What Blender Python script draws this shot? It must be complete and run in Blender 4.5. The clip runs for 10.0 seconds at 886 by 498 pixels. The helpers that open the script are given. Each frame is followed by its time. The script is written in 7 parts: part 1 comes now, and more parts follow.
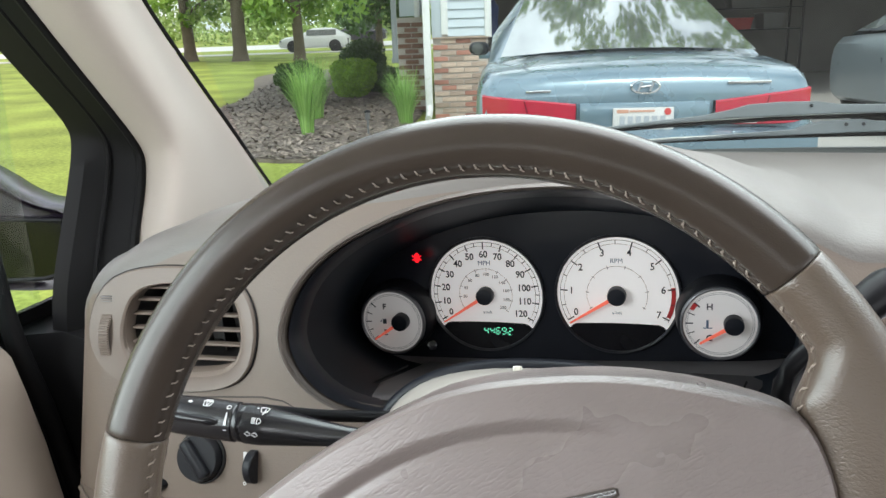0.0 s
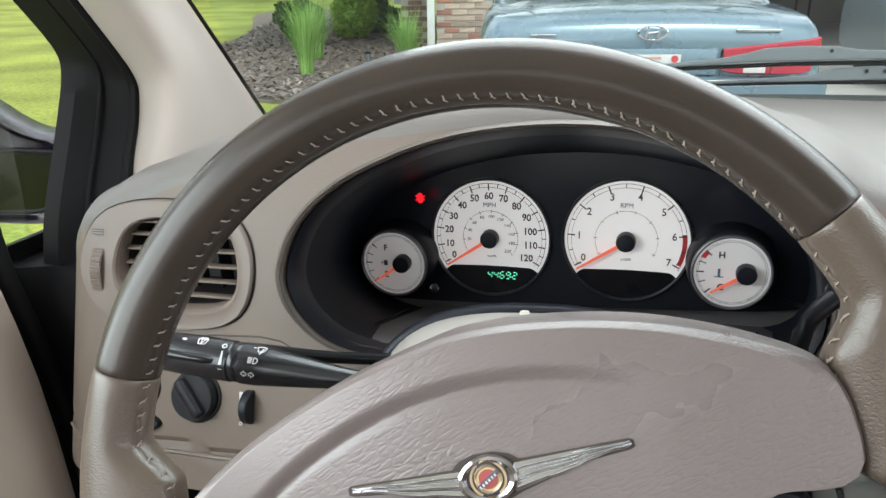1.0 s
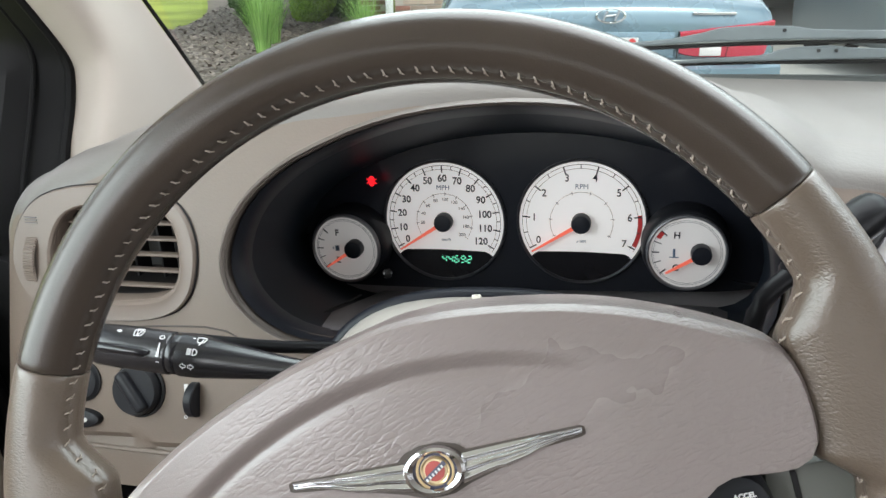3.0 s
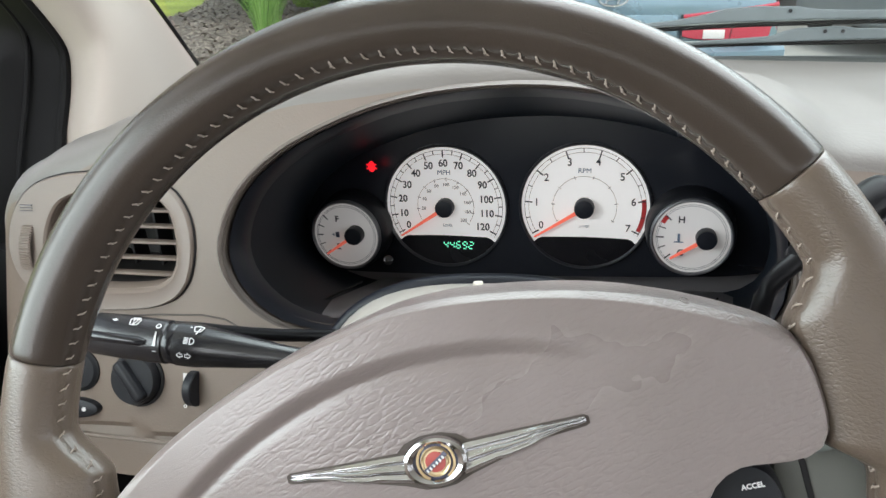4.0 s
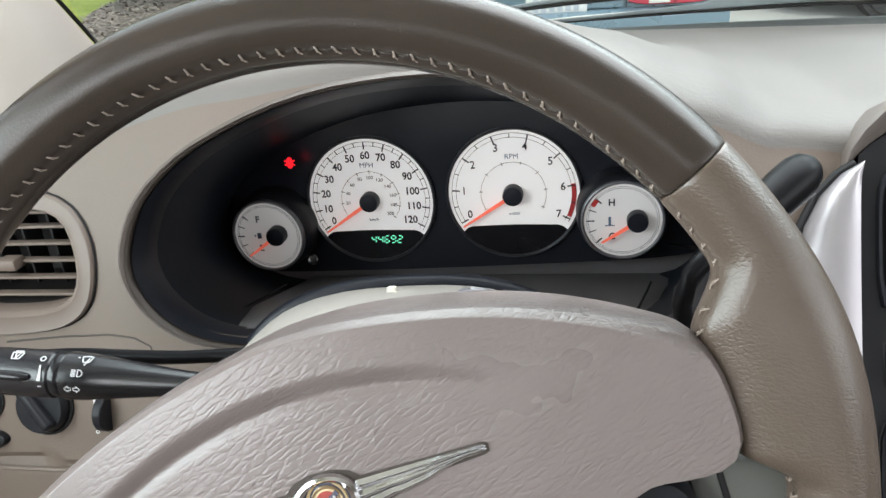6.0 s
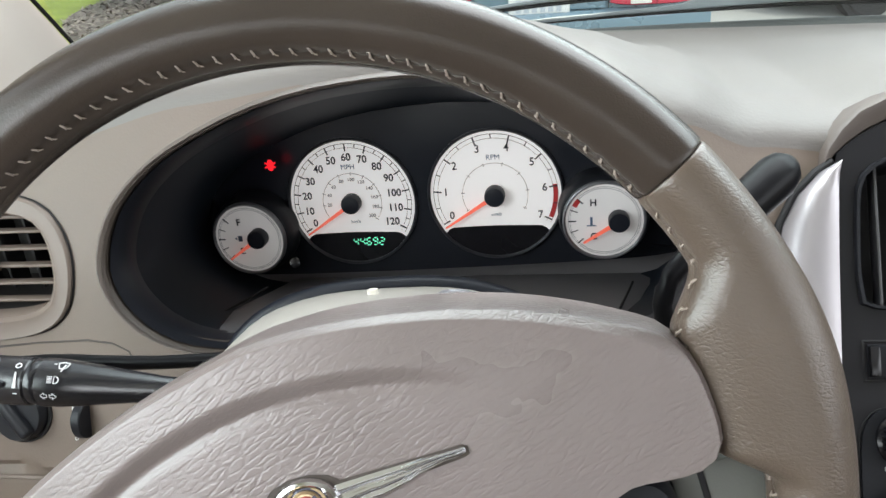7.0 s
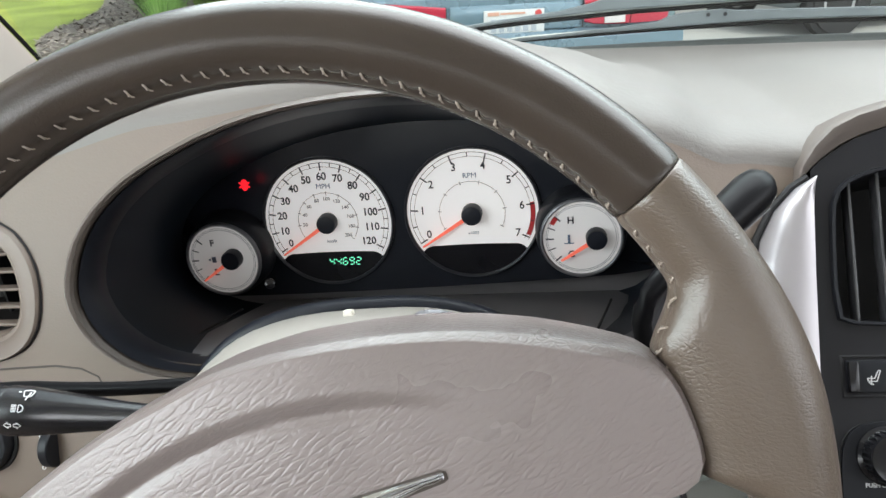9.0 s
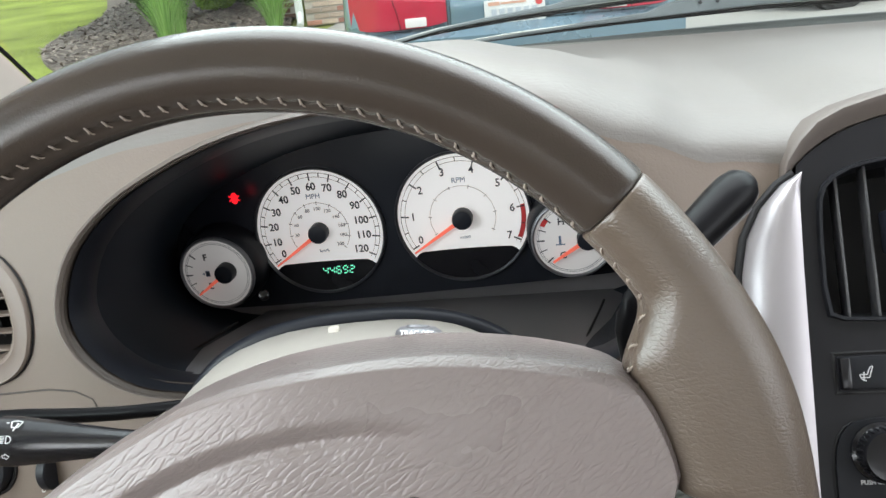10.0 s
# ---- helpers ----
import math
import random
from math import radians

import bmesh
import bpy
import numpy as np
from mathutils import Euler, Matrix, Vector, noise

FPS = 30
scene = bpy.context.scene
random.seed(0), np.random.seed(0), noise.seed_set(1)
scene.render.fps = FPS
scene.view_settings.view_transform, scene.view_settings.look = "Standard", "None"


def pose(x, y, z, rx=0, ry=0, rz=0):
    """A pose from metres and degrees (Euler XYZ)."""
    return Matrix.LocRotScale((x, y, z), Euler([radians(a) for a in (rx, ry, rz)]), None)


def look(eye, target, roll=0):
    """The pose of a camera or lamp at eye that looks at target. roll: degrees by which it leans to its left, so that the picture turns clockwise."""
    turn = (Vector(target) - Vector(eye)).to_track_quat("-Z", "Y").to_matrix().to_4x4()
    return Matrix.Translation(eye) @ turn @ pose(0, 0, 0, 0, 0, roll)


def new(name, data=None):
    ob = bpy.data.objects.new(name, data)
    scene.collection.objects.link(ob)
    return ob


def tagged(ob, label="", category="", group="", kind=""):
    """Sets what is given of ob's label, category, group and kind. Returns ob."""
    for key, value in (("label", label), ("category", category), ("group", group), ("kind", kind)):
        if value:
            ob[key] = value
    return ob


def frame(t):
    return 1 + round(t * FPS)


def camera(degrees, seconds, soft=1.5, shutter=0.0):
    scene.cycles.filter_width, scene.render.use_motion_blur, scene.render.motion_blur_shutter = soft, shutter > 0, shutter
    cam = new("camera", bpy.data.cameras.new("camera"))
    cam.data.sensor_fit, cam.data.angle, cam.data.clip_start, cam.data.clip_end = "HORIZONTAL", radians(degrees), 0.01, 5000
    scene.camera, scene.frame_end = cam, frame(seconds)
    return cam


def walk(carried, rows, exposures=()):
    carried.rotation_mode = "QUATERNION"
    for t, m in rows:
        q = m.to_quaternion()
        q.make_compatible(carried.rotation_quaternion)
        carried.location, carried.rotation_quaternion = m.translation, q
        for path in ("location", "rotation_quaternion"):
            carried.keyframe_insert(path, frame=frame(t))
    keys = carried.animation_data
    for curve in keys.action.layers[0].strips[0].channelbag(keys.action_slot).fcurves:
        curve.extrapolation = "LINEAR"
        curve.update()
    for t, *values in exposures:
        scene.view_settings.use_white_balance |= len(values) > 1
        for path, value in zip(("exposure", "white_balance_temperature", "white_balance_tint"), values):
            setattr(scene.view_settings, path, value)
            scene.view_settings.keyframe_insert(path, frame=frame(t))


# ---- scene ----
cam = camera(59.3, 10.0)
PATH = [
    (0, (0.03631, 0.07475, 1.26018), (-0.5392, 1.9193, 0.7440), -4.46),
    (0.5, (0.02552, 0.08710, 1.25444), (-0.5791, 1.9004, 0.6659), -4.19),
    (1, (0.02484, 0.09224, 1.24989), (-0.5415, 1.8976, 0.6017), -3.14),
    (1.5, (0.03181, 0.10075, 1.24871), (-0.4535, 1.9281, 0.5965), -2.61),
    (2, (0.03481, 0.10586, 1.24913), (-0.4252, 1.9400, 0.5978), -2.90),
    (2.5, (0.03035, 0.10560, 1.24666), (-0.4386, 1.9312, 0.5778), -2.81),
    (4, (0.02784, 0.11506, 1.24039), (-0.4505, 1.9181, 0.5192), -3.43),
    (4.5, (0.03358, 0.11945, 1.24309), (-0.4288, 1.9193, 0.5038), -4.19),
    (5, (0.04630, 0.13397, 1.24479), (-0.3957, 1.9309, 0.4860), -4.99),
    (5.5, (0.05172, 0.14420, 1.24460), (-0.3667, 1.9390, 0.4676), -5.65),
    (6.8, (0.04925, 0.15182, 1.23982), (-0.3065, 1.9533, 0.4474), -5.64),
    (7, (0.05311, 0.15129, 1.24246), (-0.2995, 1.9555, 0.4548), -5.76),
    (7.5, (0.05410, 0.15340, 1.24234), (-0.2762, 1.9686, 0.4704), -5.52),
    (8, (0.04181, 0.14420, 1.23903), (-0.2747, 1.9710, 0.4889), -4.90),
    (8.5, (0.04865, 0.15141, 1.24103), (-0.2575, 1.9822, 0.4963), -5.03),
    (9, (0.05296, 0.15656, 1.24110), (-0.2430, 1.9867, 0.4906), -5.59),
    (9.5, (0.05432, 0.15854, 1.24105), (-0.2404, 1.9853, 0.4821), -6.35),
    (10, (0.06922, 0.16430, 1.24932), (-0.2601, 1.9808, 0.4801), -8.27),
]
# The van stands on a drive that slopes a little: its own frame is leaned against the ground's.
VAN = pose(0.0363, 0.0748, 1.27, -0.496, -2.628, 0.672) @ Matrix.Translation((-0.0363, -0.0748, -1.2602))
# The drive's frame: x across it, y along it towards the garage.
DRIVE = pose(0.0363, 0.0748, 0.0, 0, 0, 17.33)
walk(cam, [(t, VAN @ look(eye, target, roll)) for t, eye, target, roll in PATH],
     exposures=[(0, -0.08), (2.5, -0.02), (5.5, 0.04), (10, 0.08)])

# ---- light ----
world = bpy.data.worlds.new("sky")
scene.world = world
world.use_nodes = True
wn = world.node_tree
wn.nodes.clear()
sky = wn.nodes.new("ShaderNodeTexSky")
sky.sky_type, sky.sun_disc = "NISHITA", False
sky.sun_elevation, sky.sun_rotation = radians(52), radians(150)
sky.dust_density, sky.air_density = 4.0, 1.0
bg = wn.nodes.new("ShaderNodeBackground")
bg.inputs["Strength"].default_value = 0.14
wout = wn.nodes.new("ShaderNodeOutputWorld")
wtc = wn.nodes.new("ShaderNodeTexCoord")
cloud = wn.nodes.new("ShaderNodeTexNoise")
cloud.inputs["Scale"].default_value, cloud.inputs["Detail"].default_value, cloud.inputs["Roughness"].default_value = 2.2, 7, 0.6
wn.links.new(wtc.outputs["Generated"], cloud.inputs["Vector"])
cover = wn.nodes.new("ShaderNodeMapRange")
cover.inputs["From Min"].default_value, cover.inputs["From Max"].default_value = 0.36, 0.58
wn.links.new(cloud.outputs[0], cover.inputs["Value"])
veil = wn.nodes.new("ShaderNodeMix")
veil.data_type = "RGBA"
veil.inputs["B"].default_value = (17.0, 17.6, 18.4, 1)
wn.links.new(cover.outputs[0], veil.inputs["Factor"])
wn.links.new(sky.outputs[0], veil.inputs["A"])
wn.links.new(veil.outputs["Result"], bg.inputs[0])
wn.links.new(bg.outputs[0], wout.inputs[0])
sun = new("sun", bpy.data.lights.new("sun", "SUN"))
sun.data.energy, sun.data.angle, sun.data.color = 1.6, radians(8), (1.0, 0.96, 0.9)
sun.matrix_world = look((0, 0, 30), (0 - 30 * math.sin(radians(150)) * 0.78, 0 - 30 * math.cos(radians(150)) * 0.78, 0))


def window_light(name, eye, target, w, h, power, color=(0.94, 0.97, 1.0)):
    """The sky's light in a window's opening of the van."""
    lamp = new(name, bpy.data.lights.new(name, "AREA"))
    lamp.data.shape, lamp.data.size, lamp.data.size_y = "RECTANGLE", w, h
    lamp.data.energy, lamp.data.color = power, color
    lamp.matrix_world = VAN @ look(eye, target)
    return lamp


window_light("light_windshield", (0.33, 0.70, 1.49), (0.33, 0.34, 0.90), 1.2, 0.42, 11.0)
window_light("light_window_driver", (-0.52, -0.20, 1.29), (0.3, 0.04, 1.13), 1.0, 0.42, 12.5)
window_light("light_window_passenger", (1.15, 0.0, 1.26), (0.2, 0.25, 1.05), 1.0, 0.4, 2.5)
window_light("light_window_rear", (0.33, -2.2, 1.28), (0.33, 0.0, 1.1), 1.2, 0.40, 1.3)


# ---- materials ----
def material(name, color, rough=0.5, metal=0.0, spec=0.5, coat=0.0, vary=0.06, scale=6.0, bump=0.0, grain=400.0, kind="noise",
             emit=0.0, emit_color=None, speck=0.0, rough_vary=0.08, fine=0.0, fine_scale=900.0, stretch=(1, 1, 1), tilt=0.0, along=0.0, low=0.10):
    """A surface with large soft variation, fine grain and relief. Scales are in cells a metre."""
    m = bpy.data.materials.new(name)
    m.use_nodes = True
    nt = m.node_tree
    b = nt.nodes["Principled BSDF"]
    b.inputs["Metallic"].default_value = metal
    b.inputs["Specular IOR Level"].default_value = spec
    b.inputs["Coat Weight"].default_value = coat
    b.inputs["Coat Roughness"].default_value = 0.06 if coat > 0.4 else 0.22
    co = nt.nodes.new("ShaderNodeTexCoord")
    big = nt.nodes.new("ShaderNodeTexNoise")
    big.inputs["Scale"].default_value, big.inputs["Detail"].default_value = scale, 5
    nt.links.new(co.outputs["Object"], big.inputs["Vector"])
    small = nt.nodes.new("ShaderNodeTexNoise")
    small.inputs["Scale"].default_value, small.inputs["Detail"].default_value = grain, 3
    nt.links.new(co.outputs["Object"], small.inputs["Vector"])
    add = nt.nodes.new("ShaderNodeMath")
    add.operation = "MULTIPLY_ADD"
    add.inputs[1].default_value = speck
    nt.links.new(small.outputs[0], add.inputs[0])
    nt.links.new(big.outputs[0], add.inputs[2])
    ramp = nt.nodes.new("ShaderNodeMapRange")
    ramp.inputs["From Min"].default_value, ramp.inputs["From Max"].default_value = 0.25 + speck * 0.5, 0.75 + speck * 0.5
    ramp.inputs["To Min"].default_value, ramp.inputs["To Max"].default_value = 1 - vary, 1 + vary
    nt.links.new(add.outputs[0], ramp.inputs["Value"])
    mul = nt.nodes.new("ShaderNodeVectorMath")
    mul.operation = "SCALE"
    mul.inputs[0].default_value = color[:3]
    nt.links.new(ramp.outputs[0], mul.inputs["Scale"])
    nt.links.new(mul.outputs[0], b.inputs["Base Color"])
    rr = nt.nodes.new("ShaderNodeMapRange")
    rr.inputs["To Min"].default_value, rr.inputs["To Max"].default_value = max(rough - rough_vary, 0.02), min(rough + rough_vary, 1)
    nt.links.new(big.outputs[0], rr.inputs["Value"])
    nt.links.new(rr.outputs[0], b.inputs["Roughness"])
    if bump:
        if kind == "crease":
            # a net of fine branching creases that run one way, over small pebbles, fading in and out
            warp = nt.nodes.new("ShaderNodeVectorMath")
            warp.operation = "MULTIPLY_ADD"
            warp.inputs[1].default_value = (0.8 / grain,) * 3
            wnz = nt.nodes.new("ShaderNodeTexNoise")
            wnz.inputs["Scale"].default_value, wnz.inputs["Detail"].default_value = grain * 0.55, 3
            nt.links.new(co.outputs["Object"], wnz.inputs["Vector"])
            nt.links.new(wnz.outputs["Color"], warp.inputs[0])
            nt.links.new(co.outputs["Object"], warp.inputs[2])
            turn = nt.nodes.new("ShaderNodeVectorRotate")
            turn.rotation_type = "Z_AXIS"
            turn.inputs["Angle"].default_value = -radians(tilt)
            nt.links.new(warp.outputs[0], turn.inputs["Vector"])
            mp = nt.nodes.new("ShaderNodeMapping")
            mp.inputs["Scale"].default_value = stretch
            nt.links.new(turn.outputs[0], mp.inputs["Vector"])
            lines = []
            for f_, wide, src_ in ((1.0, 0.24, mp), (3.1, 0.40, warp)):
                tex = nt.nodes.new("ShaderNodeTexVoronoi")
                tex.feature = "DISTANCE_TO_EDGE"
                tex.inputs["Scale"].default_value = grain * f_
                nt.links.new(src_.outputs[0], tex.inputs["Vector"])
                dip = nt.nodes.new("ShaderNodeMapRange")
                dip.interpolation_type = "SMOOTHSTEP"
                dip.inputs["From Max"].default_value = wide
                nt.links.new(tex.outputs["Distance"], dip.inputs["Value"])
                lines.append(dip.outputs[0])
            fade = nt.nodes.new("ShaderNodeTexNoise")
            fade.inputs["Scale"].default_value, fade.inputs["Detail"].default_value = grain * 0.14, 3
            nt.links.new(mp.outputs[0], fade.inputs["Vector"])
            fr = nt.nodes.new("ShaderNodeMapRange")
            fr.inputs["From Min"].default_value, fr.inputs["From Max"].default_value = low, low + 0.85
            axes = nt.nodes.new("ShaderNodeSeparateXYZ")
            nt.links.new(co.outputs["Object"], axes.inputs[0])
            grow = nt.nodes.new("ShaderNodeMath")
            grow.operation = "MULTIPLY_ADD"
            grow.inputs[1].default_value = along
            nt.links.new(axes.outputs["X"], grow.inputs[0])
            nt.links.new(fade.outputs[0], grow.inputs[2])
            nt.links.new(grow.outputs[0], fr.inputs["Value"])
            mixh = nt.nodes.new("ShaderNodeMix")
            mixh.inputs["A"].default_value = 0.9
            nt.links.new(fr.outputs[0], mixh.inputs["Factor"])
            nt.links.new(lines[0], mixh.inputs["B"])
            hgt = nt.nodes.new("ShaderNodeMath")
            hgt.operation = "MULTIPLY_ADD"
            hgt.inputs[1].default_value = 0.07
            nt.links.new(lines[1], hgt.inputs[0])
            nt.links.new(mixh.outputs["Result"], hgt.inputs[2])
            src = hgt.outputs[0]
        else:
            src = small.outputs[0]
        bp = nt.nodes.new("ShaderNodeBump")
        bp.inputs["Strength"].default_value, bp.inputs["Distance"].default_value = bump, 0.001
        nt.links.new(src, bp.inputs["Height"])
        last = bp
        if fine:
            fn = nt.nodes.new("ShaderNodeTexNoise")
            fn.inputs["Scale"].default_value, fn.inputs["Detail"].default_value = fine_scale, 2
            nt.links.new(co.outputs["Object"], fn.inputs["Vector"])
            bp2 = nt.nodes.new("ShaderNodeBump")
            bp2.inputs["Strength"].default_value, bp2.inputs["Distance"].default_value = fine, 0.0006
            nt.links.new(fn.outputs[0], bp2.inputs["Height"])
            nt.links.new(bp.outputs[0], bp2.inputs["Normal"])
            last = bp2
        nt.links.new(last.outputs[0], b.inputs["Normal"])
    if emit:
        b.inputs["Emission Color"].default_value = (*(emit_color or color[:3]), 1)
        b.inputs["Emission Strength"].default_value = emit
    return m


def clear_glass(name, tint=(0.93, 0.97, 0.95), rough=0.0, gloss=1.0):
    """A thin pane: it lets light through and mirrors a little, more at a glancing angle."""
    m = bpy.data.materials.new(name)
    m.use_nodes = True
    nt = m.node_tree
    nt.nodes.clear()
    o = nt.nodes.new("ShaderNodeOutputMaterial")
    tr = nt.nodes.new("ShaderNodeBsdfTransparent")
    tr.inputs[0].default_value = (*tint, 1)
    gl = nt.nodes.new("ShaderNodeBsdfGlossy")
    gl.inputs["Roughness"].default_value = rough
    fr = nt.nodes.new("ShaderNodeFresnel")
    fr.inputs["IOR"].default_value = 1.45
    k = nt.nodes.new("ShaderNodeMath")
    k.operation = "MULTIPLY"
    k.inputs[1].default_value = gloss
    nt.links.new(fr.outputs[0], k.inputs[0])
    mx = nt.nodes.new("ShaderNodeMixShader")
    nt.links.new(k.outputs[0], mx.inputs[0])
    nt.links.new(tr.outputs[0], mx.inputs[1])
    nt.links.new(gl.outputs[0], mx.inputs[2])
    nt.links.new(mx.outputs[0], o.inputs[0])
    return m


def random_hue(m, amount=0.25):
    """Varies a material's brightness from object to object."""
    nt = m.node_tree
    b = nt.nodes["Principled BSDF"]
    link = b.inputs["Base Color"].links[0]
    info = nt.nodes.new("ShaderNodeObjectInfo")
    mr = nt.nodes.new("ShaderNodeMapRange")
    mr.inputs["To Min"].default_value, mr.inputs["To Max"].default_value = 1 - amount, 1 + amount
    nt.links.new(info.outputs["Random"], mr.inputs["Value"])
    sc = nt.nodes.new("ShaderNodeVectorMath")
    sc.operation = "SCALE"
    nt.links.new(link.from_socket, sc.inputs[0])
    nt.links.new(mr.outputs[0], sc.inputs["Scale"])
    nt.links.new(sc.outputs[0], b.inputs["Base Color"])
    return m


def island_hue(m, low, high):
    """Blends two colours at random from piece to piece of a joined mesh."""
    nt = m.node_tree
    b = nt.nodes["Principled BSDF"]
    geo = nt.nodes.new("ShaderNodeNewGeometry")
    rp = nt.nodes.new("ShaderNodeValToRGB")
    rp.color_ramp.elements[0].color, rp.color_ramp.elements[1].color = (*low, 1), (*high, 1)
    nt.links.new(geo.outputs["Random Per Island"], rp.inputs[0])
    nt.links.new(rp.outputs[0], b.inputs["Base Color"])
    return m


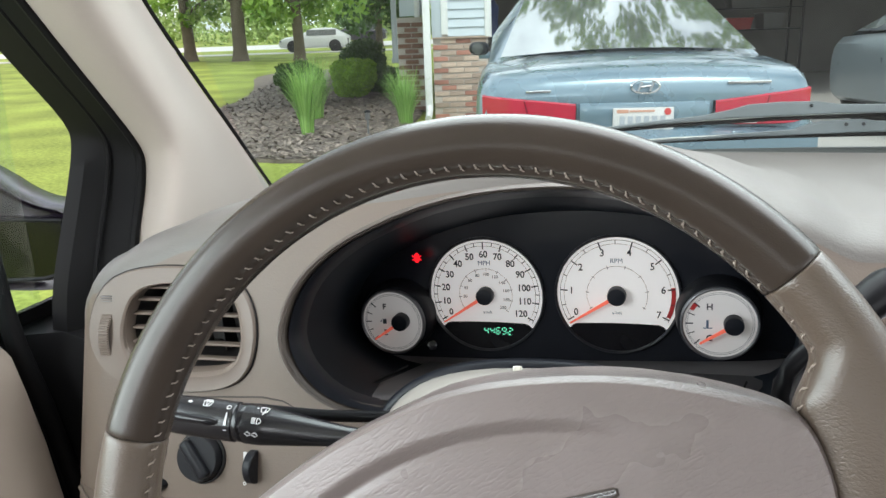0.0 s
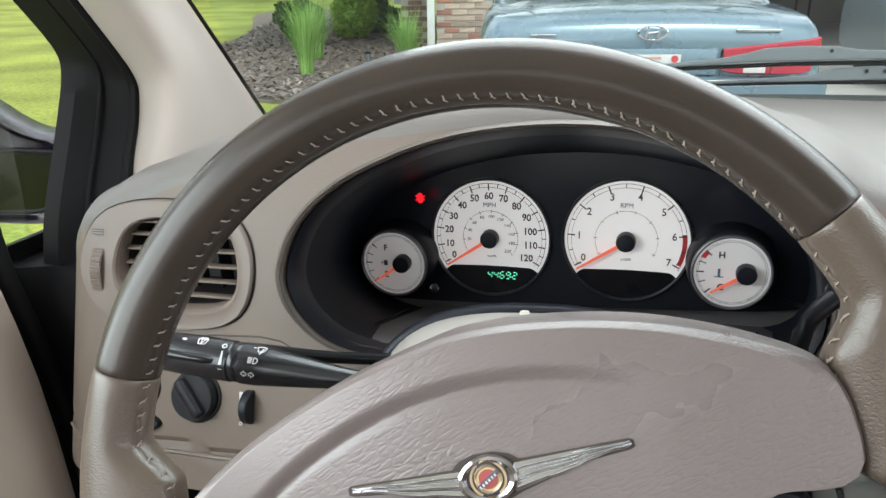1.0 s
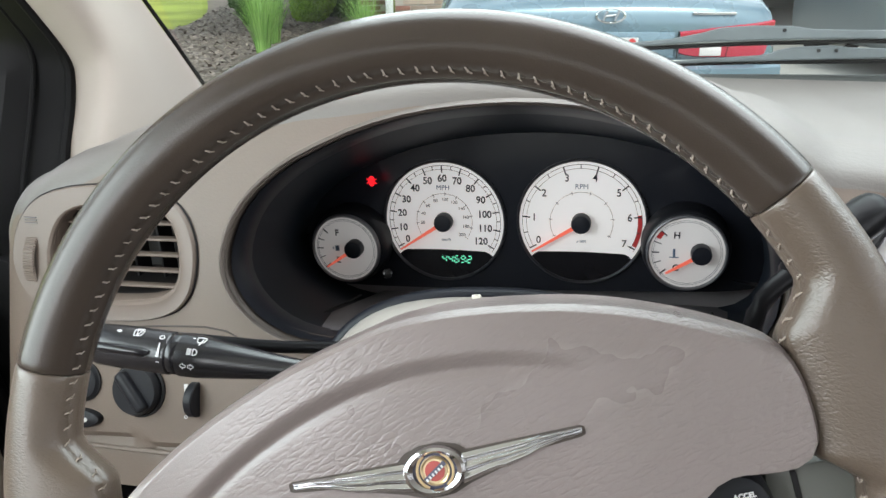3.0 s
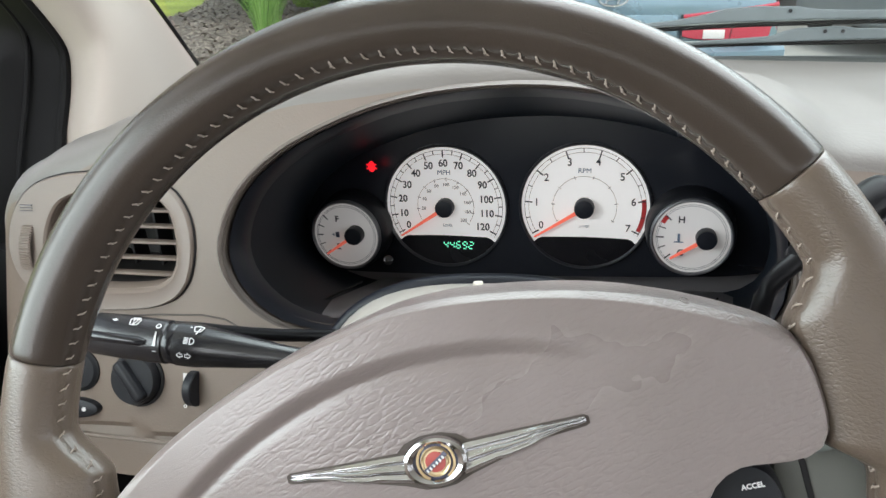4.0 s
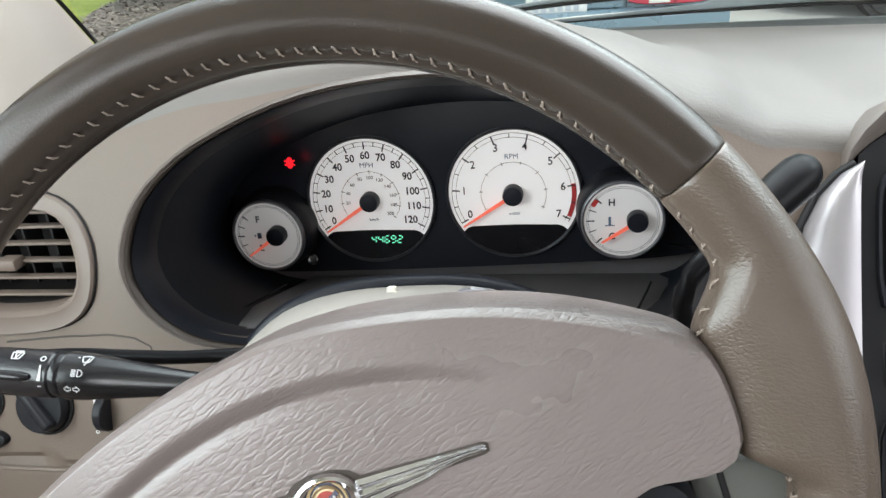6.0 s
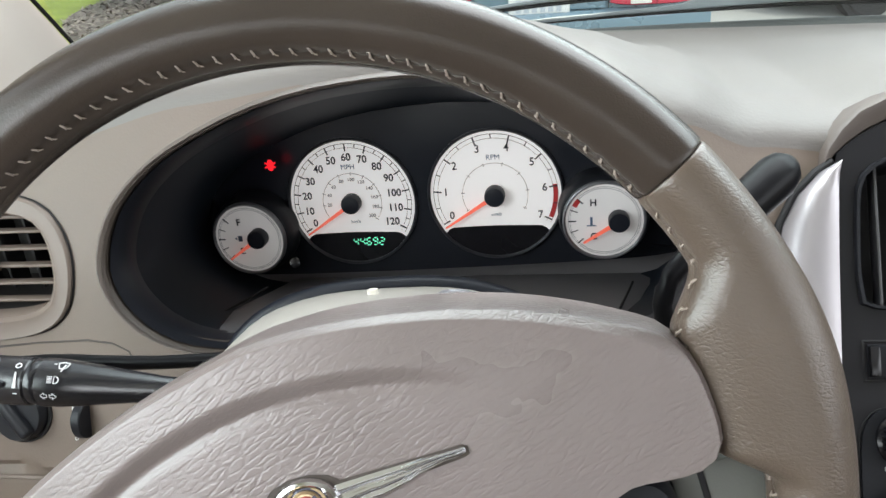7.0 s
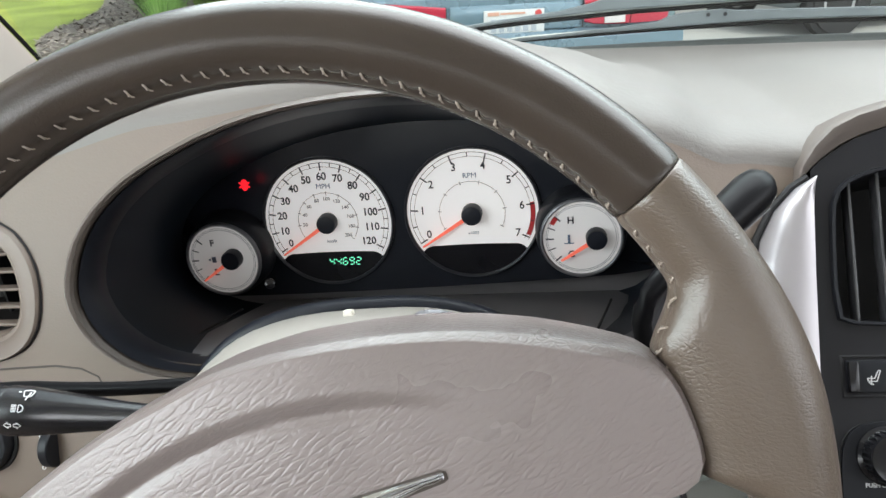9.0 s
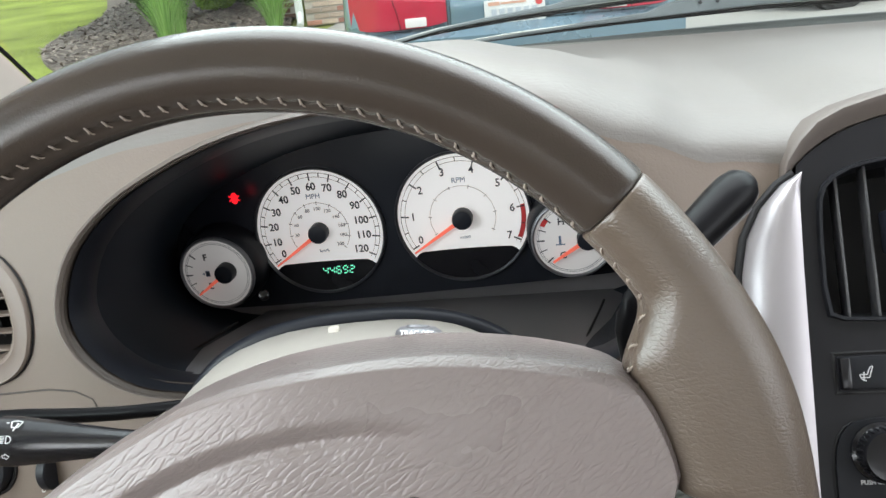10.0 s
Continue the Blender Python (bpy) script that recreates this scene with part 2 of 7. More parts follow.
M = {
    "dash": material("taupe_vinyl", (0.158, 0.124, 0.099), 0.50, spec=0.40, bump=0.07, grain=420, kind="crease", stretch=(0.6, 1, 0.9), fine=0.14, vary=0.05),
    "dash_top": material("grained_taupe_vinyl", (0.154, 0.142, 0.131), 0.46, spec=0.38, bump=0.11, grain=260, kind="crease", stretch=(0.25, 1.0, 1.2), fine=0.18, vary=0.05),
    "beige": material("beige_plastic", (0.168, 0.134, 0.111), 0.45, spec=0.4, bump=0.06, grain=900, vary=0.05),
    "pillar": material("pale_pillar_plastic", (0.375, 0.330, 0.292), 0.6, spec=0.35, bump=0.08, grain=1200, vary=0.04),
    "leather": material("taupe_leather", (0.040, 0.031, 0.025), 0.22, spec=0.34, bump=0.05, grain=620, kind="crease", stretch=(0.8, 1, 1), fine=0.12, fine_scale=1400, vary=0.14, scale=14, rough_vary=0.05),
    "leather_side": material("paler_taupe_leather", (0.100, 0.077, 0.059), 0.31, spec=0.55, coat=0.06, bump=0.14, grain=520, kind="crease", stretch=(0.5, 1.2, 1), tilt=-25, fine=0.20, fine_scale=1000, vary=0.12, scale=14, rough_vary=0.07),
    "pad": material("grey_taupe_vinyl", (0.190, 0.160, 0.152), 0.29, spec=0.6, bump=0.22, grain=430, kind="crease", stretch=(0.28, 1.05, 1), tilt=20, along=2.4, low=0.16, fine=0.06, fine_scale=1500, vary=0.08),
    "thread": material("pale_thread", (0.31, 0.262, 0.222), 0.55, vary=0.2, scale=300),
    "black": material("black_plastic", (0.014, 0.015, 0.018), 0.40, spec=0.22, bump=0.08, grain=1500, vary=0.10),
    "black_soft": material("soft_black_plastic", (0.012, 0.014, 0.020), 0.40, spec=0.34, bump=0.10, grain=1400, vary=0.10),
    "black_gloss": material("glossy_black_plastic", (0.012, 0.012, 0.014), 0.2, vary=0.05),
    "panel": material("smooth_charcoal_panel", (0.012, 0.0135, 0.018), 0.40, spec=0.28, bump=0.05, grain=1500, vary=0.08),
    "band": material("smoky_black_panel", (0.012, 0.014, 0.019), 0.25, spec=0.45, vary=0.05),
    # charcoal made paler: light missing under the hood is put into the colour
    "arch": material("lifted_charcoal_plastic", (0.15, 0.147, 0.153), 0.42, bump=0.10, grain=1400, vary=0.08),
    "stalk_black": material("satin_black_plastic", (0.014, 0.014, 0.016), 0.24, spec=0.6, bump=0.04, grain=1500, vary=0.08),
    "lip": material("brown_grey_vinyl", (0.105, 0.087, 0.076), 0.5, bump=0.05, grain=900, vary=0.06),
    "stack": material("charcoal_plastic", (0.015, 0.015, 0.017), 0.36, spec=0.24, bump=0.10, grain=1600, vary=0.08),
    "rubber": material("black_rubber", (0.007, 0.007, 0.0075), 0.6, spec=0.14, bump=0.1, grain=700, vary=0.12),
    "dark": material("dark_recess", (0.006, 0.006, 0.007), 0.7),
    "gap_shade": material("dark_brown_gap_shade", (0.045, 0.034, 0.027), 0.6),
    "vent_dark": material("brown_black_recess", (0.010, 0.009, 0.008), 0.7),
    # emission is added to brighten the dial faces; small gauges use a dimmer copy
    "dial": material("glowing_white_gauge_face", (0.78, 0.765, 0.745), 0.45, vary=0.02, emit=0.28, emit_color=(1.0, 0.955, 0.93)),
    "dial_small": material("dim_glowing_gauge_face", (0.66, 0.648, 0.635), 0.45, vary=0.02, emit=0.15, emit_color=(1.0, 0.955, 0.93)),
    "dial_ring": material("grey_gauge_ring", (0.16, 0.16, 0.17), 0.35, metal=0.3, vary=0.03),
    "ink": material("black_ink", (0.012, 0.014, 0.022), 0.6),
    "ink_grey": material("grey_ink", (0.10, 0.105, 0.125), 0.6),
    "ink_blue": material("blue_grey_ink", (0.10, 0.16, 0.24), 0.6),
    "red_ink": material("red_ink", (0.50, 0.03, 0.03), 0.5),
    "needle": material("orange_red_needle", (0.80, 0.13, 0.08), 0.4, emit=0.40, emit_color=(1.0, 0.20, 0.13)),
    "odo": material("green_display_digit", (0.03, 0.4, 0.2), 0.5, emit=1.1, emit_color=(0.22, 1.0, 0.62)),
    "lamp_red": material("red_warning_lamp", (0.6, 0.0, 0.0), 0.5, emit=1.3, emit_color=(1.0, 0.01, 0.02)),
    "lens_black": material("black_display", (0.006, 0.006, 0.008), 0.25, vary=0.05),
    "chrome": material("chrome", (0.62, 0.62, 0.63), 0.13, metal=1.0, vary=0.03),
    "silver": material("satin_silver", (0.44, 0.42, 0.435), 0.38, metal=0.65, vary=0.03, bump=0.03, grain=2000),
    "gold": material("gold_enamel", (0.50, 0.38, 0.22), 0.3, metal=0.7),
    "enamel_red": material("red_enamel", (0.36, 0.07, 0.06), 0.25),
    "enamel_gold": material("pale_gold_enamel", (0.62, 0.50, 0.30), 0.3),
    "enamel_blue": material("grey_blue_enamel", (0.09, 0.09, 0.13), 0.25),
    "white_print": material("white_print", (0.62, 0.62, 0.62), 0.5, vary=0.03),
    "ivory": material("ivory_plastic", (0.62, 0.59, 0.52), 0.4),
    "grey_plastic": material("grey_green_plastic", (0.13, 0.135, 0.12), 0.45, bump=0.1, grain=1200),
    "shroud": material("pale_taupe_plastic", (0.285, 0.268, 0.240), 0.45, bump=0.1, grain=900, vary=0.04),
    "headliner": material("grey_headliner_cloth", (0.50, 0.48, 0.45), 0.9, bump=0.2, grain=800),
    "glass": clear_glass("windshield_glass", (0.87, 0.965, 0.945), 0.0, 1.9),
    "gauge_rim": material("black_gauge_rim", (0.030, 0.031, 0.036), 0.3, vary=0.03),
    "door_trim": material("pale_beige_door_plastic", (0.31, 0.252, 0.212), 0.5, spec=0.4, bump=0.08, grain=900, vary=0.06),
    "lining": material("matt_blue_black_lining", (0.016, 0.021, 0.028), 0.5, spec=0.12, bump=0.08, grain=1400, vary=0.10),
    "lever_black": material("smooth_black_plastic", (0.008, 0.008, 0.009), 0.32, spec=0.10, bump=0.04, grain=1500, vary=0.06),
    # lighter than the vent: highlights on the louvres are put into this grey
    "louvre_highlight_grey": material("highlight_grey_louvre_plastic", (0.055, 0.055, 0.058), 0.35, spec=0.6, vary=0.06),
    "cowl_grey": material("weathered_cowl_plastic", (0.040, 0.043, 0.042), 0.5, spec=0.4, bump=0.3, grain=300, vary=0.2, scale=12),
    "mirror": material("mirror_glass", (0.12, 0.12, 0.125), 0.03, metal=1.0, vary=0.01, rough_vary=0.0),
    "bounce_floor": material("bounce_taupe_cloth", (0.20, 0.17, 0.15), 0.95, bump=0.6, grain=500, vary=0.15),
    "van_paint": material("dark_plum_paint", (0.016, 0.012, 0.020), 0.25, coat=0.3, vary=0.05),
}


# ---- mesh helpers ----
def part(name, bm, mat, parent=None, label="", smooth=True, m=None):
    """Links a bmesh as one mesh object: a part under a thing, or a thing of its own."""
    me = bpy.data.meshes.new(name)
    bmesh.ops.recalc_face_normals(bm, faces=bm.faces)
    bm.to_mesh(me)
    bm.free()
    return place(name, me, mat, parent, label, smooth, m)


def place(name, me, mat, parent=None, label="", smooth=True, m=None):
    if mat is not None and not me.materials:
        me.materials.append(M[mat] if isinstance(mat, str) else mat)
    if smooth and len(me.polygons):
        me.polygons.foreach_set("use_smooth", [True] * len(me.polygons))
        me.set_sharp_from_angle(angle=radians(38))
    ob = new(name, me)
    if parent is not None:
        ob.parent = parent
    if m is not None:
        ob.matrix_basis = m
    if label:
        ob["label"] = label
    return ob


def thing(name, label, category, m=None, group="", kind="", base=VAN):
    ob = new(name)
    ob.empty_display_size = 0.02
    ob.matrix_basis = base @ (m or Matrix())
    return tagged(ob, label, category, group, kind)


def loft(rings, closed=True, cap0=False, cap1=False, bm=None):
    """Skins a row of rings of equally many points."""
    bm = bm or bmesh.new()
    vs = [[bm.verts.new(p) for p in ring] for ring in rings]
    for a, b in zip(vs, vs[1:]):
        k = len(a)
        for i in range(k if closed else k - 1):
            j = (i + 1) % k
            bm.faces.new((a[i], a[j], b[j], b[i]))
    if cap0:
        bm.faces.new(vs[0])
    if cap1:
        bm.faces.new(vs[-1][::-1])
    return bm


def tube(points, radii, seg=12, caps=True, flat=1.0, bm=None):
    """A tube along points, each with its radius; flat squeezes it along its own upright axis."""
    pts = [Vector(p) for p in points]
    if not isinstance(radii, (list, tuple)):
        radii = [radii] * len(pts)
    rings, side = [], None
    for i, p in enumerate(pts):
        d = (pts[min(i + 1, len(pts) - 1)] - pts[max(i - 1, 0)]).normalized()
        up = Vector((0, 0, 1)) if abs(d.z) < 0.95 else Vector((0, 1, 0))
        s = d.cross(up).normalized()
        if side is not None and s.dot(side) < 0:
            s = -s
        side = s
        w = s.cross(d)
        rings.append([p + radii[i] * (math.cos(a) * s + flat * math.sin(a) * w) for a in (2 * math.pi * k / seg for k in range(seg))])
    return loft(rings, True, caps, caps, bm)


def lathe(profile, seg=32, bm=None, cap=True):
    """Turns (radius, height) pairs round the z axis."""
    rings = [[(r * math.cos(a), r * math.sin(a), h) for a in (2 * math.pi * k / seg for k in range(seg))] for r, h in profile]
    return loft(rings, True, cap, cap, bm)


def rbox(x0, x1, y0, y1, z0, z1, bevel=0.003, segs=2, bm=None):
    own = bmesh.new()
    bmesh.ops.create_cube(own, size=1)
    bmesh.ops.scale(own, vec=(x1 - x0, y1 - y0, z1 - z0), verts=own.verts)
    bmesh.ops.translate(own, vec=((x0 + x1) / 2, (y0 + y1) / 2, (z0 + z1) / 2), verts=own.verts)
    if bevel:
        bmesh.ops.bevel(own, geom=own.edges[:], offset=bevel, segments=segs, affect="EDGES", profile=0.5)
    if bm is None:
        return own
    me = bpy.data.meshes.new("tmp")
    own.to_mesh(me)
    own.free()
    bm.from_mesh(me)
    bpy.data.meshes.remove(me)
    return bm


def plate(outer, holes, depth, bevel=0.0):
    """A flat plate in the xy plane with holes, from z = -depth to 0."""
    bm = bmesh.new()
    edges = []
    for loop in (outer, *holes):
        vs = [bm.verts.new((x, y, 0)) for x, y in loop]
        edges += [bm.edges.new((vs[i], vs[(i + 1) % len(vs)])) for i in range(len(vs))]
    bmesh.ops.triangle_fill(bm, use_beauty=True, use_dissolve=False, edges=edges)
    if depth:
        faces = bm.faces[:]
        ext = bmesh.ops.extrude_face_region(bm, geom=faces)
        bmesh.ops.translate(bm, vec=(0, 0, -depth), verts=[g for g in ext["geom"] if isinstance(g, bmesh.types.BMVert)])
    return bm


def ring_strip(outlines, cap=False):
    """Skins closed outlines given as lists of (x, y, z)."""
    return loft(outlines, True, False, cap)


def smooth_loop(points, rounds=2):
    """Rounds a closed polygon by corner cutting."""
    for _ in range(rounds):
        out = []
        for i, a in enumerate(points):
            b = points[(i + 1) % len(points)]
            out.append(tuple(0.75 * p + 0.25 * q for p, q in zip(a, b)))
            out.append(tuple(0.25 * p + 0.75 * q for p, q in zip(a, b)))
        points = out
    return points


def oval(cx, cy, rx, ry, k=2.0, n=40):
    out = []
    for i in range(n):
        a = 2 * math.pi * i / n
        c, s = math.cos(a), math.sin(a)
        out.append((cx + rx * math.copysign(abs(c) ** (2 / k), c), cy + ry * math.copysign(abs(s) ** (2 / k), s)))
    return out


def inside(x, y, loop):
    hit = False
    for i, (ax, ay) in enumerate(loop):
        bx, by = loop[i - 1]
        if (ay > y) != (by > y) and x < (bx - ax) * (y - ay) / (by - ay) + ax:
            hit = not hit
    return hit


def nearest(x, y, loop):
    best = None
    for i, (ax, ay) in enumerate(loop):
        bx, by = loop[i - 1]
        dx, dy = bx - ax, by - ay
        s = min(max(((x - ax) * dx + (y - ay) * dy) / (dx * dx + dy * dy + 1e-12), 0), 1)
        px, py = ax + s * dx, ay + s * dy
        d = (px - x) ** 2 + (py - y) ** 2
        if best is None or d < best[0]:
            best = (d, px, py)
    return best[1], best[2]


def lerp_table(x, table):
    for (a, p), (b, q) in zip(table, table[1:]):
        if x <= b:
            s = min(max((x - a) / (b - a), 0), 1)
            s = s * s * (3 - 2 * s) * 0.5 + s * 0.5
            return p + (q - p) * s
    return table[-1][1]


def face_toward(ob, point):
    """Turns an open sheet's faces to the side of a point of its own frame."""
    me = ob.data
    s = sum((Vector(point) - p.center).dot(p.normal) * p.area for p in me.polygons)
    if s < 0:
        me.flip_normals()


def text(name, body, size, mat, parent, m, bold=0.0, lift=0.0002, label="", squeeze=1.0):
    """Writing in the built-in font, centred on m, as a flat mesh."""
    cu = bpy.data.curves.new(name, "FONT")
    cu.body, cu.size, cu.align_x, cu.align_y, cu.offset, cu.extrude, cu.resolution_u = body, size, "CENTER", "CENTER", bold, lift, 3
    tmp = new("tmp_text", cu)
    me = bpy.data.meshes.new_from_object(tmp.evaluated_get(bpy.context.evaluated_depsgraph_get()))
    bpy.data.objects.remove(tmp)
    bpy.data.curves.remove(cu)
    me.transform(Matrix.Diagonal((squeeze, 1, 1, 1)))
    me.materials.clear()
    return place(name, me, mat, parent, label, False, m)


def flat_poly(loop, z=0.0, thick=0.0003):
    bm = bmesh.new()
    vs = [bm.verts.new((x, y, z)) for x, y in loop]
    f = bm.faces.new(vs)
    ext = bmesh.ops.extrude_face_region(bm, geom=[f])
    bmesh.ops.translate(bm, vec=(0, 0, thick), verts=[g for g in ext["geom"] if isinstance(g, bmesh.types.BMVert)])
    bmesh.ops.triangulate(bm, faces=bm.faces[:])
    return bm


def arc_strip(r0, r1, a0, a1, n=32, z=0.0002, thick=0.0002):
    """A flat band of a circle, angles in degrees."""
    pts = [(radians(a0 + (a1 - a0) * i / n)) for i in range(n + 1)]
    loop = [(r1 * math.cos(a), r1 * math.sin(a)) for a in pts] + [(r0 * math.cos(a), r0 * math.sin(a)) for a in reversed(pts)]
    bm = bmesh.new()
    k = len(pts)
    lo = [[bm.verts.new((r * math.cos(a), r * math.sin(a), h)) for a in pts] for r, h in ((r0, z), (r0, z + thick), (r1, z + thick), (r1, z))]
    for s in range(4):
        A, B = lo[s], lo[(s + 1) % 4]
        for i in range(k - 1):
            bm.faces.new((A[i], A[i + 1], B[i + 1], B[i]))
    return bm


# ---- the van: dashboard ----
BEZEL = smooth_loop([(-0.240, 1.064), (-0.234, 1.086), (-0.222, 1.104), (-0.203, 1.120), (-0.182, 1.132), (-0.143, 1.148), (-0.106, 1.157),
                     (-0.071, 1.161), (-0.036, 1.162), (0.0, 1.159), (0.036, 1.151), (0.068, 1.138), (0.092, 1.121), (0.108, 1.101),
                     (0.118, 1.078), (0.121, 1.053), (0.116, 1.031), (0.098, 1.016), (0.060, 1.011), (0.0, 1.010), (-0.060, 1.008),
                     (-0.120, 1.009), (-0.165, 1.011), (-0.192, 1.014), (-0.212, 1.022), (-0.228, 1.035), (-0.237, 1.049)], 1)
VENT_OPEN = smooth_loop([(-0.377, 1.060), (-0.374, 1.076), (-0.366, 1.089), (-0.350, 1.0955), (-0.320, 1.0965), (-0.296, 1.095), (-0.281, 1.088),
                         (-0.2745, 1.072), (-0.273, 1.052), (-0.279, 1.040), (-0.292, 1.034), (-0.318, 1.0315), (-0.345, 1.0315), (-0.364, 1.037),
                         (-0.374, 1.047)], 1)
VENT_RIM = smooth_loop([(-0.410, 1.063), (-0.405, 1.084), (-0.392, 1.099), (-0.370, 1.107), (-0.337, 1.110), (-0.303, 1.108), (-0.278, 1.101),
                        (-0.265, 1.086), (-0.2595, 1.066), (-0.262, 1.042), (-0.272, 1.028), (-0.290, 1.021), (-0.320, 1.018), (-0.352, 1.018),
                        (-0.380, 1.023), (-0.398, 1.034), (-0.407, 1.048)], 1)
STACK_HOLE = [(0.2035, 1.012), (0.2035, 1.092), (0.23, 1.102), (0.42, 1.102), (0.455, 1.09), (0.455, 1.012)]
BROW = [(-0.45, 1.060), (-0.43, 1.090), (-0.41, 1.108), (-0.37, 1.126), (-0.32, 1.142), (-0.26, 1.158), (-0.18, 1.174), (-0.08, 1.184), (0.0, 1.181),
        (0.06, 1.167), (0.11, 1.146), (0.15, 1.126), (0.20, 1.117), (0.26, 1.128), (0.34, 1.136), (0.5, 1.13), (0.8, 1.12), (1.15, 1.08)]


def lean(x):
    """How the foot of the windshield drops to either side."""
    return -0.044 * max(x, 0) - 0.10 * max(-x - 0.16, 0)


def step01(a, b, x):
    s = min(max((x - a) / (b - a), 0), 1)
    return s * s * (3 - 2 * s)


def fascia_y(x, z):
    """How far ahead the dashboard's front lies."""
    left = 0.55 + 0.32 * (z - 1.06)
    stack = 0.575 + 0.55 * (z - 1.025)
    y = left + (stack - left) * step01(0.06, 0.20, x)
    if x < -0.395:
        y += ((-0.395 - x) / 0.045) ** 2 * 0.03
    return y


def dash_mesh():
    xs = [-0.4395] + [-0.435 + 0.006 * i for i in range(124)] + [0.312 + 0.02 * i for i in range(42)]
    bm = bmesh.new()
    cols, flags = [], []
    for x in xs:
        zb = lerp_table(x, BROW)
        prof = []
        yb = fascia_y(x, zb - 0.022)
        for i in range(26):
            s = i / 25
            y = 1.09 - s * (1.09 - yb - 0.045)
            drop = step01(0.0, 1.0, (y - yb - 0.045) / 0.44)
            far = 1.106 + lean(x)
            prof.append((y, zb + (far - zb) * drop, 0))
        for i in range(1, 9):
            a = radians(90 * i / 9)
            prof.append((yb + 0.045 - 0.045 * math.sin(a) + 0.0, zb - 0.022 * (1 - math.cos(a)), 0))
        n = 42
        zl = zb - 0.022
        for i in range(n + 1):
            z = zl + (0.906 - zl) * i / n
            d = 0.0
            if abs(z - 0.9345) < 0.0025:
                d = 0.004
            prof.append((fascia_y(x, z) + d, z, 1))
        prof.append((fascia_y(x, 0.906) + 0.012, 0.898, 0))
        prof.append((fascia_y(x, 0.906) + 0.16, 0.890, 0))
        cols.append([bm.verts.new((x, y, z)) for y, z, _ in prof])
        flags.append([f for *_, f in prof])
    kill = []
    for i in range(len(xs) - 1):
        for j in range(len(cols[0]) - 1):
            q = (cols[i][j], cols[i + 1][j], cols[i + 1][j + 1], cols[i][j + 1])
            f = bm.faces.new(q)
            f.material_index = 1 if j > 33 else 0
            if flags[i][j + 1] or flags[i][j]:
                c = f.calc_center_median()
                for loop in (BEZEL, VENT_OPEN, STACK_HOLE):
                    if inside(c.x, c.z, loop):
                        kill.append((f, loop))
    rim = {}
    for f, loop in kill:
        for v in f.verts:
            rim[v] = loop
    bmesh.ops.delete(bm, geom=[f for f, _ in kill], context="FACES_KEEP_BOUNDARY")
    for v, loop in rim.items():
        if v.is_valid and v.link_faces:
            x, z = nearest(v.co.x, v.co.z, loop)
            v.co = (x, v.co.y + 0.32 * (z - v.co.z), z)
    # the end that faces the door
    edge = [c for c in cols[0]]
    back = [bm.verts.new((-0.432, v.co.y + 0.05 if v.co.y < 1.0 else v.co.y, v.co.z - 0.002)) for v in edge]
    for a, b, c, d in zip(edge, edge[1:], back[1:], back):
        if a.is_valid and b.is_valid:
            bm.faces.new((a, b, c, d))
    return bm


dashboard = thing("dashboard", "taupe grained vinyl dashboard with a raised hood over the gauges", "dashboard")
dash_ob = part("dash_body", dash_mesh(), "dash_top", dashboard)
dash_ob.data.materials.append(M["dash"])


def outline3(loop, dy=0.0, grow=1.0, c=(-0.065, 1.06)):
    return [(c[0] + (x - c[0]) * grow, fascia_y(x, z) + dy, c[1] + (z - c[1]) * grow) for x, z in loop]


# rolled lip round the gauge opening
part("gauge_hood_lip", ring_strip([outline3(BEZEL, 0.004, 1.028), outline3(BEZEL, -0.0035, 1.020), outline3(BEZEL, -0.0055, 1.008), outline3(BEZEL, -0.004, 0.998),
                                   outline3(BEZEL, 0.006, 0.992)]), "lip", dashboard, "darker rolled lip")
# dark brown ring paints the shadow just inside the lip
part("gauge_hood_gap", ring_strip([outline3(BEZEL, -0.0035, 1.000), outline3(BEZEL, -0.0050, 0.992), outline3(BEZEL, -0.0035, 0.984), outline3(BEZEL, 0.01, 0.982)]), "gap_shade", dashboard, "painted dark brown shadow inside the lip")
lower_trim = bmesh.new()
for zz, dd in ((0.9315, 0.0),):
    pts = [(-0.43 + 0.02 * i, fascia_y(-0.43 + 0.02 * i, zz) - 0.0008, zz) for i in range(28)]
    tube(pts, 0.0016, 6, bm=lower_trim)
part("lower_trim_line", lower_trim, "beige", dashboard)
seam = bmesh.new()
tube([(-0.33, fascia_y(-0.33, 1.012) - 0.0, 1.0125), (-0.29, fascia_y(-0.29, 1.016), 1.016), (-0.255, fascia_y(-0.255, 1.0175), 1.0175), (-0.238, fascia_y(-0.238, 1.016), 1.0155),
      (-0.227, fascia_y(-0.227, 1.011), 1.0105), (-0.222, fascia_y(-0.222, 1.0), 1.0)], 0.0007, 6, bm=seam)
part("panel_gap", seam, "gap_shade", dashboard, "dark gap round the column panel")

# ---- gauge cluster ----
# the steering column's own frame: x across, y up, z to the seat
TILT_W, YAW_W = 0.3437, 0.093
WN = Vector((math.sin(YAW_W) * math.cos(TILT_W), -math.cos(YAW_W) * math.cos(TILT_W), math.sin(TILT_W)))
WU = Vector((math.cos(YAW_W), math.sin(YAW_W), 0))
WV = WN.cross(WU)
WC = Vector((-0.0464, 0.3658, 1.0447))
COLUMN = Matrix((( WU.x, WV.x, WN.x, WC.x), (WU.y, WV.y, WN.y, WC.y), (WU.z, WV.z, WN.z, WC.z), (0, 0, 0, 1)))
cluster = thing("instrument_cluster", "black instrument cluster with four white-faced gauges", "instrument cluster")


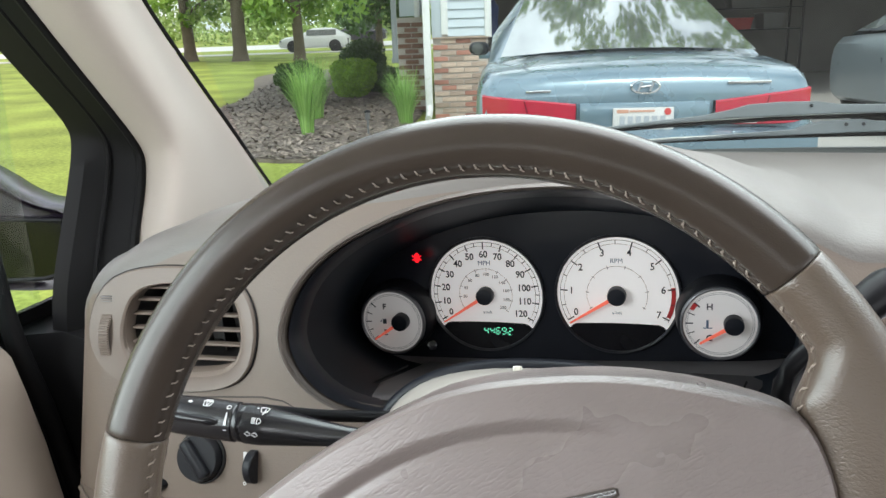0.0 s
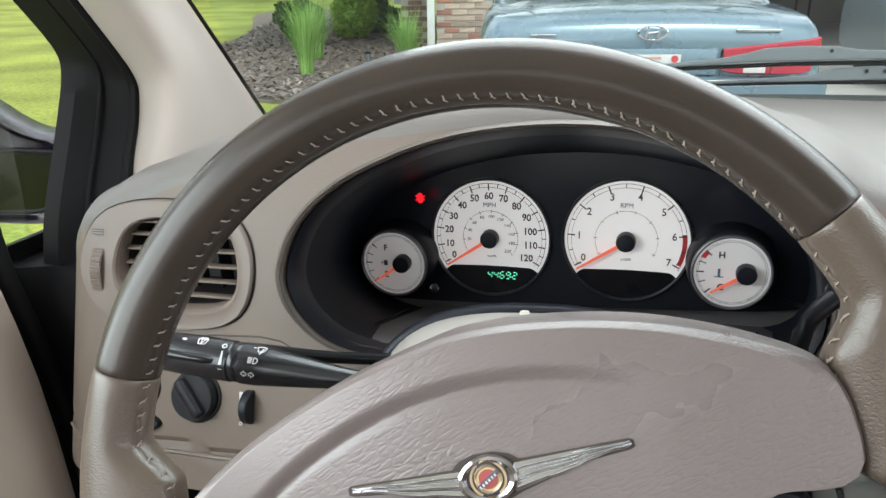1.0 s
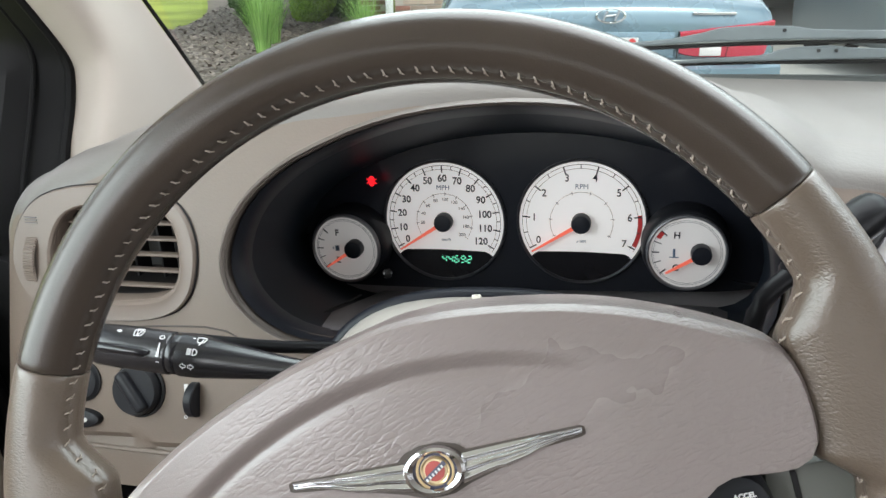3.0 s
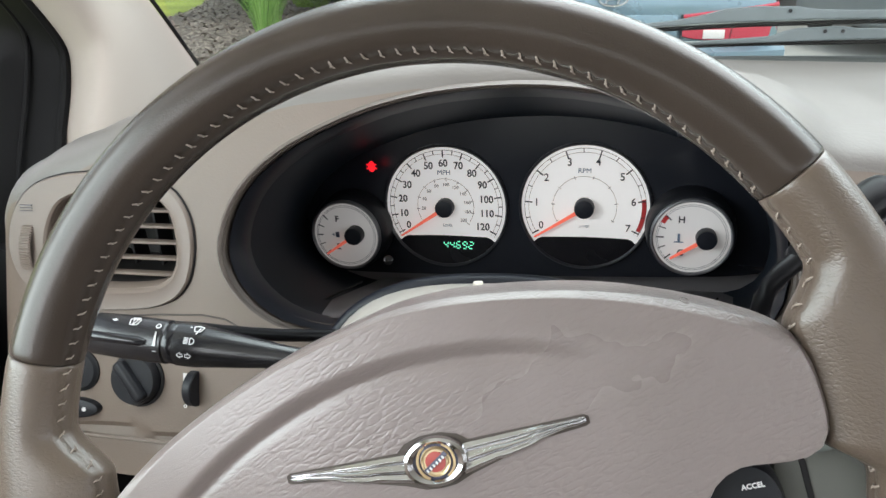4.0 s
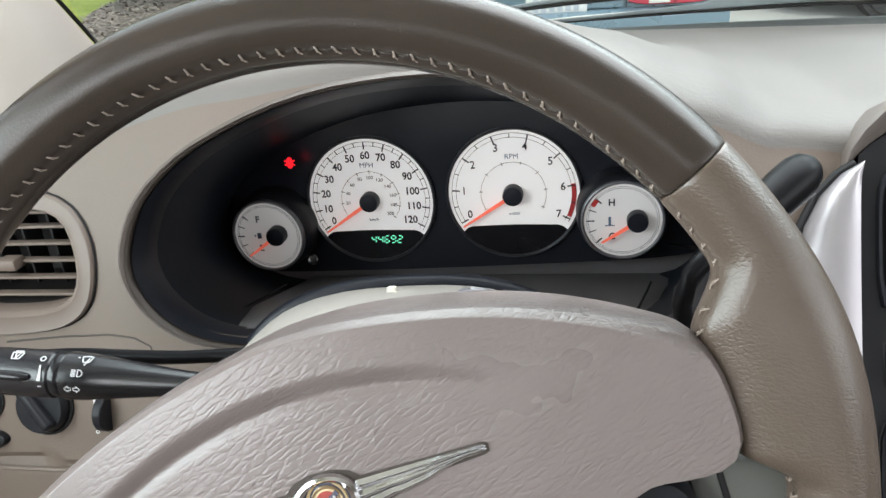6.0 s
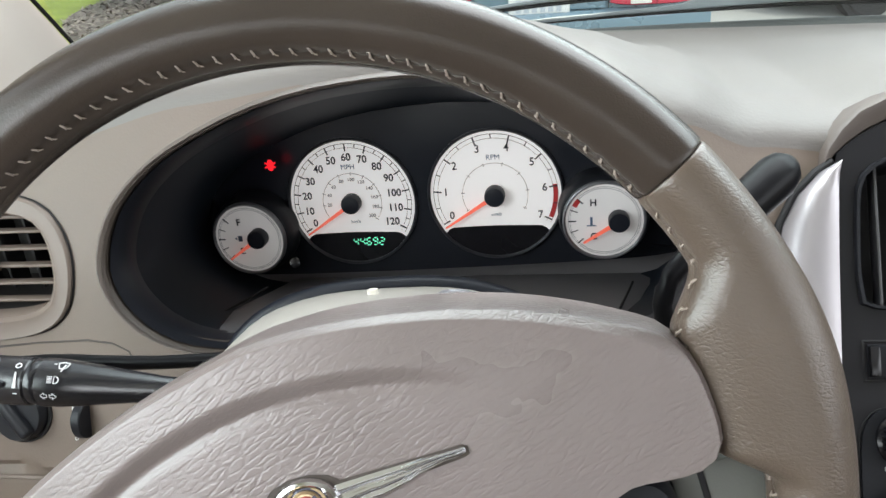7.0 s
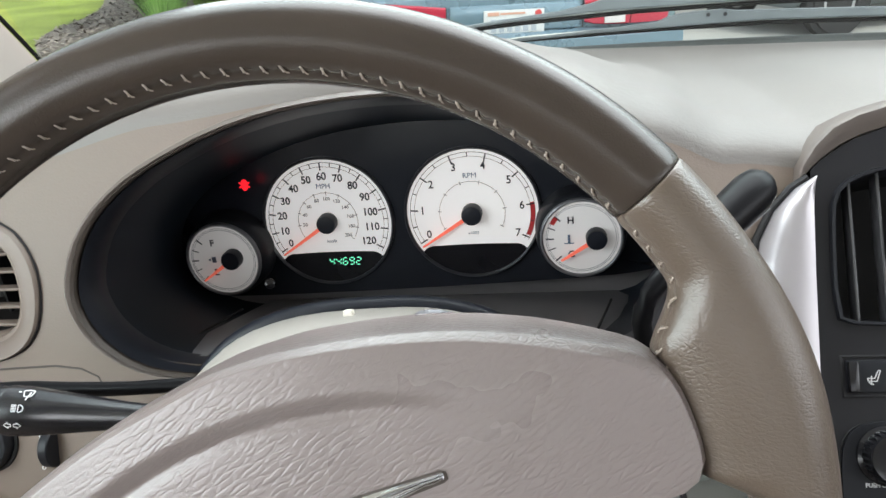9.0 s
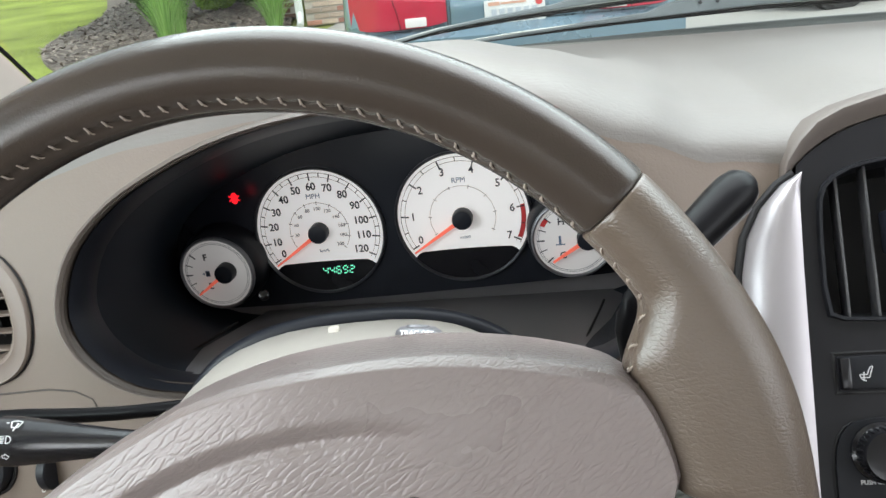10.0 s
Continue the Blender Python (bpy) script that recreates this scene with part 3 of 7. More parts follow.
def tunnel(s, dx=1.0):
    """The outline of the gauge hood, s of the way from its mouth to its back."""
    out = []
    for x, z in BEZEL:
        y = fascia_y(x, z)
        xi = -0.068 + (x + 0.064) * 1.13
        zi = 0.958 + (z - 1.008) * 1.04
        yi = 0.716
        out.append((x + (xi - x) * s, y + (yi - y) * s, z + (zi - z) * s))
    return out


def shrink(loop, k, dy):
    cx = sum(p[0] for p in loop) / len(loop)
    cz = sum(p[2] for p in loop) / len(loop)
    return [(cx + (x - cx) * k, y + dy, cz + (z - cz) * k) for x, y, z in loop]


part("lining_lip", ring_strip([shrink(tunnel(0.0), 0.985, 0.004), shrink(tunnel(0.0), 0.972, -0.001), shrink(tunnel(0.03), 0.958, 0), shrink(tunnel(0.16), 0.945, 0), shrink(tunnel(0.17), 0.95, 0)]), "panel", cluster, "smooth charcoal lip of the hood")
part("hood_lining", ring_strip([shrink(tunnel(0.16), 0.955, 0),
                                shrink(tunnel(0.5), 0.962, 0), shrink(tunnel(0.8), 0.97, 0), shrink(tunnel(0.93), 0.965, 0), shrink(tunnel(1.0), 0.95, 0.004)]), "lining", cluster,
     "matt black hood lining")
back = [(x, z) for x, y, z in shrink(tunnel(1.0), 1.10, 0)]
part("back_panel", plate(back, [], 0.006), "arch", cluster, "charcoal panel behind the gauges", m=pose(0, 0.742, 0, 90, 0, 0))
face = smooth_loop([(-0.262, 1.03), (-0.262, 0.995), (-0.254, 0.978), (-0.235, 0.9715), (-0.10, 0.9735), (0.05, 0.9785), (0.125, 0.983), (0.142, 0.995), (0.145, 1.02), (0.135, 1.06), (0.10, 1.10), (0.0, 1.135), (-0.10, 1.14), (-0.2, 1.11), (-0.25, 1.07)], 2)
part("face_panel", loft([[(-0.06 + (x + 0.06) * k, y, 1.03 + (z - 1.03) * k) for x, z in face] for k, y in ((1.0, 0.745), (1.0, 0.7265), (0.994, 0.7235), (0.985, 0.7225), (0.5, 0.7225), (0.02, 0.7225))], True, False, True), "band", cluster, "smooth black face panel")
# arch over the steering column
roll = []
for i in range(41):
    q = radians(-6 + 192 * i / 40)
    roll.append(COLUMN @ Vector((0.003 + 0.106 * math.copysign(abs(math.cos(q)) ** 0.8, math.cos(q)), 0.0615 * math.copysign(abs(math.sin(q)) ** 0.9, math.sin(q)) + 0.001, -0.184)))
part("column_roll", tube(roll, 0.0054, 14), "black_soft", cluster, "black padded roll round the steering column")
shelf_rows = []
for k in range(13):
    y = 0.560 + 0.164 * k / 12
    x0, x1 = -0.200 + 0.012 * k / 12, 0.098 + 0.022 * k / 12
    z = 1.0165 - 0.0475 * (y - 0.53) / 0.19
    shelf_rows.append([(x0 + (x1 - x0) * u / 10, y, z) for u in range(11)])
part("column_shelf", loft(shelf_rows, False), "arch", cluster, "charcoal shelf round the steering column")
for sx in (-0.192, 0.084):
    part("lining_joint", tube([(sx + 0.004, 0.664, 0.9895), (sx, 0.645, 0.992), (sx - 0.010, 0.60, 0.9985), (sx - 0.014, 0.57, 1.004)], 0.0009, 6), "dark", cluster)


def gauge(x, y, z, r, label):
    d = thing("tmp", "", "")
    d.name = "gauge"
    d.parent = cluster
    d.matrix_basis = pose(x, y, z, 89, 0, 0)
    d["label"] = label
    return d


def needle(g, hx, hz, a, length, hub):
    t = radians(a)
    c, s = math.cos(t), math.sin(t)
    w = 0.0013
    loop = [(hx - s * w * 1.3, hz + c * w * 1.3), (hx + s * w * 1.3, hz - c * w * 1.3), (hx + c * length + s * w * 0.55, hz + s * length - c * w * 0.55),
            (hx + c * length - s * w * 0.55, hz + s * length + c * w * 0.55)]
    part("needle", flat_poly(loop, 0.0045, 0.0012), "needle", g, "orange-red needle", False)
    part("needle_hub", lathe([(hub, 0.0), (hub, 0.007), (hub * 0.93, 0.0085), (hub * 0.5, 0.009), (0.0002, 0.009)], 32), "black_soft", g, "", True, pose(hx, hz, 0))


def tick(g, a, r0, r1, w, mat="ink", h=0.0003, cx=0.0, cz=0.0):
    t = radians(a)
    c, s = math.cos(t), math.sin(t)
    loop = [(cx + c * r0 - s * w, cz + s * r0 + c * w), (cx + c * r1 - s * w, cz + s * r1 + c * w), (cx + c * r1 + s * w, cz + s * r1 - c * w), (cx + c * r0 + s * w, cz + s * r0 - c * w)]
    return part("tick", flat_poly(loop, h, 0.0002), mat, g, "", False)


def big_gauge(x, z, r, label):
    g = gauge(x, 0.7215, z, r, label)
    a0 = math.asin(-0.0308 / r)
    upper = [(r * math.cos(a), r * math.sin(a)) for a in (a0 + (math.pi - 2 * a0) * i / 60 for i in range(61))]
    dip = [(-0.0385, -0.0283), (-0.0355, -0.0268)] + [(-0.034 + 0.068 * i / 8, -0.0265 + 0.0008 * math.sin(math.pi * i / 8)) for i in range(9)] + [(0.0355, -0.0268), (0.0385, -0.0283)]
    face = upper + [p for p in dip]
    part("dial_face", flat_poly(face, -0.0004, 0.0004), "dial", g, "glowing white dial face", False)
    low = [(r * math.cos(a), r * math.sin(a)) for a in (math.pi - a0 + (math.pi + 2 * a0) * i / 40 for i in range(41))]
    part("display", flat_poly(low + [p for p in reversed(dip)], -0.0003, 0.0006), "lens_black", g, "black trip display", False)
    part("dial_rim", lathe([(r + 0.0022, -0.001), (r + 0.0022, 0.0016), (r + 0.0012, 0.0024), (r, 0.0014), (r, -0.001), (r + 0.0022, -0.001)], 64, cap=False), "gauge_rim", g, "thin dark rim")
    return g


speedo = big_gauge(-0.1285, 1.0365, 0.0515, "white-faced speedometer in miles an hour")
R0 = 0.0488
part("scale_line", arc_strip(R0 - 0.0003, R0 + 0.0001, -33, 213, 64), "ink_grey", speedo)
part("scale_line", arc_strip(R0 - 0.0036, R0 - 0.0033, -33, 213, 64), "ink_grey", speedo)
for i in range(25):
    v = i * 5
    a = 210 - v * 239 / 120
    tick(speedo, a, R0 - (0.0062 if i % 2 == 0 else 0.0036), R0, 0.00055 if i % 2 == 0 else 0.00035)
    if i % 2 == 0:
        rr = 0.0375 if v < 100 else 0.0358
        b = a - 3 if v == 0 else a
        text("numeral", str(v), 0.0086, "ink", speedo, pose(rr * math.cos(radians(b)), rr * math.sin(radians(b)), 0.0004), 0.00016, squeeze=0.93)
RK = 0.0243
part("scale_line", arc_strip(RK - 0.00015, RK + 0.00015, -33, 213, 48), "ink_grey", speedo)
for v in range(20, 201, 20):
    a = 210 - v / 1.609 * 239 / 120
    tick(speedo, a, RK - 0.002, RK + 0.001, 0.00025, "ink_grey")
    text("numeral", str(v), 0.0040, "ink_grey", speedo, pose(0.0192 * math.cos(radians(a)), 0.0192 * math.sin(radians(a)), 0.0004))
text("unit_lettering", "MPH", 0.0058, "ink_blue", speedo, pose(0, 0.0295, 0.0004))
text("unit_lettering", "km/h", 0.0040, "ink_blue", speedo, pose(0.001, -0.0165, 0.0004))
needle(speedo, 0, 0, 213, 0.0465, 0.0078)
SEGMENTS = {"4": "bcfg", "6": "acdefg", "9": "abcdfg", "2": "abdeg"}
STROKES = {"a": ((-1, 2), (1, 2)), "b": ((1, 2), (1, 0)), "c": ((1, 0), (1, -2)), "d": ((-1, -2), (1, -2)), "e": ((-1, 0), (-1, -2)), "f": ((-1, 2), (-1, 0)), "g": ((-1, 0), (1, 0))}


def lit_digit(parent, glyph, x, y, w, h, lift):
    """A slanting seven-segment digit."""
    bm = bmesh.new()
    for key in SEGMENTS[glyph]:
        (ax, ay), (bx, by) = [(px * w / 2 + 0.14 * py * h / 4, py * h / 4) for px, py in STROKES[key]]
        dx, dy = bx - ax, by - ay
        n = math.hypot(dx, dy)
        ux, uy = dx / n, dy / n
        e, q = 0.00045, 0.00042
        loop = [(ax + ux * e, ay + uy * e), (ax + ux * 2 * e - uy * q, ay + uy * 2 * e + ux * q), (bx - ux * 2 * e - uy * q, by - uy * 2 * e + ux * q), (bx - ux * e, by - uy * e),
                (bx - ux * 2 * e + uy * q, by - uy * 2 * e - ux * q), (ax + ux * 2 * e + uy * q, ay + uy * 2 * e - ux * q)]
        bm.faces.new([bm.verts.new((px, py, 0)) for px, py in loop])
    part("odometer_digit", bm, "odo", parent, "lit green odometer digit", False, pose(x, y, lift))


for i, glyph in enumerate("44692"):
    lit_digit(speedo, glyph, 0.0097 + 0.0055 * (i - 2), -0.0340, 0.0036, 0.0060, 0.0006)

tach = big_gauge(-0.0128, 1.0388, 0.0512, "white-faced tachometer with a red zone")
R0 = 0.0486
part("scale_line", arc_strip(R0 - 0.0003, R0 + 0.0001, -30, 210, 64), "ink_grey", tach)
part("scale_line", arc_strip(R0 - 0.0036, R0 - 0.0033, -30, 210, 64), "ink_grey", tach)
part("red_zone", arc_strip(R0 - 0.0034, R0 - 0.0002, -25, 8.5, 16, 0.0003), "red_ink", tach, "red band above six")
for i in range(15):
    v = i * 0.5
    a = 209 - v * 236 / 7
    tick(tach, a, R0 - (0.0064 if i % 2 == 0 else 0.0036), R0, 0.00055 if i % 2 == 0 else 0.00035, h=0.0006)
    if i % 2 == 0:
        b = a - 4 if i == 0 else a
        text("numeral", str(i // 2), 0.0088, "ink", tach, pose(0.0388 * math.cos(radians(b)), 0.0388 * math.sin(radians(b)), 0.0004), 0.0001, squeeze=0.93)
part("scale_line", arc_strip(0.02535, 0.02565, -30, 210, 48), "ink_grey", tach)
for i in range(8):
    tick(tach, 209 - i * 236 / 7, 0.0238, 0.0268, 0.00025, "ink_grey")
text("unit_lettering", "RPM", 0.0058, "ink_blue", tach, pose(0, 0.0300, 0.0004))
text("unit_lettering", "x1000", 0.0034, "ink_blue", tach, pose(0, -0.0165, 0.0004))
needle(tach, 0, 0, 212, 0.0475, 0.0080)


def small_gauge(x, z, r, hx, hz, label):
    g = gauge(x, 0.6975, z, r, label)
    part("dial_face", lathe([(r, -0.0006), (r, 0.0), (0.0003, 0.0)], 48), "dial_small", g, "glowing white dial face", False)
    part("dial_rim", lathe([(r + 0.0022, -0.004), (r + 0.0022, 0.0014), (r + 0.001, 0.0022), (r, 0.0012), (r, -0.004), (r + 0.0022, -0.004)], 48, cap=False), "dial_ring", g, "thin grey rim")
    part("pod", lathe([(r + 0.0065, -0.030), (r + 0.0055, -0.012), (r + 0.0042, -0.004), (r + 0.0023, -0.002), (r + 0.001, -0.0015)], 48, cap=False), "black", g, "black pod")
    for rr in (r - 0.0022, r - 0.0034):
        part("scale_line", arc_strip(rr - 0.00012, rr + 0.00012, 0, 360, 48), "ink_grey", g)
    return g


fuel = small_gauge(-0.2110, 1.0170, 0.0285, 0, 0, "small white fuel gauge")
for a in (138, 160, 180, 200, 222):
    tick(fuel, a, 0.0205, 0.0262, 0.0005 if a in (138, 180, 222) else 0.00035)
text("fuel_mark", "F", 0.0074, "ink", fuel, pose(-0.007, 0.0142, 0.0004), 0.00015)
text("fuel_mark", "E", 0.0074, "ink", fuel, pose(-0.0075, -0.0105, 0.0004), 0.00015)
part("pump_icon", flat_poly([(-0.0095, -0.002), (-0.0095, 0.0028), (-0.0060, 0.0028), (-0.0060, -0.002)], 0.0003, 0.0002), "ink_blue", fuel, "", False)
part("pump_icon", flat_poly([(-0.0125, 0.0004), (-0.0106, 0.0016), (-0.0106, -0.0008)], 0.0003, 0.0002), "ink_blue", fuel, "", False)
needle(fuel, 0.0088, 0.0015, 214, 0.0305, 0.0078)
temp = small_gauge(0.0695, 1.0240, 0.0285, 0, 0, "small white temperature gauge")
for a in (138, 160, 180, 200, 222):
    tick(temp, a, 0.0205, 0.0262, 0.0005 if a in (138, 180, 222) else 0.00035)
part("red_zone", arc_strip(0.0228, 0.0262, 138, 152, 8, 0.0003), "red_ink", temp)
text("heat_mark", "H", 0.0072, "ink", temp, pose(-0.0078, 0.0140, 0.0004), 0.00015)
text("heat_mark", "C", 0.0072, "ink", temp, pose(-0.0078, -0.0125, 0.0004), 0.00015)
part("thermometer_icon", flat_poly([(-0.0103, -0.0035), (-0.0103, 0.003), (-0.0085, 0.003), (-0.0085, -0.0035)], 0.0003, 0.0002), "ink_blue", temp, "", False)
part("thermometer_icon", flat_poly([(-0.0128, -0.0042), (-0.0128, -0.0034), (-0.0058, -0.0034), (-0.0058, -0.0042)], 0.0003, 0.0002), "ink_blue", temp, "", False)
needle(temp, 0.0105, 0.0005, 212, 0.0305, 0.0078)
part("trip_stem", lathe([(0.0042, -0.040), (0.0042, 0.0), (0.0036, 0.0014), (0.0022, 0.0019), (0.0002, 0.0019)], 24), "black_gloss", cluster, "short black reset stem", m=pose(-0.1690, 0.6800, 1.0030, 68, 0, 21))
lamp_bm = flat_poly(oval(0, 0, 0.0024, 0.0044, 2.6, 24), 0, 0.0004)
for ax, ay in ((1, 1), (1, -1), (-1, 1), (-1, -1)):
    lamp_bm.faces.new([lamp_bm.verts.new((ax * px, ay * py, 0.0003)) for px, py in ((0.0022, 0.0002), (0.0046, 0.0016), (0.0043, 0.0025), (0.0022, 0.0016))])
part("warning_lamp", lamp_bm, "lamp_red", cluster, "lit red door-ajar warning lamp", False, pose(-0.1865, 0.7085, 1.0745, 89, 0, 0))
for cx, cz in ((-0.196, 1.098), (0.062, 1.102)):
    part("lens_clip", rbox(-0.009, 0.009, -0.003, 0.003, -0.0022, 0.0022, 0.001), "black_soft", cluster, m=pose(cx, 0.665, cz + 0.012, 0, 8 if cx < 0 else -14, 0))

# ---- left air vent ----
vent = thing("air_vent", "taupe oval air vent with horizontal louvres in the dashboard", "air vent")


def vent_ring(loop, dy, k=1.0, c=(-0.335, 1.063)):
    return [(c[0] + (x - c[0]) * k, fascia_y(max(x, -0.396), c[1] + (z - c[1]) * k) + dy, c[1] + (z - c[1]) * k) for x, z in loop]


def resample(loop, n):
    pts = [Vector((x, y)) for x, y in loop]
    seg = [(pts[i] - pts[i - 1]).length for i in range(len(pts))]
    total = sum(seg)
    out = []
    for k in range(n):
        d = total * k / n
        for i in range(len(pts)):
            if d <= seg[i]:
                p = pts[i - 1].lerp(pts[i], d / seg[i])
                out.append((p.x, p.y))
                break
            d -= seg[i]
    c = (sum(p[0] for p in out) / n, sum(p[1] for p in out) / n)
    start = min(range(n), key=lambda i: abs(math.atan2(out[i][1] - c[1], out[i][0] - c[0])))
    return out[start:] + out[:start]


vr, vo = resample(VENT_RIM, 72), resample(VENT_OPEN, 72)
part("vent_gap", ring_strip([vent_ring(vr, -0.0006, 1.012), vent_ring(vr, -0.0016, 1.004), vent_ring(vr, -0.0006, 0.99)]), "dark", vent, "dark gap round the bezel")
part("vent_bezel", ring_strip([vent_ring(vr, 0.002, 0.996), vent_ring(vr, -0.0025, 0.992), vent_ring(vr, -0.004, 0.975), vent_ring([tuple(0.45 * a + 0.55 * b for a, b in zip(p, q)) for p, q in zip(vr, vo)], -0.0035),
                               vent_ring(vo, -0.0045, 1.05), vent_ring(vo, -0.003, 1.012), vent_ring(vo, 0.004, 1.0), vent_ring(vo, 0.011, 0.985)]), "beige", vent, "taupe plastic bezel")
part("vent_duct", ring_strip([vent_ring(vo, 0.010, 0.988), vent_ring(vo, 0.06, 0.9), vent_ring(vo, 0.062, 0.3)], True), "vent_dark", vent, "dark duct")
for i, z in enumerate((1.0395, 1.0500, 1.0605, 1.0710, 1.0815, 1.0905)):
    half = [p for p in vo]
    xl = min(x for x, zz in half if abs(zz - z) < 0.006) + 0.0015
    xr = max(x for x, zz in half if abs(zz - z) < 0.006) - 0.0015
    y = fascia_y(-0.33, z) + 0.006
    part("louvre", rbox(xl, xr, y, y + 0.0065, z - 0.0010, z + 0.0010, 0.0007), "beige", vent)
for x in (-0.350, -0.328, -0.306, -0.286):
    part("guide_fin", rbox(x - 0.001, x + 0.001, 0.575, 0.592, 1.036, 1.092, 0.0005), "dark", vent)
part("louvre_slider", rbox(-0.332, -0.318, 0.548, 0.560, 1.0565, 1.0645, 0.002), "beige", vent)
TW = pose(-0.3914, fascia_y(-0.391, 1.058) - 0.0042, 1.0580, 72.3, 0, 0)
part("thumbwheel_slot", rbox(-0.0060, 0.0060, -0.0175, 0.0175, -0.012, 0.0004, 0.0050, 4), "gap_shade", vent, "dark slot of the thumbwheel", m=TW)
rings = []
for k in range(73):
    a = radians(-32 + 64 * k / 72)
    rr = 0.0293 + (0.0009 if k % 4 < 2 else 0.0)
    rings.append([(x, (rr + e) * math.sin(a), -0.0255 + (rr + e) * math.cos(a)) for x, e in ((-0.0047, -0.0012), (-0.0040, 0.0), (0.0040, 0.0), (0.0047, -0.0012))])
part("thumbwheel", loft(rings, False), "beige", vent, "ribbed thumbwheel", False, TW)
marks = bmesh.new()
for zz in (1.0830, 1.0850, 1.0870):
    rbox(-0.397, -0.387, 0.5530, 0.5548, zz - 0.00015, zz + 0.00015, 0, bm=marks)
part("airflow_mark", marks, "dial_ring", vent)

# ---- switches left of the column ----
sw = thing("headlight_switch", "round black headlight switch with a finger ridge on the dash", "switch", pose(-0.3045, fascia_y(-0.30, 0.973) - 0.001, 0.9730, 72, 0, 0) @ Matrix.Scale(0.93, 4))
part("switch_collar", lathe([(0.0215, -0.004), (0.0215, 0.0006), (0.0200, 0.0012), (0.0192, 0.0002), (0.0192, -0.004)], 40, cap=False), "dark", sw)
part("switch_knob", lathe([(0.0190, 0.0), (0.0190, 0.006), (0.0178, 0.0082), (0.0002, 0.0086)], 40), "black", sw)
ridge = rbox(-0.0046, 0.0046, -0.0172, 0.0172, 0.004, 0.0150, 0.0034, 4)
part("finger_ridge", ridge, "black", sw, m=pose(0, 0, 0, 0, 0, 38))
dim = thing("dimmer_wheel", "narrow black dimmer thumbwheel with a white scale beside it", "switch", pose(-0.2610, fascia_y(-0.26, 0.969), 0.969, 72, 0, 0))
part("dimmer_disc", lathe([(0.0115, -0.0032), (0.0122, -0.0024), (0.0122, 0.0024), (0.0115, 0.0032), (0.0002, 0.0032)], 40), "black", dim, m=pose(0, 0, 0, 0, 90, 0))
part("dimmer_scale", flat_poly([(-0.0068, -0.0095), (-0.0056, -0.0095), (-0.0050, 0.0105), (-0.0078, 0.0105)], 0.0020, 0.0004), "white_print", dim, "white wedge mark", False)
part("dimmer_scale", lathe([(0.0013, 0.0004), (0.0013, 0.0008), (0.0008, 0.0008), (0.0008, 0.0004)], 16, cap=False), "white_print", dim, "", False, pose(-0.0062, -0.0125, 0.0015))
b1 = thing("fog_lamp_button", "round chrome-edged dash button", "button", pose(-0.3510, fascia_y(-0.353, 0.975), 0.9750, 72, 0, 0) @ Matrix.Scale(0.85, 4), "dash buttons")
part("button_cap", lathe([(0.0165, -0.003), (0.0165, 0.002), (0.0145, 0.0042), (0.0002, 0.0048)], 32), "black", b1)
part("button_rim", lathe([(0.0175, -0.003), (0.0175, 0.0016), (0.0165, 0.0022), (0.0165, -0.003)], 32, cap=False), "dark", b1)
b2 = thing("pedal_adjust_switch", "small black oval switch below the dash buttons", "switch", pose(-0.3535, fascia_y(-0.353, 0.950), 0.9495, 72, 0, 6), "dash buttons")
part("rocker", loft([[(0.019 * k * math.cos(a), 0.0072 * k * math.sin(a), h) for a in (2 * math.pi * i / 32 for i in range(32))] for k, h in ((1, -0.003), (1, 0.003), (0.9, 0.006), (0.55, 0.0072), (0.05, 0.0072))], True, True, True), "black", b2)
part("rocker_dot", lathe([(0.0016, 0.0066), (0.0016, 0.0078), (0.0002, 0.0080)], 12), "white_print", b2, "", True, pose(0.008, 0, 0))

# ---- steering column, stalks ----
WHEEL = COLUMN @ pose(0, 0, 0, 0, 0, 13.7)
column = thing("steering_column", "pale taupe plastic steering column shroud behind the wheel", "steering column", COLUMN)
rings = []
for zz, w, h, cy in ((-0.03, 0.050, 0.050, -0.004), (-0.06, 0.074, 0.060, 0.0), (-0.10, 0.088, 0.0625, 0.0), (-0.15, 0.098, 0.0635, 0.0), (-0.168, 0.098, 0.0625, 0.0), (-0.176, 0.092, 0.055, 0.0)):
    rings.append([(0.004 + w * math.copysign(abs(math.cos(a)) ** 0.72, math.cos(a)), cy + h * math.copysign(abs(math.sin(a)) ** 0.82, math.sin(a)), zz) for a in (2 * math.pi * i / 48 for i in range(48))])
part("shroud", loft(rings, True, True, True), "shroud", column)
part("hazard_tab", rbox(-0.0013, 0.0045, 0.0590, 0.0662, -0.139, -0.133, 0.0014), "ivory", column, "small ivory tab")
trac = part("traction_button", loft([[(0.051 + 0.0118 * k * math.cos(a), 0.0590 + h - 0.12 * (0.0118 * k * math.cos(a)), -0.099 + 0.0105 * k * math.sin(a)) for a in (2 * math.pi * i / 32 for i in range(32))] for k, h in ((1.05, -0.006), (1.0, 0.0030), (0.92, 0.0056), (0.72, 0.0074), (0.5, 0.0078), (0.42, 0.0068), (0.1, 0.0066))], True, True, True), "dial_ring", column, "dark grey oval button with pale lettering")
text("button_lettering", "TRAC OFF", 0.0040, "white_print", trac, pose(0.051, 0.0648, -0.0898, -48, 0, -7), 0.0001, squeeze=0.85)

stalk = thing("turn_signal_stalk", "black turn-signal and wiper stalk with white symbols", "stalk")
S0, S1 = Vector((-0.2600, 0.4350, 1.0567)), Vector((-0.1200, 0.4430, 1.0435))


def on_stalk(s):
    return S0 + (S1 - S0) * s


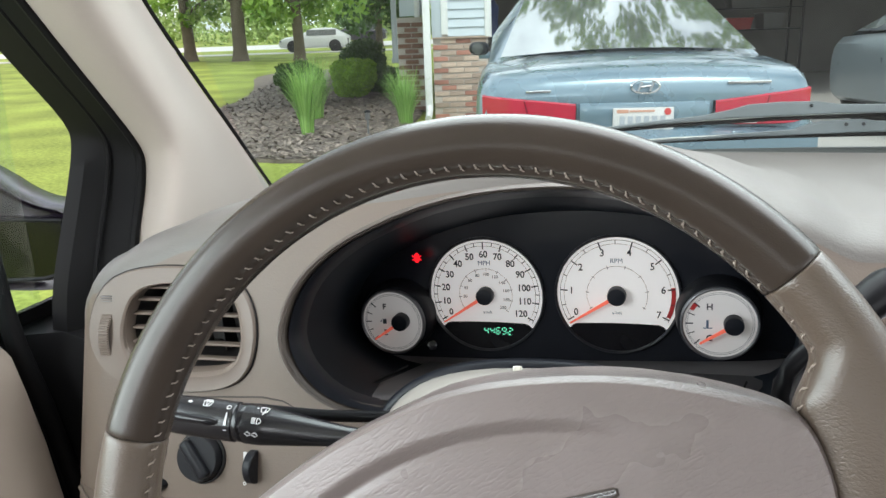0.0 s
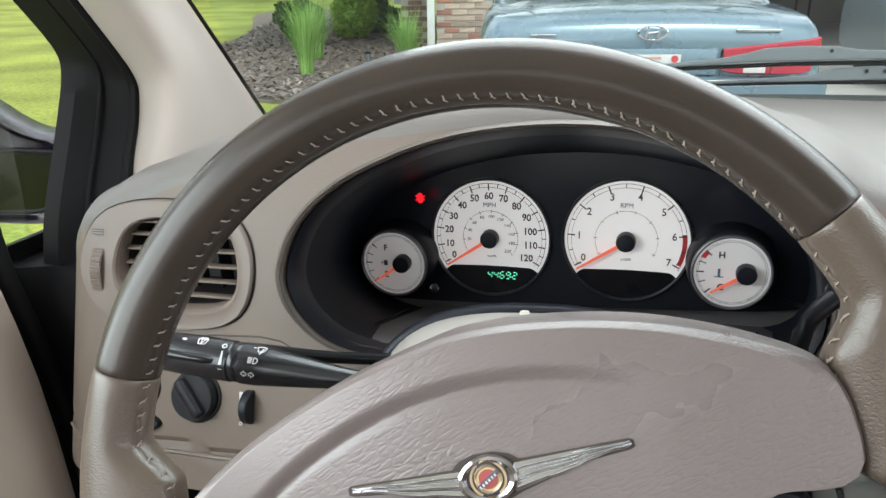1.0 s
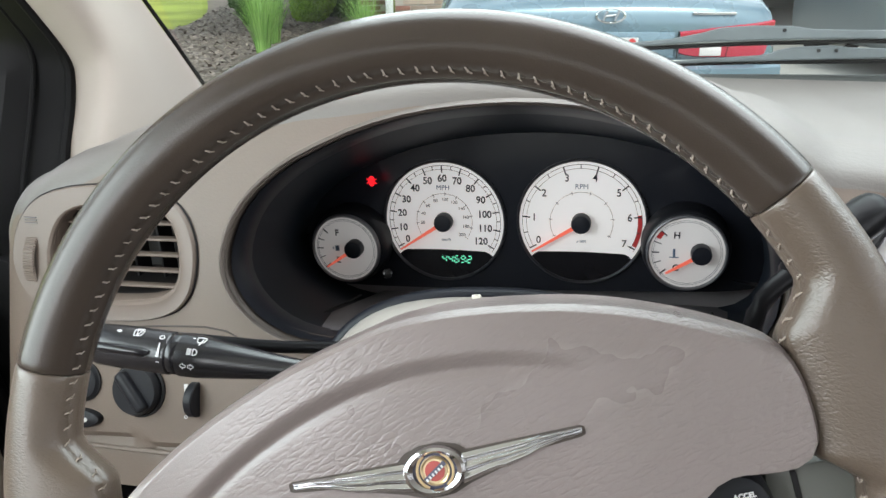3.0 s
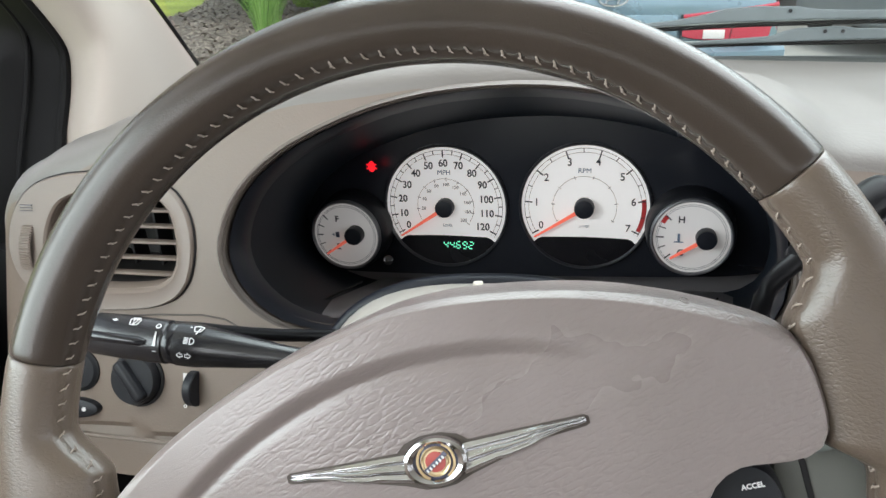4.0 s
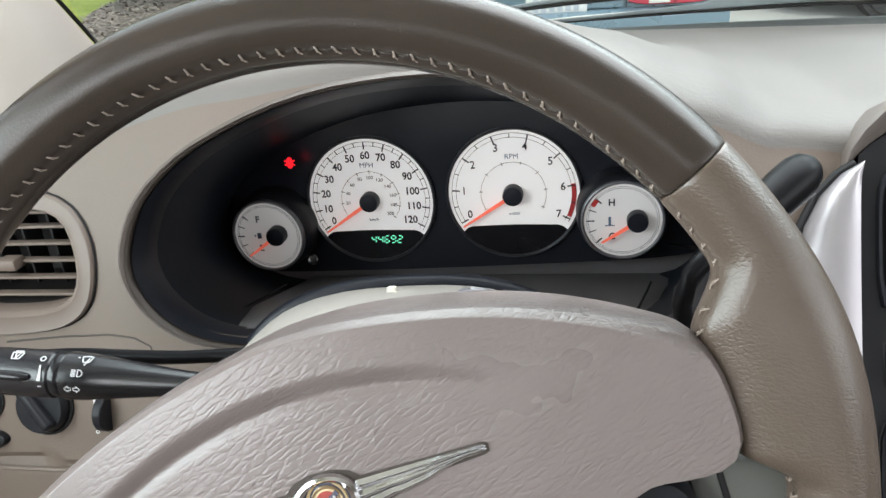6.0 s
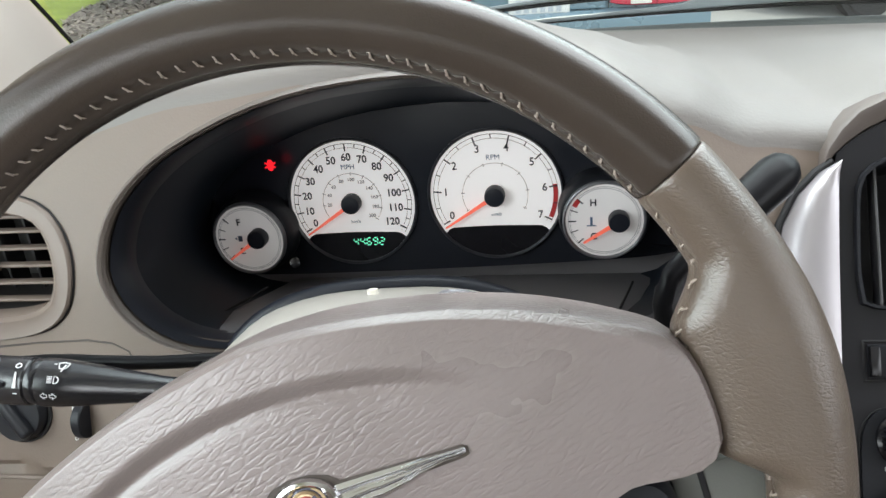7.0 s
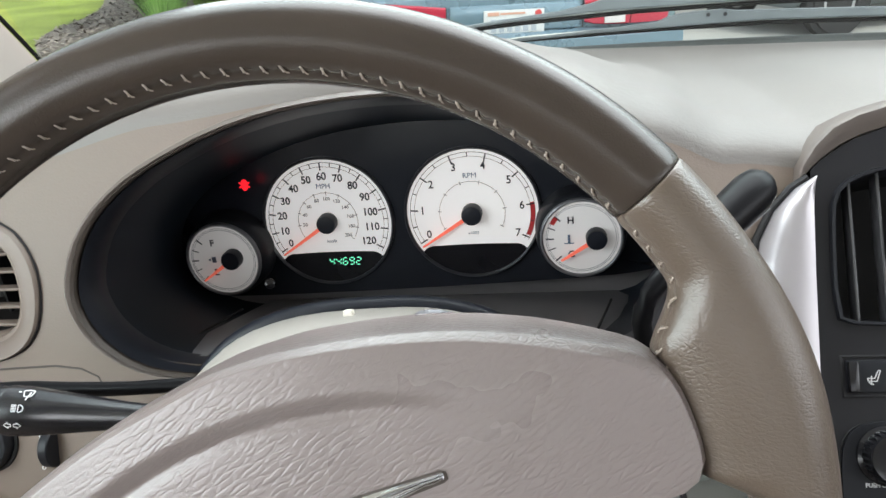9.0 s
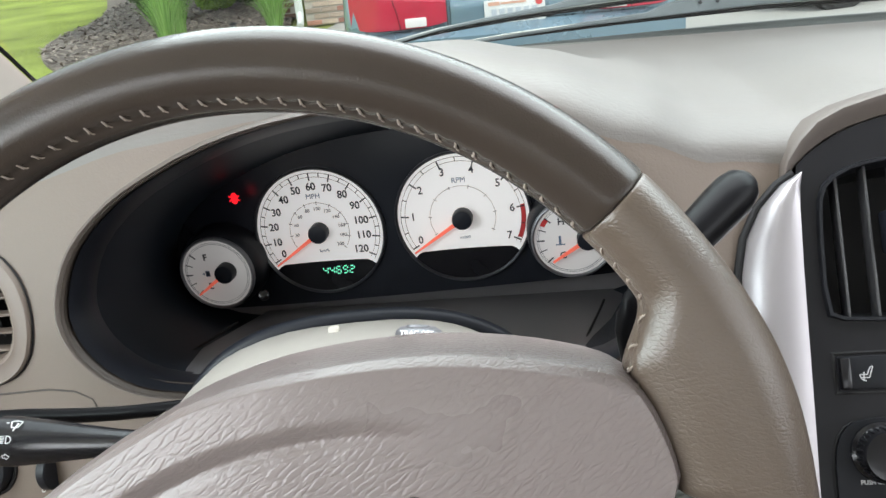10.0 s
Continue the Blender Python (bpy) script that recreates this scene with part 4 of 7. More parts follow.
part("stalk_grip", tube([on_stalk(s) for s in (-0.02, 0.0, 0.02, 0.05, 0.15, 0.25, 0.345, 0.35)], [0.004, 0.0085, 0.0102, 0.0112, 0.0118, 0.0118, 0.0118, 0.0112], 28), "stalk_black", stalk, "turning grip of the stalk")
part("stalk_collar", tube([on_stalk(s) for s in (0.345, 0.352, 0.385, 0.392)], [0.0106, 0.0112, 0.0112, 0.0106], 28), "black_gloss", stalk)
part("stalk_arm", tube([on_stalk(s) for s in (0.388, 0.392, 0.46, 0.6, 0.8, 1.0, 1.1)], [0.0110, 0.0118, 0.0116, 0.0094, 0.0062, 0.0046, 0.0042], 28), "stalk_black", stalk)
axis = (S1 - S0).normalized()
toward = Vector((0.16, -0.80, 0.58))
toward = (toward - toward.dot(axis) * axis).normalized()
upw = toward.cross(axis)
if upw.z < 0:
    upw = -upw


def stalk_pose(s, ang, r):
    """A frame on the stalk's skin: x along it, z outwards, turned ang degrees up from the side that faces the seat."""
    out = (math.cos(radians(ang)) * toward + math.sin(radians(ang)) * upw).normalized()
    y = out.cross(axis).normalized()
    p = on_stalk(s) + out * r
    return Matrix(((axis.x, y.x, out.x, p.x), (axis.y, y.y, out.y, p.y), (axis.z, y.z, out.z, p.z), (0, 0, 0, 1)))


def icon(loops, m, name="symbol"):
    bm = bmesh.new()
    for lp in loops:
        me = bpy.data.meshes.new("t")
        b = flat_poly(lp, 0.0, 0.0003)
        b.to_mesh(me)
        b.free()
        bm.from_mesh(me)
        bpy.data.meshes.remove(me)
    part(name, bm, "white_print", stalk, "", False, m @ Matrix.Diagonal((0.80, 0.80, 1, 1)))


def stroke(p, q, w=0.00028):
    d = Vector((q[0] - p[0], q[1] - p[1])).normalized()
    o = Vector((-d.y, d.x)) * w
    return [(p[0] + o.x, p[1] + o.y), (q[0] + o.x, q[1] + o.y), (q[0] - o.x, q[1] - o.y), (p[0] - o.x, p[1] - o.y)]


def arrow(x, s):
    return [(x, 0.0014 * 1), (x + s * 0.0022, 0.0), (x, -0.0014)], [(x, 0.0005), (x, -0.0005), (x - s * 0.0016, -0.0005), (x - s * 0.0016, 0.0005)]


icon([*arrow(0, 1)], stalk_pose(0.145, 38, 0.0119))
wash = [stroke((-0.0036, 0.0024), (0.0036, 0.0024)), stroke((-0.0036, 0.0024), (-0.0024, -0.0026)), stroke((0.0036, 0.0024), (0.0024, -0.0026)), stroke((-0.0024, -0.0026), (0.0024, -0.0026)),
        stroke((0, -0.003), (-0.0016, 0.0030)), stroke((0, -0.003), (0.0018, 0.0034)), stroke((-0.0024, 0.0034), (0.0028, 0.0038))]
icon(wash, stalk_pose(0.225, 38, 0.0120))
icon([stroke((-0.0034, 0.0030), (0.0, 0.0036)), stroke((0.0, 0.0036), (0.0034, 0.0030)), stroke((-0.0034, 0.0030), (-0.0020, -0.0010)), stroke((0.0034, 0.0030), (0.0020, -0.0010)), stroke((-0.0020, -0.0010), (0.0020, -0.0010)), stroke((0.0, -0.0034), (0.0012, 0.0020), 0.0004), stroke((-0.0062, 0.0022), (-0.0046, 0.0022))], stalk_pose(0.480, 36, 0.0118))
part("symbol", lathe([(0.0015, 0), (0.0015, 0.0003), (0.0010, 0.0003), (0.0010, 0)], 18, cap=False), "white_print", stalk, "", False, stalk_pose(0.325, 34, 0.0119))
icon([[(-0.0004, 0.0050), (0.0004, 0.0050), (0.0011, -0.0045), (-0.0011, -0.0045)]], stalk_pose(0.328, -2, 0.0121))
icon([stroke((-0.0012, 0), (0.0012, 0))], stalk_pose(0.328, -32, 0.0121))
lamp_bits = [stroke((-0.0044, y), (-0.0014, y)) for y in (-0.0018, -0.0009, 0, 0.0009, 0.0018)]
dd = [(0.0030 * math.cos(a) * 0.9, 0.0021 * math.sin(a)) for a in (math.pi * (i / 12) - math.pi / 2 for i in range(13))]
lamp_bits += [stroke(a, b) for a, b in zip(dd, dd[1:])] + [stroke((-0.0002, -0.0021), (-0.0002, 0.0021))]
icon(lamp_bits, stalk_pose(0.465, 4, 0.0120))
for s, x in ((-1, 0.405), (1, 0.435)):
    lp = [(s * 0.0024, 0), (0, 0.0020), (0, 0.0009), (-s * 0.0018, 0.0009), (-s * 0.0018, -0.0009), (0, -0.0009), (0, -0.0020)]
    icon([stroke(a, b, 0.0002) for a, b in zip(lp, lp[1:] + lp[:1])], stalk_pose(x + 0.025, -34, 0.0120))
gp = bmesh.new()
p0, p1 = on_stalk(-0.02), on_stalk(0.30)
gr = [stalk_pose(s, -12, r) for s, r in ((-0.01, 0.0102), (0.06, 0.0116), (0.26, 0.0121), (0.29, 0.0118))]
tube([m.translation for m in gr], [0.0016, 0.0026, 0.0026, 0.0014], 10, bm=gp)
part("grip_flute", gp, "black_gloss", stalk, "raised finger rib")
lever2 = thing("tilt_lever", "dark plastic lever behind the turn-signal stalk", "lever")
part("lever_arm", tube([(-0.246, 0.468, 1.0455), (-0.228, 0.469, 1.0445), (-0.2144, 0.470, 1.0433), (-0.1972, 0.470, 1.0426), (-0.180, 0.470, 1.0425), (-0.163, 0.470, 1.0428), (-0.137, 0.471, 1.0438), (-0.11, 0.474, 1.044)], [0.002, 0.0034, 0.0040, 0.0040, 0.0038, 0.0036, 0.0036, 0.0036], 16), "lever_black", lever2)

shift = thing("gear_lever", "black column gear lever with a rounded knob", "gear lever")
part("lever_shaft", tube([(0.1000, 0.500, 1.000), (0.0950, 0.500, 1.028), (0.0922, 0.500, 1.0480), (0.0910, 0.500, 1.0584), (0.0920, 0.5005, 1.0655), (0.0948, 0.501, 1.0722), (0.1000, 0.504, 1.0785), (0.107, 0.509, 1.0830), (0.118, 0.518, 1.0890)],
     [0.0056, 0.0053, 0.0050, 0.0050, 0.0050, 0.0050, 0.0051, 0.0054, 0.0060], 20), "lever_black", shift)
k0, k1 = Vector((0.1075, 0.509, 1.0832)), Vector((0.1502, 0.546, 1.1062))
kd = k1 - k0
part("lever_knob", tube([k0 + kd * s for s in (-0.02, 0.02, 0.08, 0.3, 0.6, 0.85, 1.0, 1.1, 1.17, 1.21)], [0.0055, 0.0078, 0.0086, 0.0096, 0.0106, 0.0112, 0.0112, 0.0098, 0.0064, 0.0015], 24), "lever_black", shift)
part("knob_seam", tube([k0 + kd * s + Vector((0.0085, -0.003, -0.0072)) * (0.86 + 0.16 * s) for s in (0.25, 0.6, 0.98)], 0.0004, 6), "dial_ring", shift, "pale seam line under the knob")

# ---- steering wheel ----
wheel = thing("steering_wheel", "taupe leather steering wheel with stitched rim, slightly turned", "steering wheel", WHEEL)
RR, RAD, AXI = 0.1773, 0.0146, 0.0162
SEAM = 62.7


STEP = 2.35


def stitch_turn(a):
    """Where the seam runs round the rim's section, in degrees, at a degrees from the top."""
    return lerp_table(a, [(-120, 166), (-62, 163), (-30, 153), (0, 143), (30, 149), (62, 167), (120, 170)])


def rim_point(a, f, k=1.0):
    """A point of the rim's skin at a degrees from the top, turning right, and f round its section; at the sides it swells inwards into the spokes.
    Along the seam the leather is drawn in, and puckered at each stitch."""
    t = radians(90 - a)
    d = Vector((math.cos(t), math.sin(t), 0))
    b = abs(a)
    grip = 0.0002 * math.exp(-((b - 58) / 12.0) ** 2) + 0.0018 * math.exp(-((b - 86) / 11.0) ** 2)
    arm = step01(72.4, 80.0, b) * (1 - step01(96.5, 101.5, b))
    near = f - radians(stitch_turn(a)) if b < 119 else 9
    pull = (0.5 + 0.5 * math.cos(2 * math.pi * (a + 118) / STEP)) ** 1.5
    dent = 0.00050 * math.exp(-(near / 0.075) ** 2) + pull * 0.00065 * math.exp(-((near + 0.05) / 0.17) ** 2)
    welt = 0.00030 * math.exp(-((near + 0.30) / 0.16) ** 2) + 0.00030 * math.exp(-((near - 0.26) / 0.14) ** 2)
    r = (RAD + grip) * k + welt - dent
    inner = arm * 0.0165 * max(-math.cos(f), 0) ** 0.6
    thick = ((AXI + grip * 0.5) * k + welt - dent) * (1 - 0.16 * arm * max(-math.cos(f), 0))
    z = thick * math.copysign(abs(math.sin(f)) ** (1 - 0.35 * arm * (math.cos(f) < 0)), math.sin(f))
    return d * (RR + r * math.cos(f) - inner) + Vector((0, 0, z - 0.0015 * arm * max(-math.cos(f), 0)))


def rim_ring(a, k=1.0, seg=112):
    return [rim_point(a, 2 * math.pi * i / seg, k) for i in range(seg)]


def rim_section(a0, a1, name, mat, label="", pitch=0.47):
    e = 0.42
    angs = [a0 + 0.06, a0 + 0.18, a0 + e, a0 + 1.1]
    n = max(int((a1 - a0) / pitch), 4)
    angs += [a0 + 1.6 + (a1 - a0 - 3.2) * i / n for i in range(n + 1)]
    angs += [a1 - 1.1, a1 - e, a1 - 0.18, a1 - 0.06]
    ks = [0.955, 0.978, 0.992, 1.0] + [1.0] * (n + 1) + [1.0, 0.992, 0.978, 0.955]
    part(name, loft([rim_ring(a, k) for a, k in zip(angs, ks)], True, True, True), mat, wheel, label)


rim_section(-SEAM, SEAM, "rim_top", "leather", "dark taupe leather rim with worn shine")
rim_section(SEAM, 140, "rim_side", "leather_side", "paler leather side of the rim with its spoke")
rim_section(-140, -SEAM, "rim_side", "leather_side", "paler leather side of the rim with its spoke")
rim_section(140, 220, "rim_bottom", "leather", pitch=2.0)

# slanting stitches: a pale strand to the front of the seam and a thinner one behind it
stitch_me = []
for flip in (1, -1):
    sb = bmesh.new()
    tube([(-0.0007, 0.0022, -0.0004), (-0.0001 * flip, 0.0016, 0.0004), (0.0004, 0.0006, 0.0006), (0.0002, -0.0003, 0.0002), (-0.0002, -0.0008, -0.0005)], [0.00012, 0.00030, 0.00034, 0.00030, 0.00012], 6, bm=sb)
    tube([(0.0003, 0.0000, 0.0000), (0.0008, -0.0007, 0.0003), (0.0016, -0.0013, 0.0000), (0.0021, -0.0016, -0.0004)], [0.00012, 0.00022, 0.0002, 0.0001], 5, bm=sb)
    me = bpy.data.meshes.new("stitch")
    sb.to_mesh(me)
    sb.free()
    stitch_me.append(me)
a = -118.0
while a < 119:
    f_st = radians(stitch_turn(a))
    if min(abs(a - SEAM), abs(a + SEAM)) > 0.8 and not 88 < abs(a) < 100:
        p = rim_point(a, f_st)
        tang = (rim_point(a + 0.6, f_st) - rim_point(a - 0.6, f_st)).normalized()
        side = (rim_point(a, f_st - 0.12) - rim_point(a, f_st + 0.12)).normalized()
        nrm = tang.cross(side).normalized()
        if nrm.dot(p - Vector((p.x, p.y, 0)).normalized() * RR) < 0:
            nrm = -nrm
        side = nrm.cross(tang).normalized()
        p = p + nrm * 0.0004
        m = Matrix(((tang.x, side.x, nrm.x, p.x), (tang.y, side.y, nrm.y, p.y), (tang.z, side.z, nrm.z, p.z), (0, 0, 0, 1))) @ pose(0, 0, 0, 0, 0, 22 * noise.noise(Vector((a, 5, 0))))
        me = stitch_me[0 if noise.noise(Vector((a * 2.3, 1, 0))) > 0 else 1]
        place("stitch", me, "thread", wheel, m=m @ Matrix.Scale(1.25 + 0.004 * max(a, 0) + 0.3 * noise.noise(Vector((a * 3.1, 0, 0))), 4))
    a += STEP

PAD_R = [(0, 68.6), (18, 68.8), (36, 67), (54, 64), (75, 59.3), (94, 53), (113, 45), (131, 35.5), (142, 28.5), (147.5, 18.5), (149.5, 4), (149.5, -10), (147, -16), (141, -19.5),
         (129, -19.0), (116, -16.5), (105, -21), (97.5, -32), (93, -45), (87, -62), (72, -78), (40, -88), (0, -92)]
PAD_L = [(-32.8, -91), (-65.5, -83.5), (-83.7, -69), (-92, -53.5), (-97.5, -42), (-105.8, -32), (-117, -28.5), (-129, -31), (-139, -30.7), (-145.2, -27.7), (-149, -21), (-149.3, -8), (-147.5, 3),
         (-141, 12.5), (-128, 22.5), (-116, 30.5), (-104, 37.2), (-94, 41.8), (-81, 47.3), (-67, 52.6), (-53, 57.2), (-40, 60.8), (-28, 63.5), (-18, 65.4), (-8, 67.6)]
PAD = [(x / 1000, y / 1000) for x, y in PAD_R + PAD_L]
PAD = resample(smooth_loop(PAD, 1), 120)


def pad_height(x, y, s):
    h = 0.0215 - 0.0092 * (abs(x) / 0.147) ** 2.2 - 0.004 * ((y - 0.01) / 0.08) ** 2
    crease = 0.0479 - 0.0031 * ((x - 0.008) * 1000) ** 2 / 1000
    k = step01(-0.0042, 0.0038, crease - y)
    fade = 1 - step01(0.03, 0.085, x)
    h += (0.0012 - 0.0036 * k) * fade
    h -= 0.0080 * min(max((s - 0.945) / 0.055, 0), 1) ** 1.05 * step01(0.012, 0.040, y)
    h -= 0.0008 * math.exp(-((y - crease + 0.0035) / 0.0022) ** 2) * fade
    return h


def pad_mesh():
    bm = bmesh.new()
    rings = []
    c = Vector((0.0, 0.0))
    levels = [0.02, 0.06, 0.1] + [0.13 + 0.0125 * i for i in range(65)] + [0.938 + 0.004 * i for i in range(11)]
    for s in levels:
        rings.append([(x * s, y * s, pad_height(x * s, y * s, s)) for x, y in PAD])
    for s, d in ((0.982, 0.0012), (0.990, 0.0034), (0.996, 0.0066), (1.0, 0.011), (1.0, 0.022), (0.985, 0.036)):
        rings.append([(x * s, y * s, pad_height(x * s, y * s, s) - d * (1.0 if y < 0.02 else 1.0 + 6 * (y - 0.02))) for x, y in PAD])
    return loft(rings, True, True, False, bm)


part("airbag_cover", pad_mesh(), "pad", wheel, "grey-taupe vinyl airbag cover with a moulded crease")
part("cover_gap", loft([[(x * (k if abs(x) > 0.13 and y < 0.024 else 0.93), y * (k if abs(x) > 0.13 and y < 0.024 else 0.93), z - 0.004) for x, y in PAD] for k, z in ((0.985, -0.006), (1.010, -0.002), (1.010, -0.022), (0.98, -0.03))], True), "dark", wheel)
for sgn in (1, -1):
    pod = []
    for k, h in ((1.0, -0.03), (1.0, -0.003), (0.96, 0.0045), (0.86, 0.0085), (0.5, 0.0102), (0.05, 0.0105)):
        pod.append([((0.1115 if sgn > 0 else -0.1125) + 0.0165 * k * math.copysign(abs(math.cos(q)) ** 0.8, math.cos(q)), (-0.0365 if sgn > 0 else -0.0485) + 0.0200 * k * math.copysign(abs(math.sin(q)) ** 0.8, math.sin(q)), h) for q in (2 * math.pi * j / 36 for j in range(36))])
    bt = part("cruise_button", loft(pod, True, True, True), "black", wheel, "black cruise control button")
    if sgn > 0:
        text("button_lettering", "ACCEL", 0.0027, "white_print", bt, pose(0.1160, -0.0262, 0.0108), 0.00008)
        part("button_mark", rbox(0.1130, 0.1160, -0.0355, -0.0351, 0.0102, 0.0108, 0), "white_print", bt, "", False)
    part("lower_spoke", rbox(sgn * 0.147 - 0.020, sgn * 0.147 + 0.018, -0.075, -0.024, -0.024, -0.007, 0.004), "grey_plastic", wheel, "grey plastic lower spoke", m=pose(0, 0, 0, 0, 0, 0))
    part("lower_spoke_gap", rbox(sgn * 0.1385 - 0.0012, sgn * 0.1385 + 0.0012, -0.07, -0.026, -0.012, -0.0060, 0.0005), "dark", wheel)

# winged badge, plain shapes
badge = part("badge_ring", loft([[(0.0048 + rx * math.cos(q), 0.0082 + ry * math.sin(q), h + 0.0186) for q in (2 * math.pi * j / 40 for j in range(40))]
                                 for rx, ry, h in ((0.0128, 0.0098, -0.004), (0.0128, 0.0098, 0.0020), (0.0121, 0.0092, 0.0036), (0.0108, 0.0080, 0.0040), (0.0088, 0.0070, 0.0030), (0.0084, 0.0067, 0.0008))], True), "chrome", wheel, "chrome winged badge")
part("badge_disc", loft([[(0.0048 + rx * math.cos(q), 0.0082 + ry * math.sin(q), h + 0.0186) for q in (2 * math.pi * j / 40 for j in range(40))] for rx, ry, h in ((0.0102, 0.0076, 0.0006), (0.0082, 0.0062, 0.0016), (0.0004, 0.0004, 0.0018))], True), "enamel_blue", badge)
SEAL = pose(0.0048, 0.0082, 0.0189)
for a0, a1 in ((-60, 60), (120, 240)):
    part("badge_seal", arc_strip(0.0066, 0.0076, a0, a1, 16, 0.0012, 0.0008), "gold", badge, "gold enamel arc", False, SEAL)
part("badge_seal", lathe([(0.0058, 0.0), (0.0058, 0.0022), (0.0054, 0.0026), (0.0048, 0.0022), (0.0048, 0.0)], 32, cap=False), "gold", badge, "", True, SEAL)
part("badge_seal", lathe([(0.0049, 0.0), (0.0048, 0.0020), (0.0002, 0.0021)], 32), "enamel_gold", badge, "", True, SEAL)
part("badge_seal", lathe([(0.0040, 0.0), (0.0039, 0.0024), (0.0002, 0.0025)], 32), "enamel_red", badge, "", True, SEAL)
part("badge_band", flat_poly([(-0.0049, -0.0022), (0.0041, 0.0036), (0.0051, 0.0020), (-0.0039, -0.0038)], 0.0026, 0.0003), "enamel_blue", badge, "dark blue diagonal band", False, SEAL)
for k in range(6):
    u = -0.0034 + 0.00135 * k
    part("band_bar", flat_poly([(u - 0.0007, u * 0.62 - 0.0004), (u - 0.0001, u * 0.62 + 0.0001), (u + 0.0005, u * 0.62 - 0.0009), (u - 0.0001, u * 0.62 - 0.0014)], 0.0030, 0.0002), "white_print", badge, "", False, SEAL)
# dark plate round the badge paints its contact shadow on the pad
shadow_loop = [(0.0045 + x, 0.0078 + y) for x, y in [(0.0598, 0.0056), (0.058, 0.0065), (0.030, 0.0061), (0.0140, 0.0060), (0.0105, 0.0088), (0.004, 0.0107), (-0.004, 0.0107), (-0.0105, 0.0088), (-0.0140, 0.0060), (-0.030, 0.0061), (-0.058, 0.0065), (-0.0598, 0.0056),
             (-0.058, 0.0040), (-0.040, 0.0006), (-0.024, -0.0042), (-0.0132, -0.0070), (-0.006, -0.0098), (0.0, -0.0103), (0.006, -0.0098), (0.0132, -0.0070), (0.024, -0.0042), (0.040, 0.0006), (0.058, 0.0040)]]
rows = []
for k, h in ((1.0, 0.0004), (0.5, 0.0004)):
    rows.append([(x, 0.0078 + (y - 0.0078) * k, pad_height(x, y, 0) + h) for x, y in shadow_loop])
part("badge_shadow", loft(rows, True, True, True), "gap_shade", badge, "painted shadow edge under the badge")
for sgn in (1, -1):
    tip = 0.0580
    bm = bmesh.new()
    n = 14
    rows = []
    for i in range(n + 1):
        s = i / n
        x = 0.0100 + (tip - 0.0100) * s
        top = 0.0052 + 0.0008 * s
        bot = -0.0070 + 0.0110 * s - (0.0008 if int(s * 3.4) % 2 else 0)
        zc = pad_height(sgn * x + 0.0035, 0.006, 0)
        row = []
        for j in range(33):
            u = j / 32
            y = bot + (top - bot) * u
            h = 0.0006 + 0.0018 * (math.sin(math.pi * u) ** 0.5) * (1 - 0.3 * s) * (0.62 + 0.38 * math.cos(2 * math.pi * u * 3 + math.pi))
            if j in (0, 32):
                h = -0.001
            row.append((sgn * x + 0.0048, y + 0.0078, zc + h))
        rows.append(row)
    rows.append([(sgn * (tip + 0.0012) + 0.0048, 0.0130, pad_height(sgn * tip, 0.01, 0) - 0.001)] * 33)
    loft(rows, False, bm=bm)
    bmesh.ops.remove_doubles(bm, verts=bm.verts, dist=1e-6)
    part("badge_wing", bm, "chrome", badge)

# ---- centre stack ----
STK = Matrix.Translation((0, 0.565, 1.025)) @ Matrix.Rotation(radians(90) - math.atan(0.55), 4, "X")
KZ = math.sqrt(1 + 0.55 ** 2)


def st(x, z):
    """Plan of the stack's sloping face: x and height in the van to its own x and y."""
    return (x, (z - 1.025) * KZ)


stack = thing("center_stack", "charcoal centre stack with air vent, switches and radio", "center console", STK)
s_outer = smooth_loop([st(*p) for p in [(0.1935, 1.0955), (0.203, 1.1035), (0.225, 1.1145), (0.26, 1.121), (0.33, 1.123), (0.40, 1.121), (0.45, 1.110), (0.462, 1.095), (0.468, 1.0), (0.46, 0.80), (0.33, 0.79), (0.20, 0.80), (0.186, 0.938), (0.192, 1.02)]], 1)
s_vent = smooth_loop([st(*p) for p in [(0.2035, 1.025), (0.205, 1.075), (0.2085, 1.087), (0.222, 1.0945), (0.25, 1.098), (0.29, 1.099), (0.318, 1.097), (0.321, 1.09), (0.321, 1.028), (0.317, 1.021), (0.29, 1.0195), (0.212, 1.0205)]], 1)
s_vent2 = [(0.655 - x, y) for x, y in s_vent]
part("stack_panel", plate(s_outer, [s_vent, s_vent2], 0.010), "stack", stack, smooth=False)
part("stack_edge", loft([[(x, y, z) for x, y in smooth_loop(s_outer, 0)] for z in (-0.03, 0.0)], True), "stack", stack)
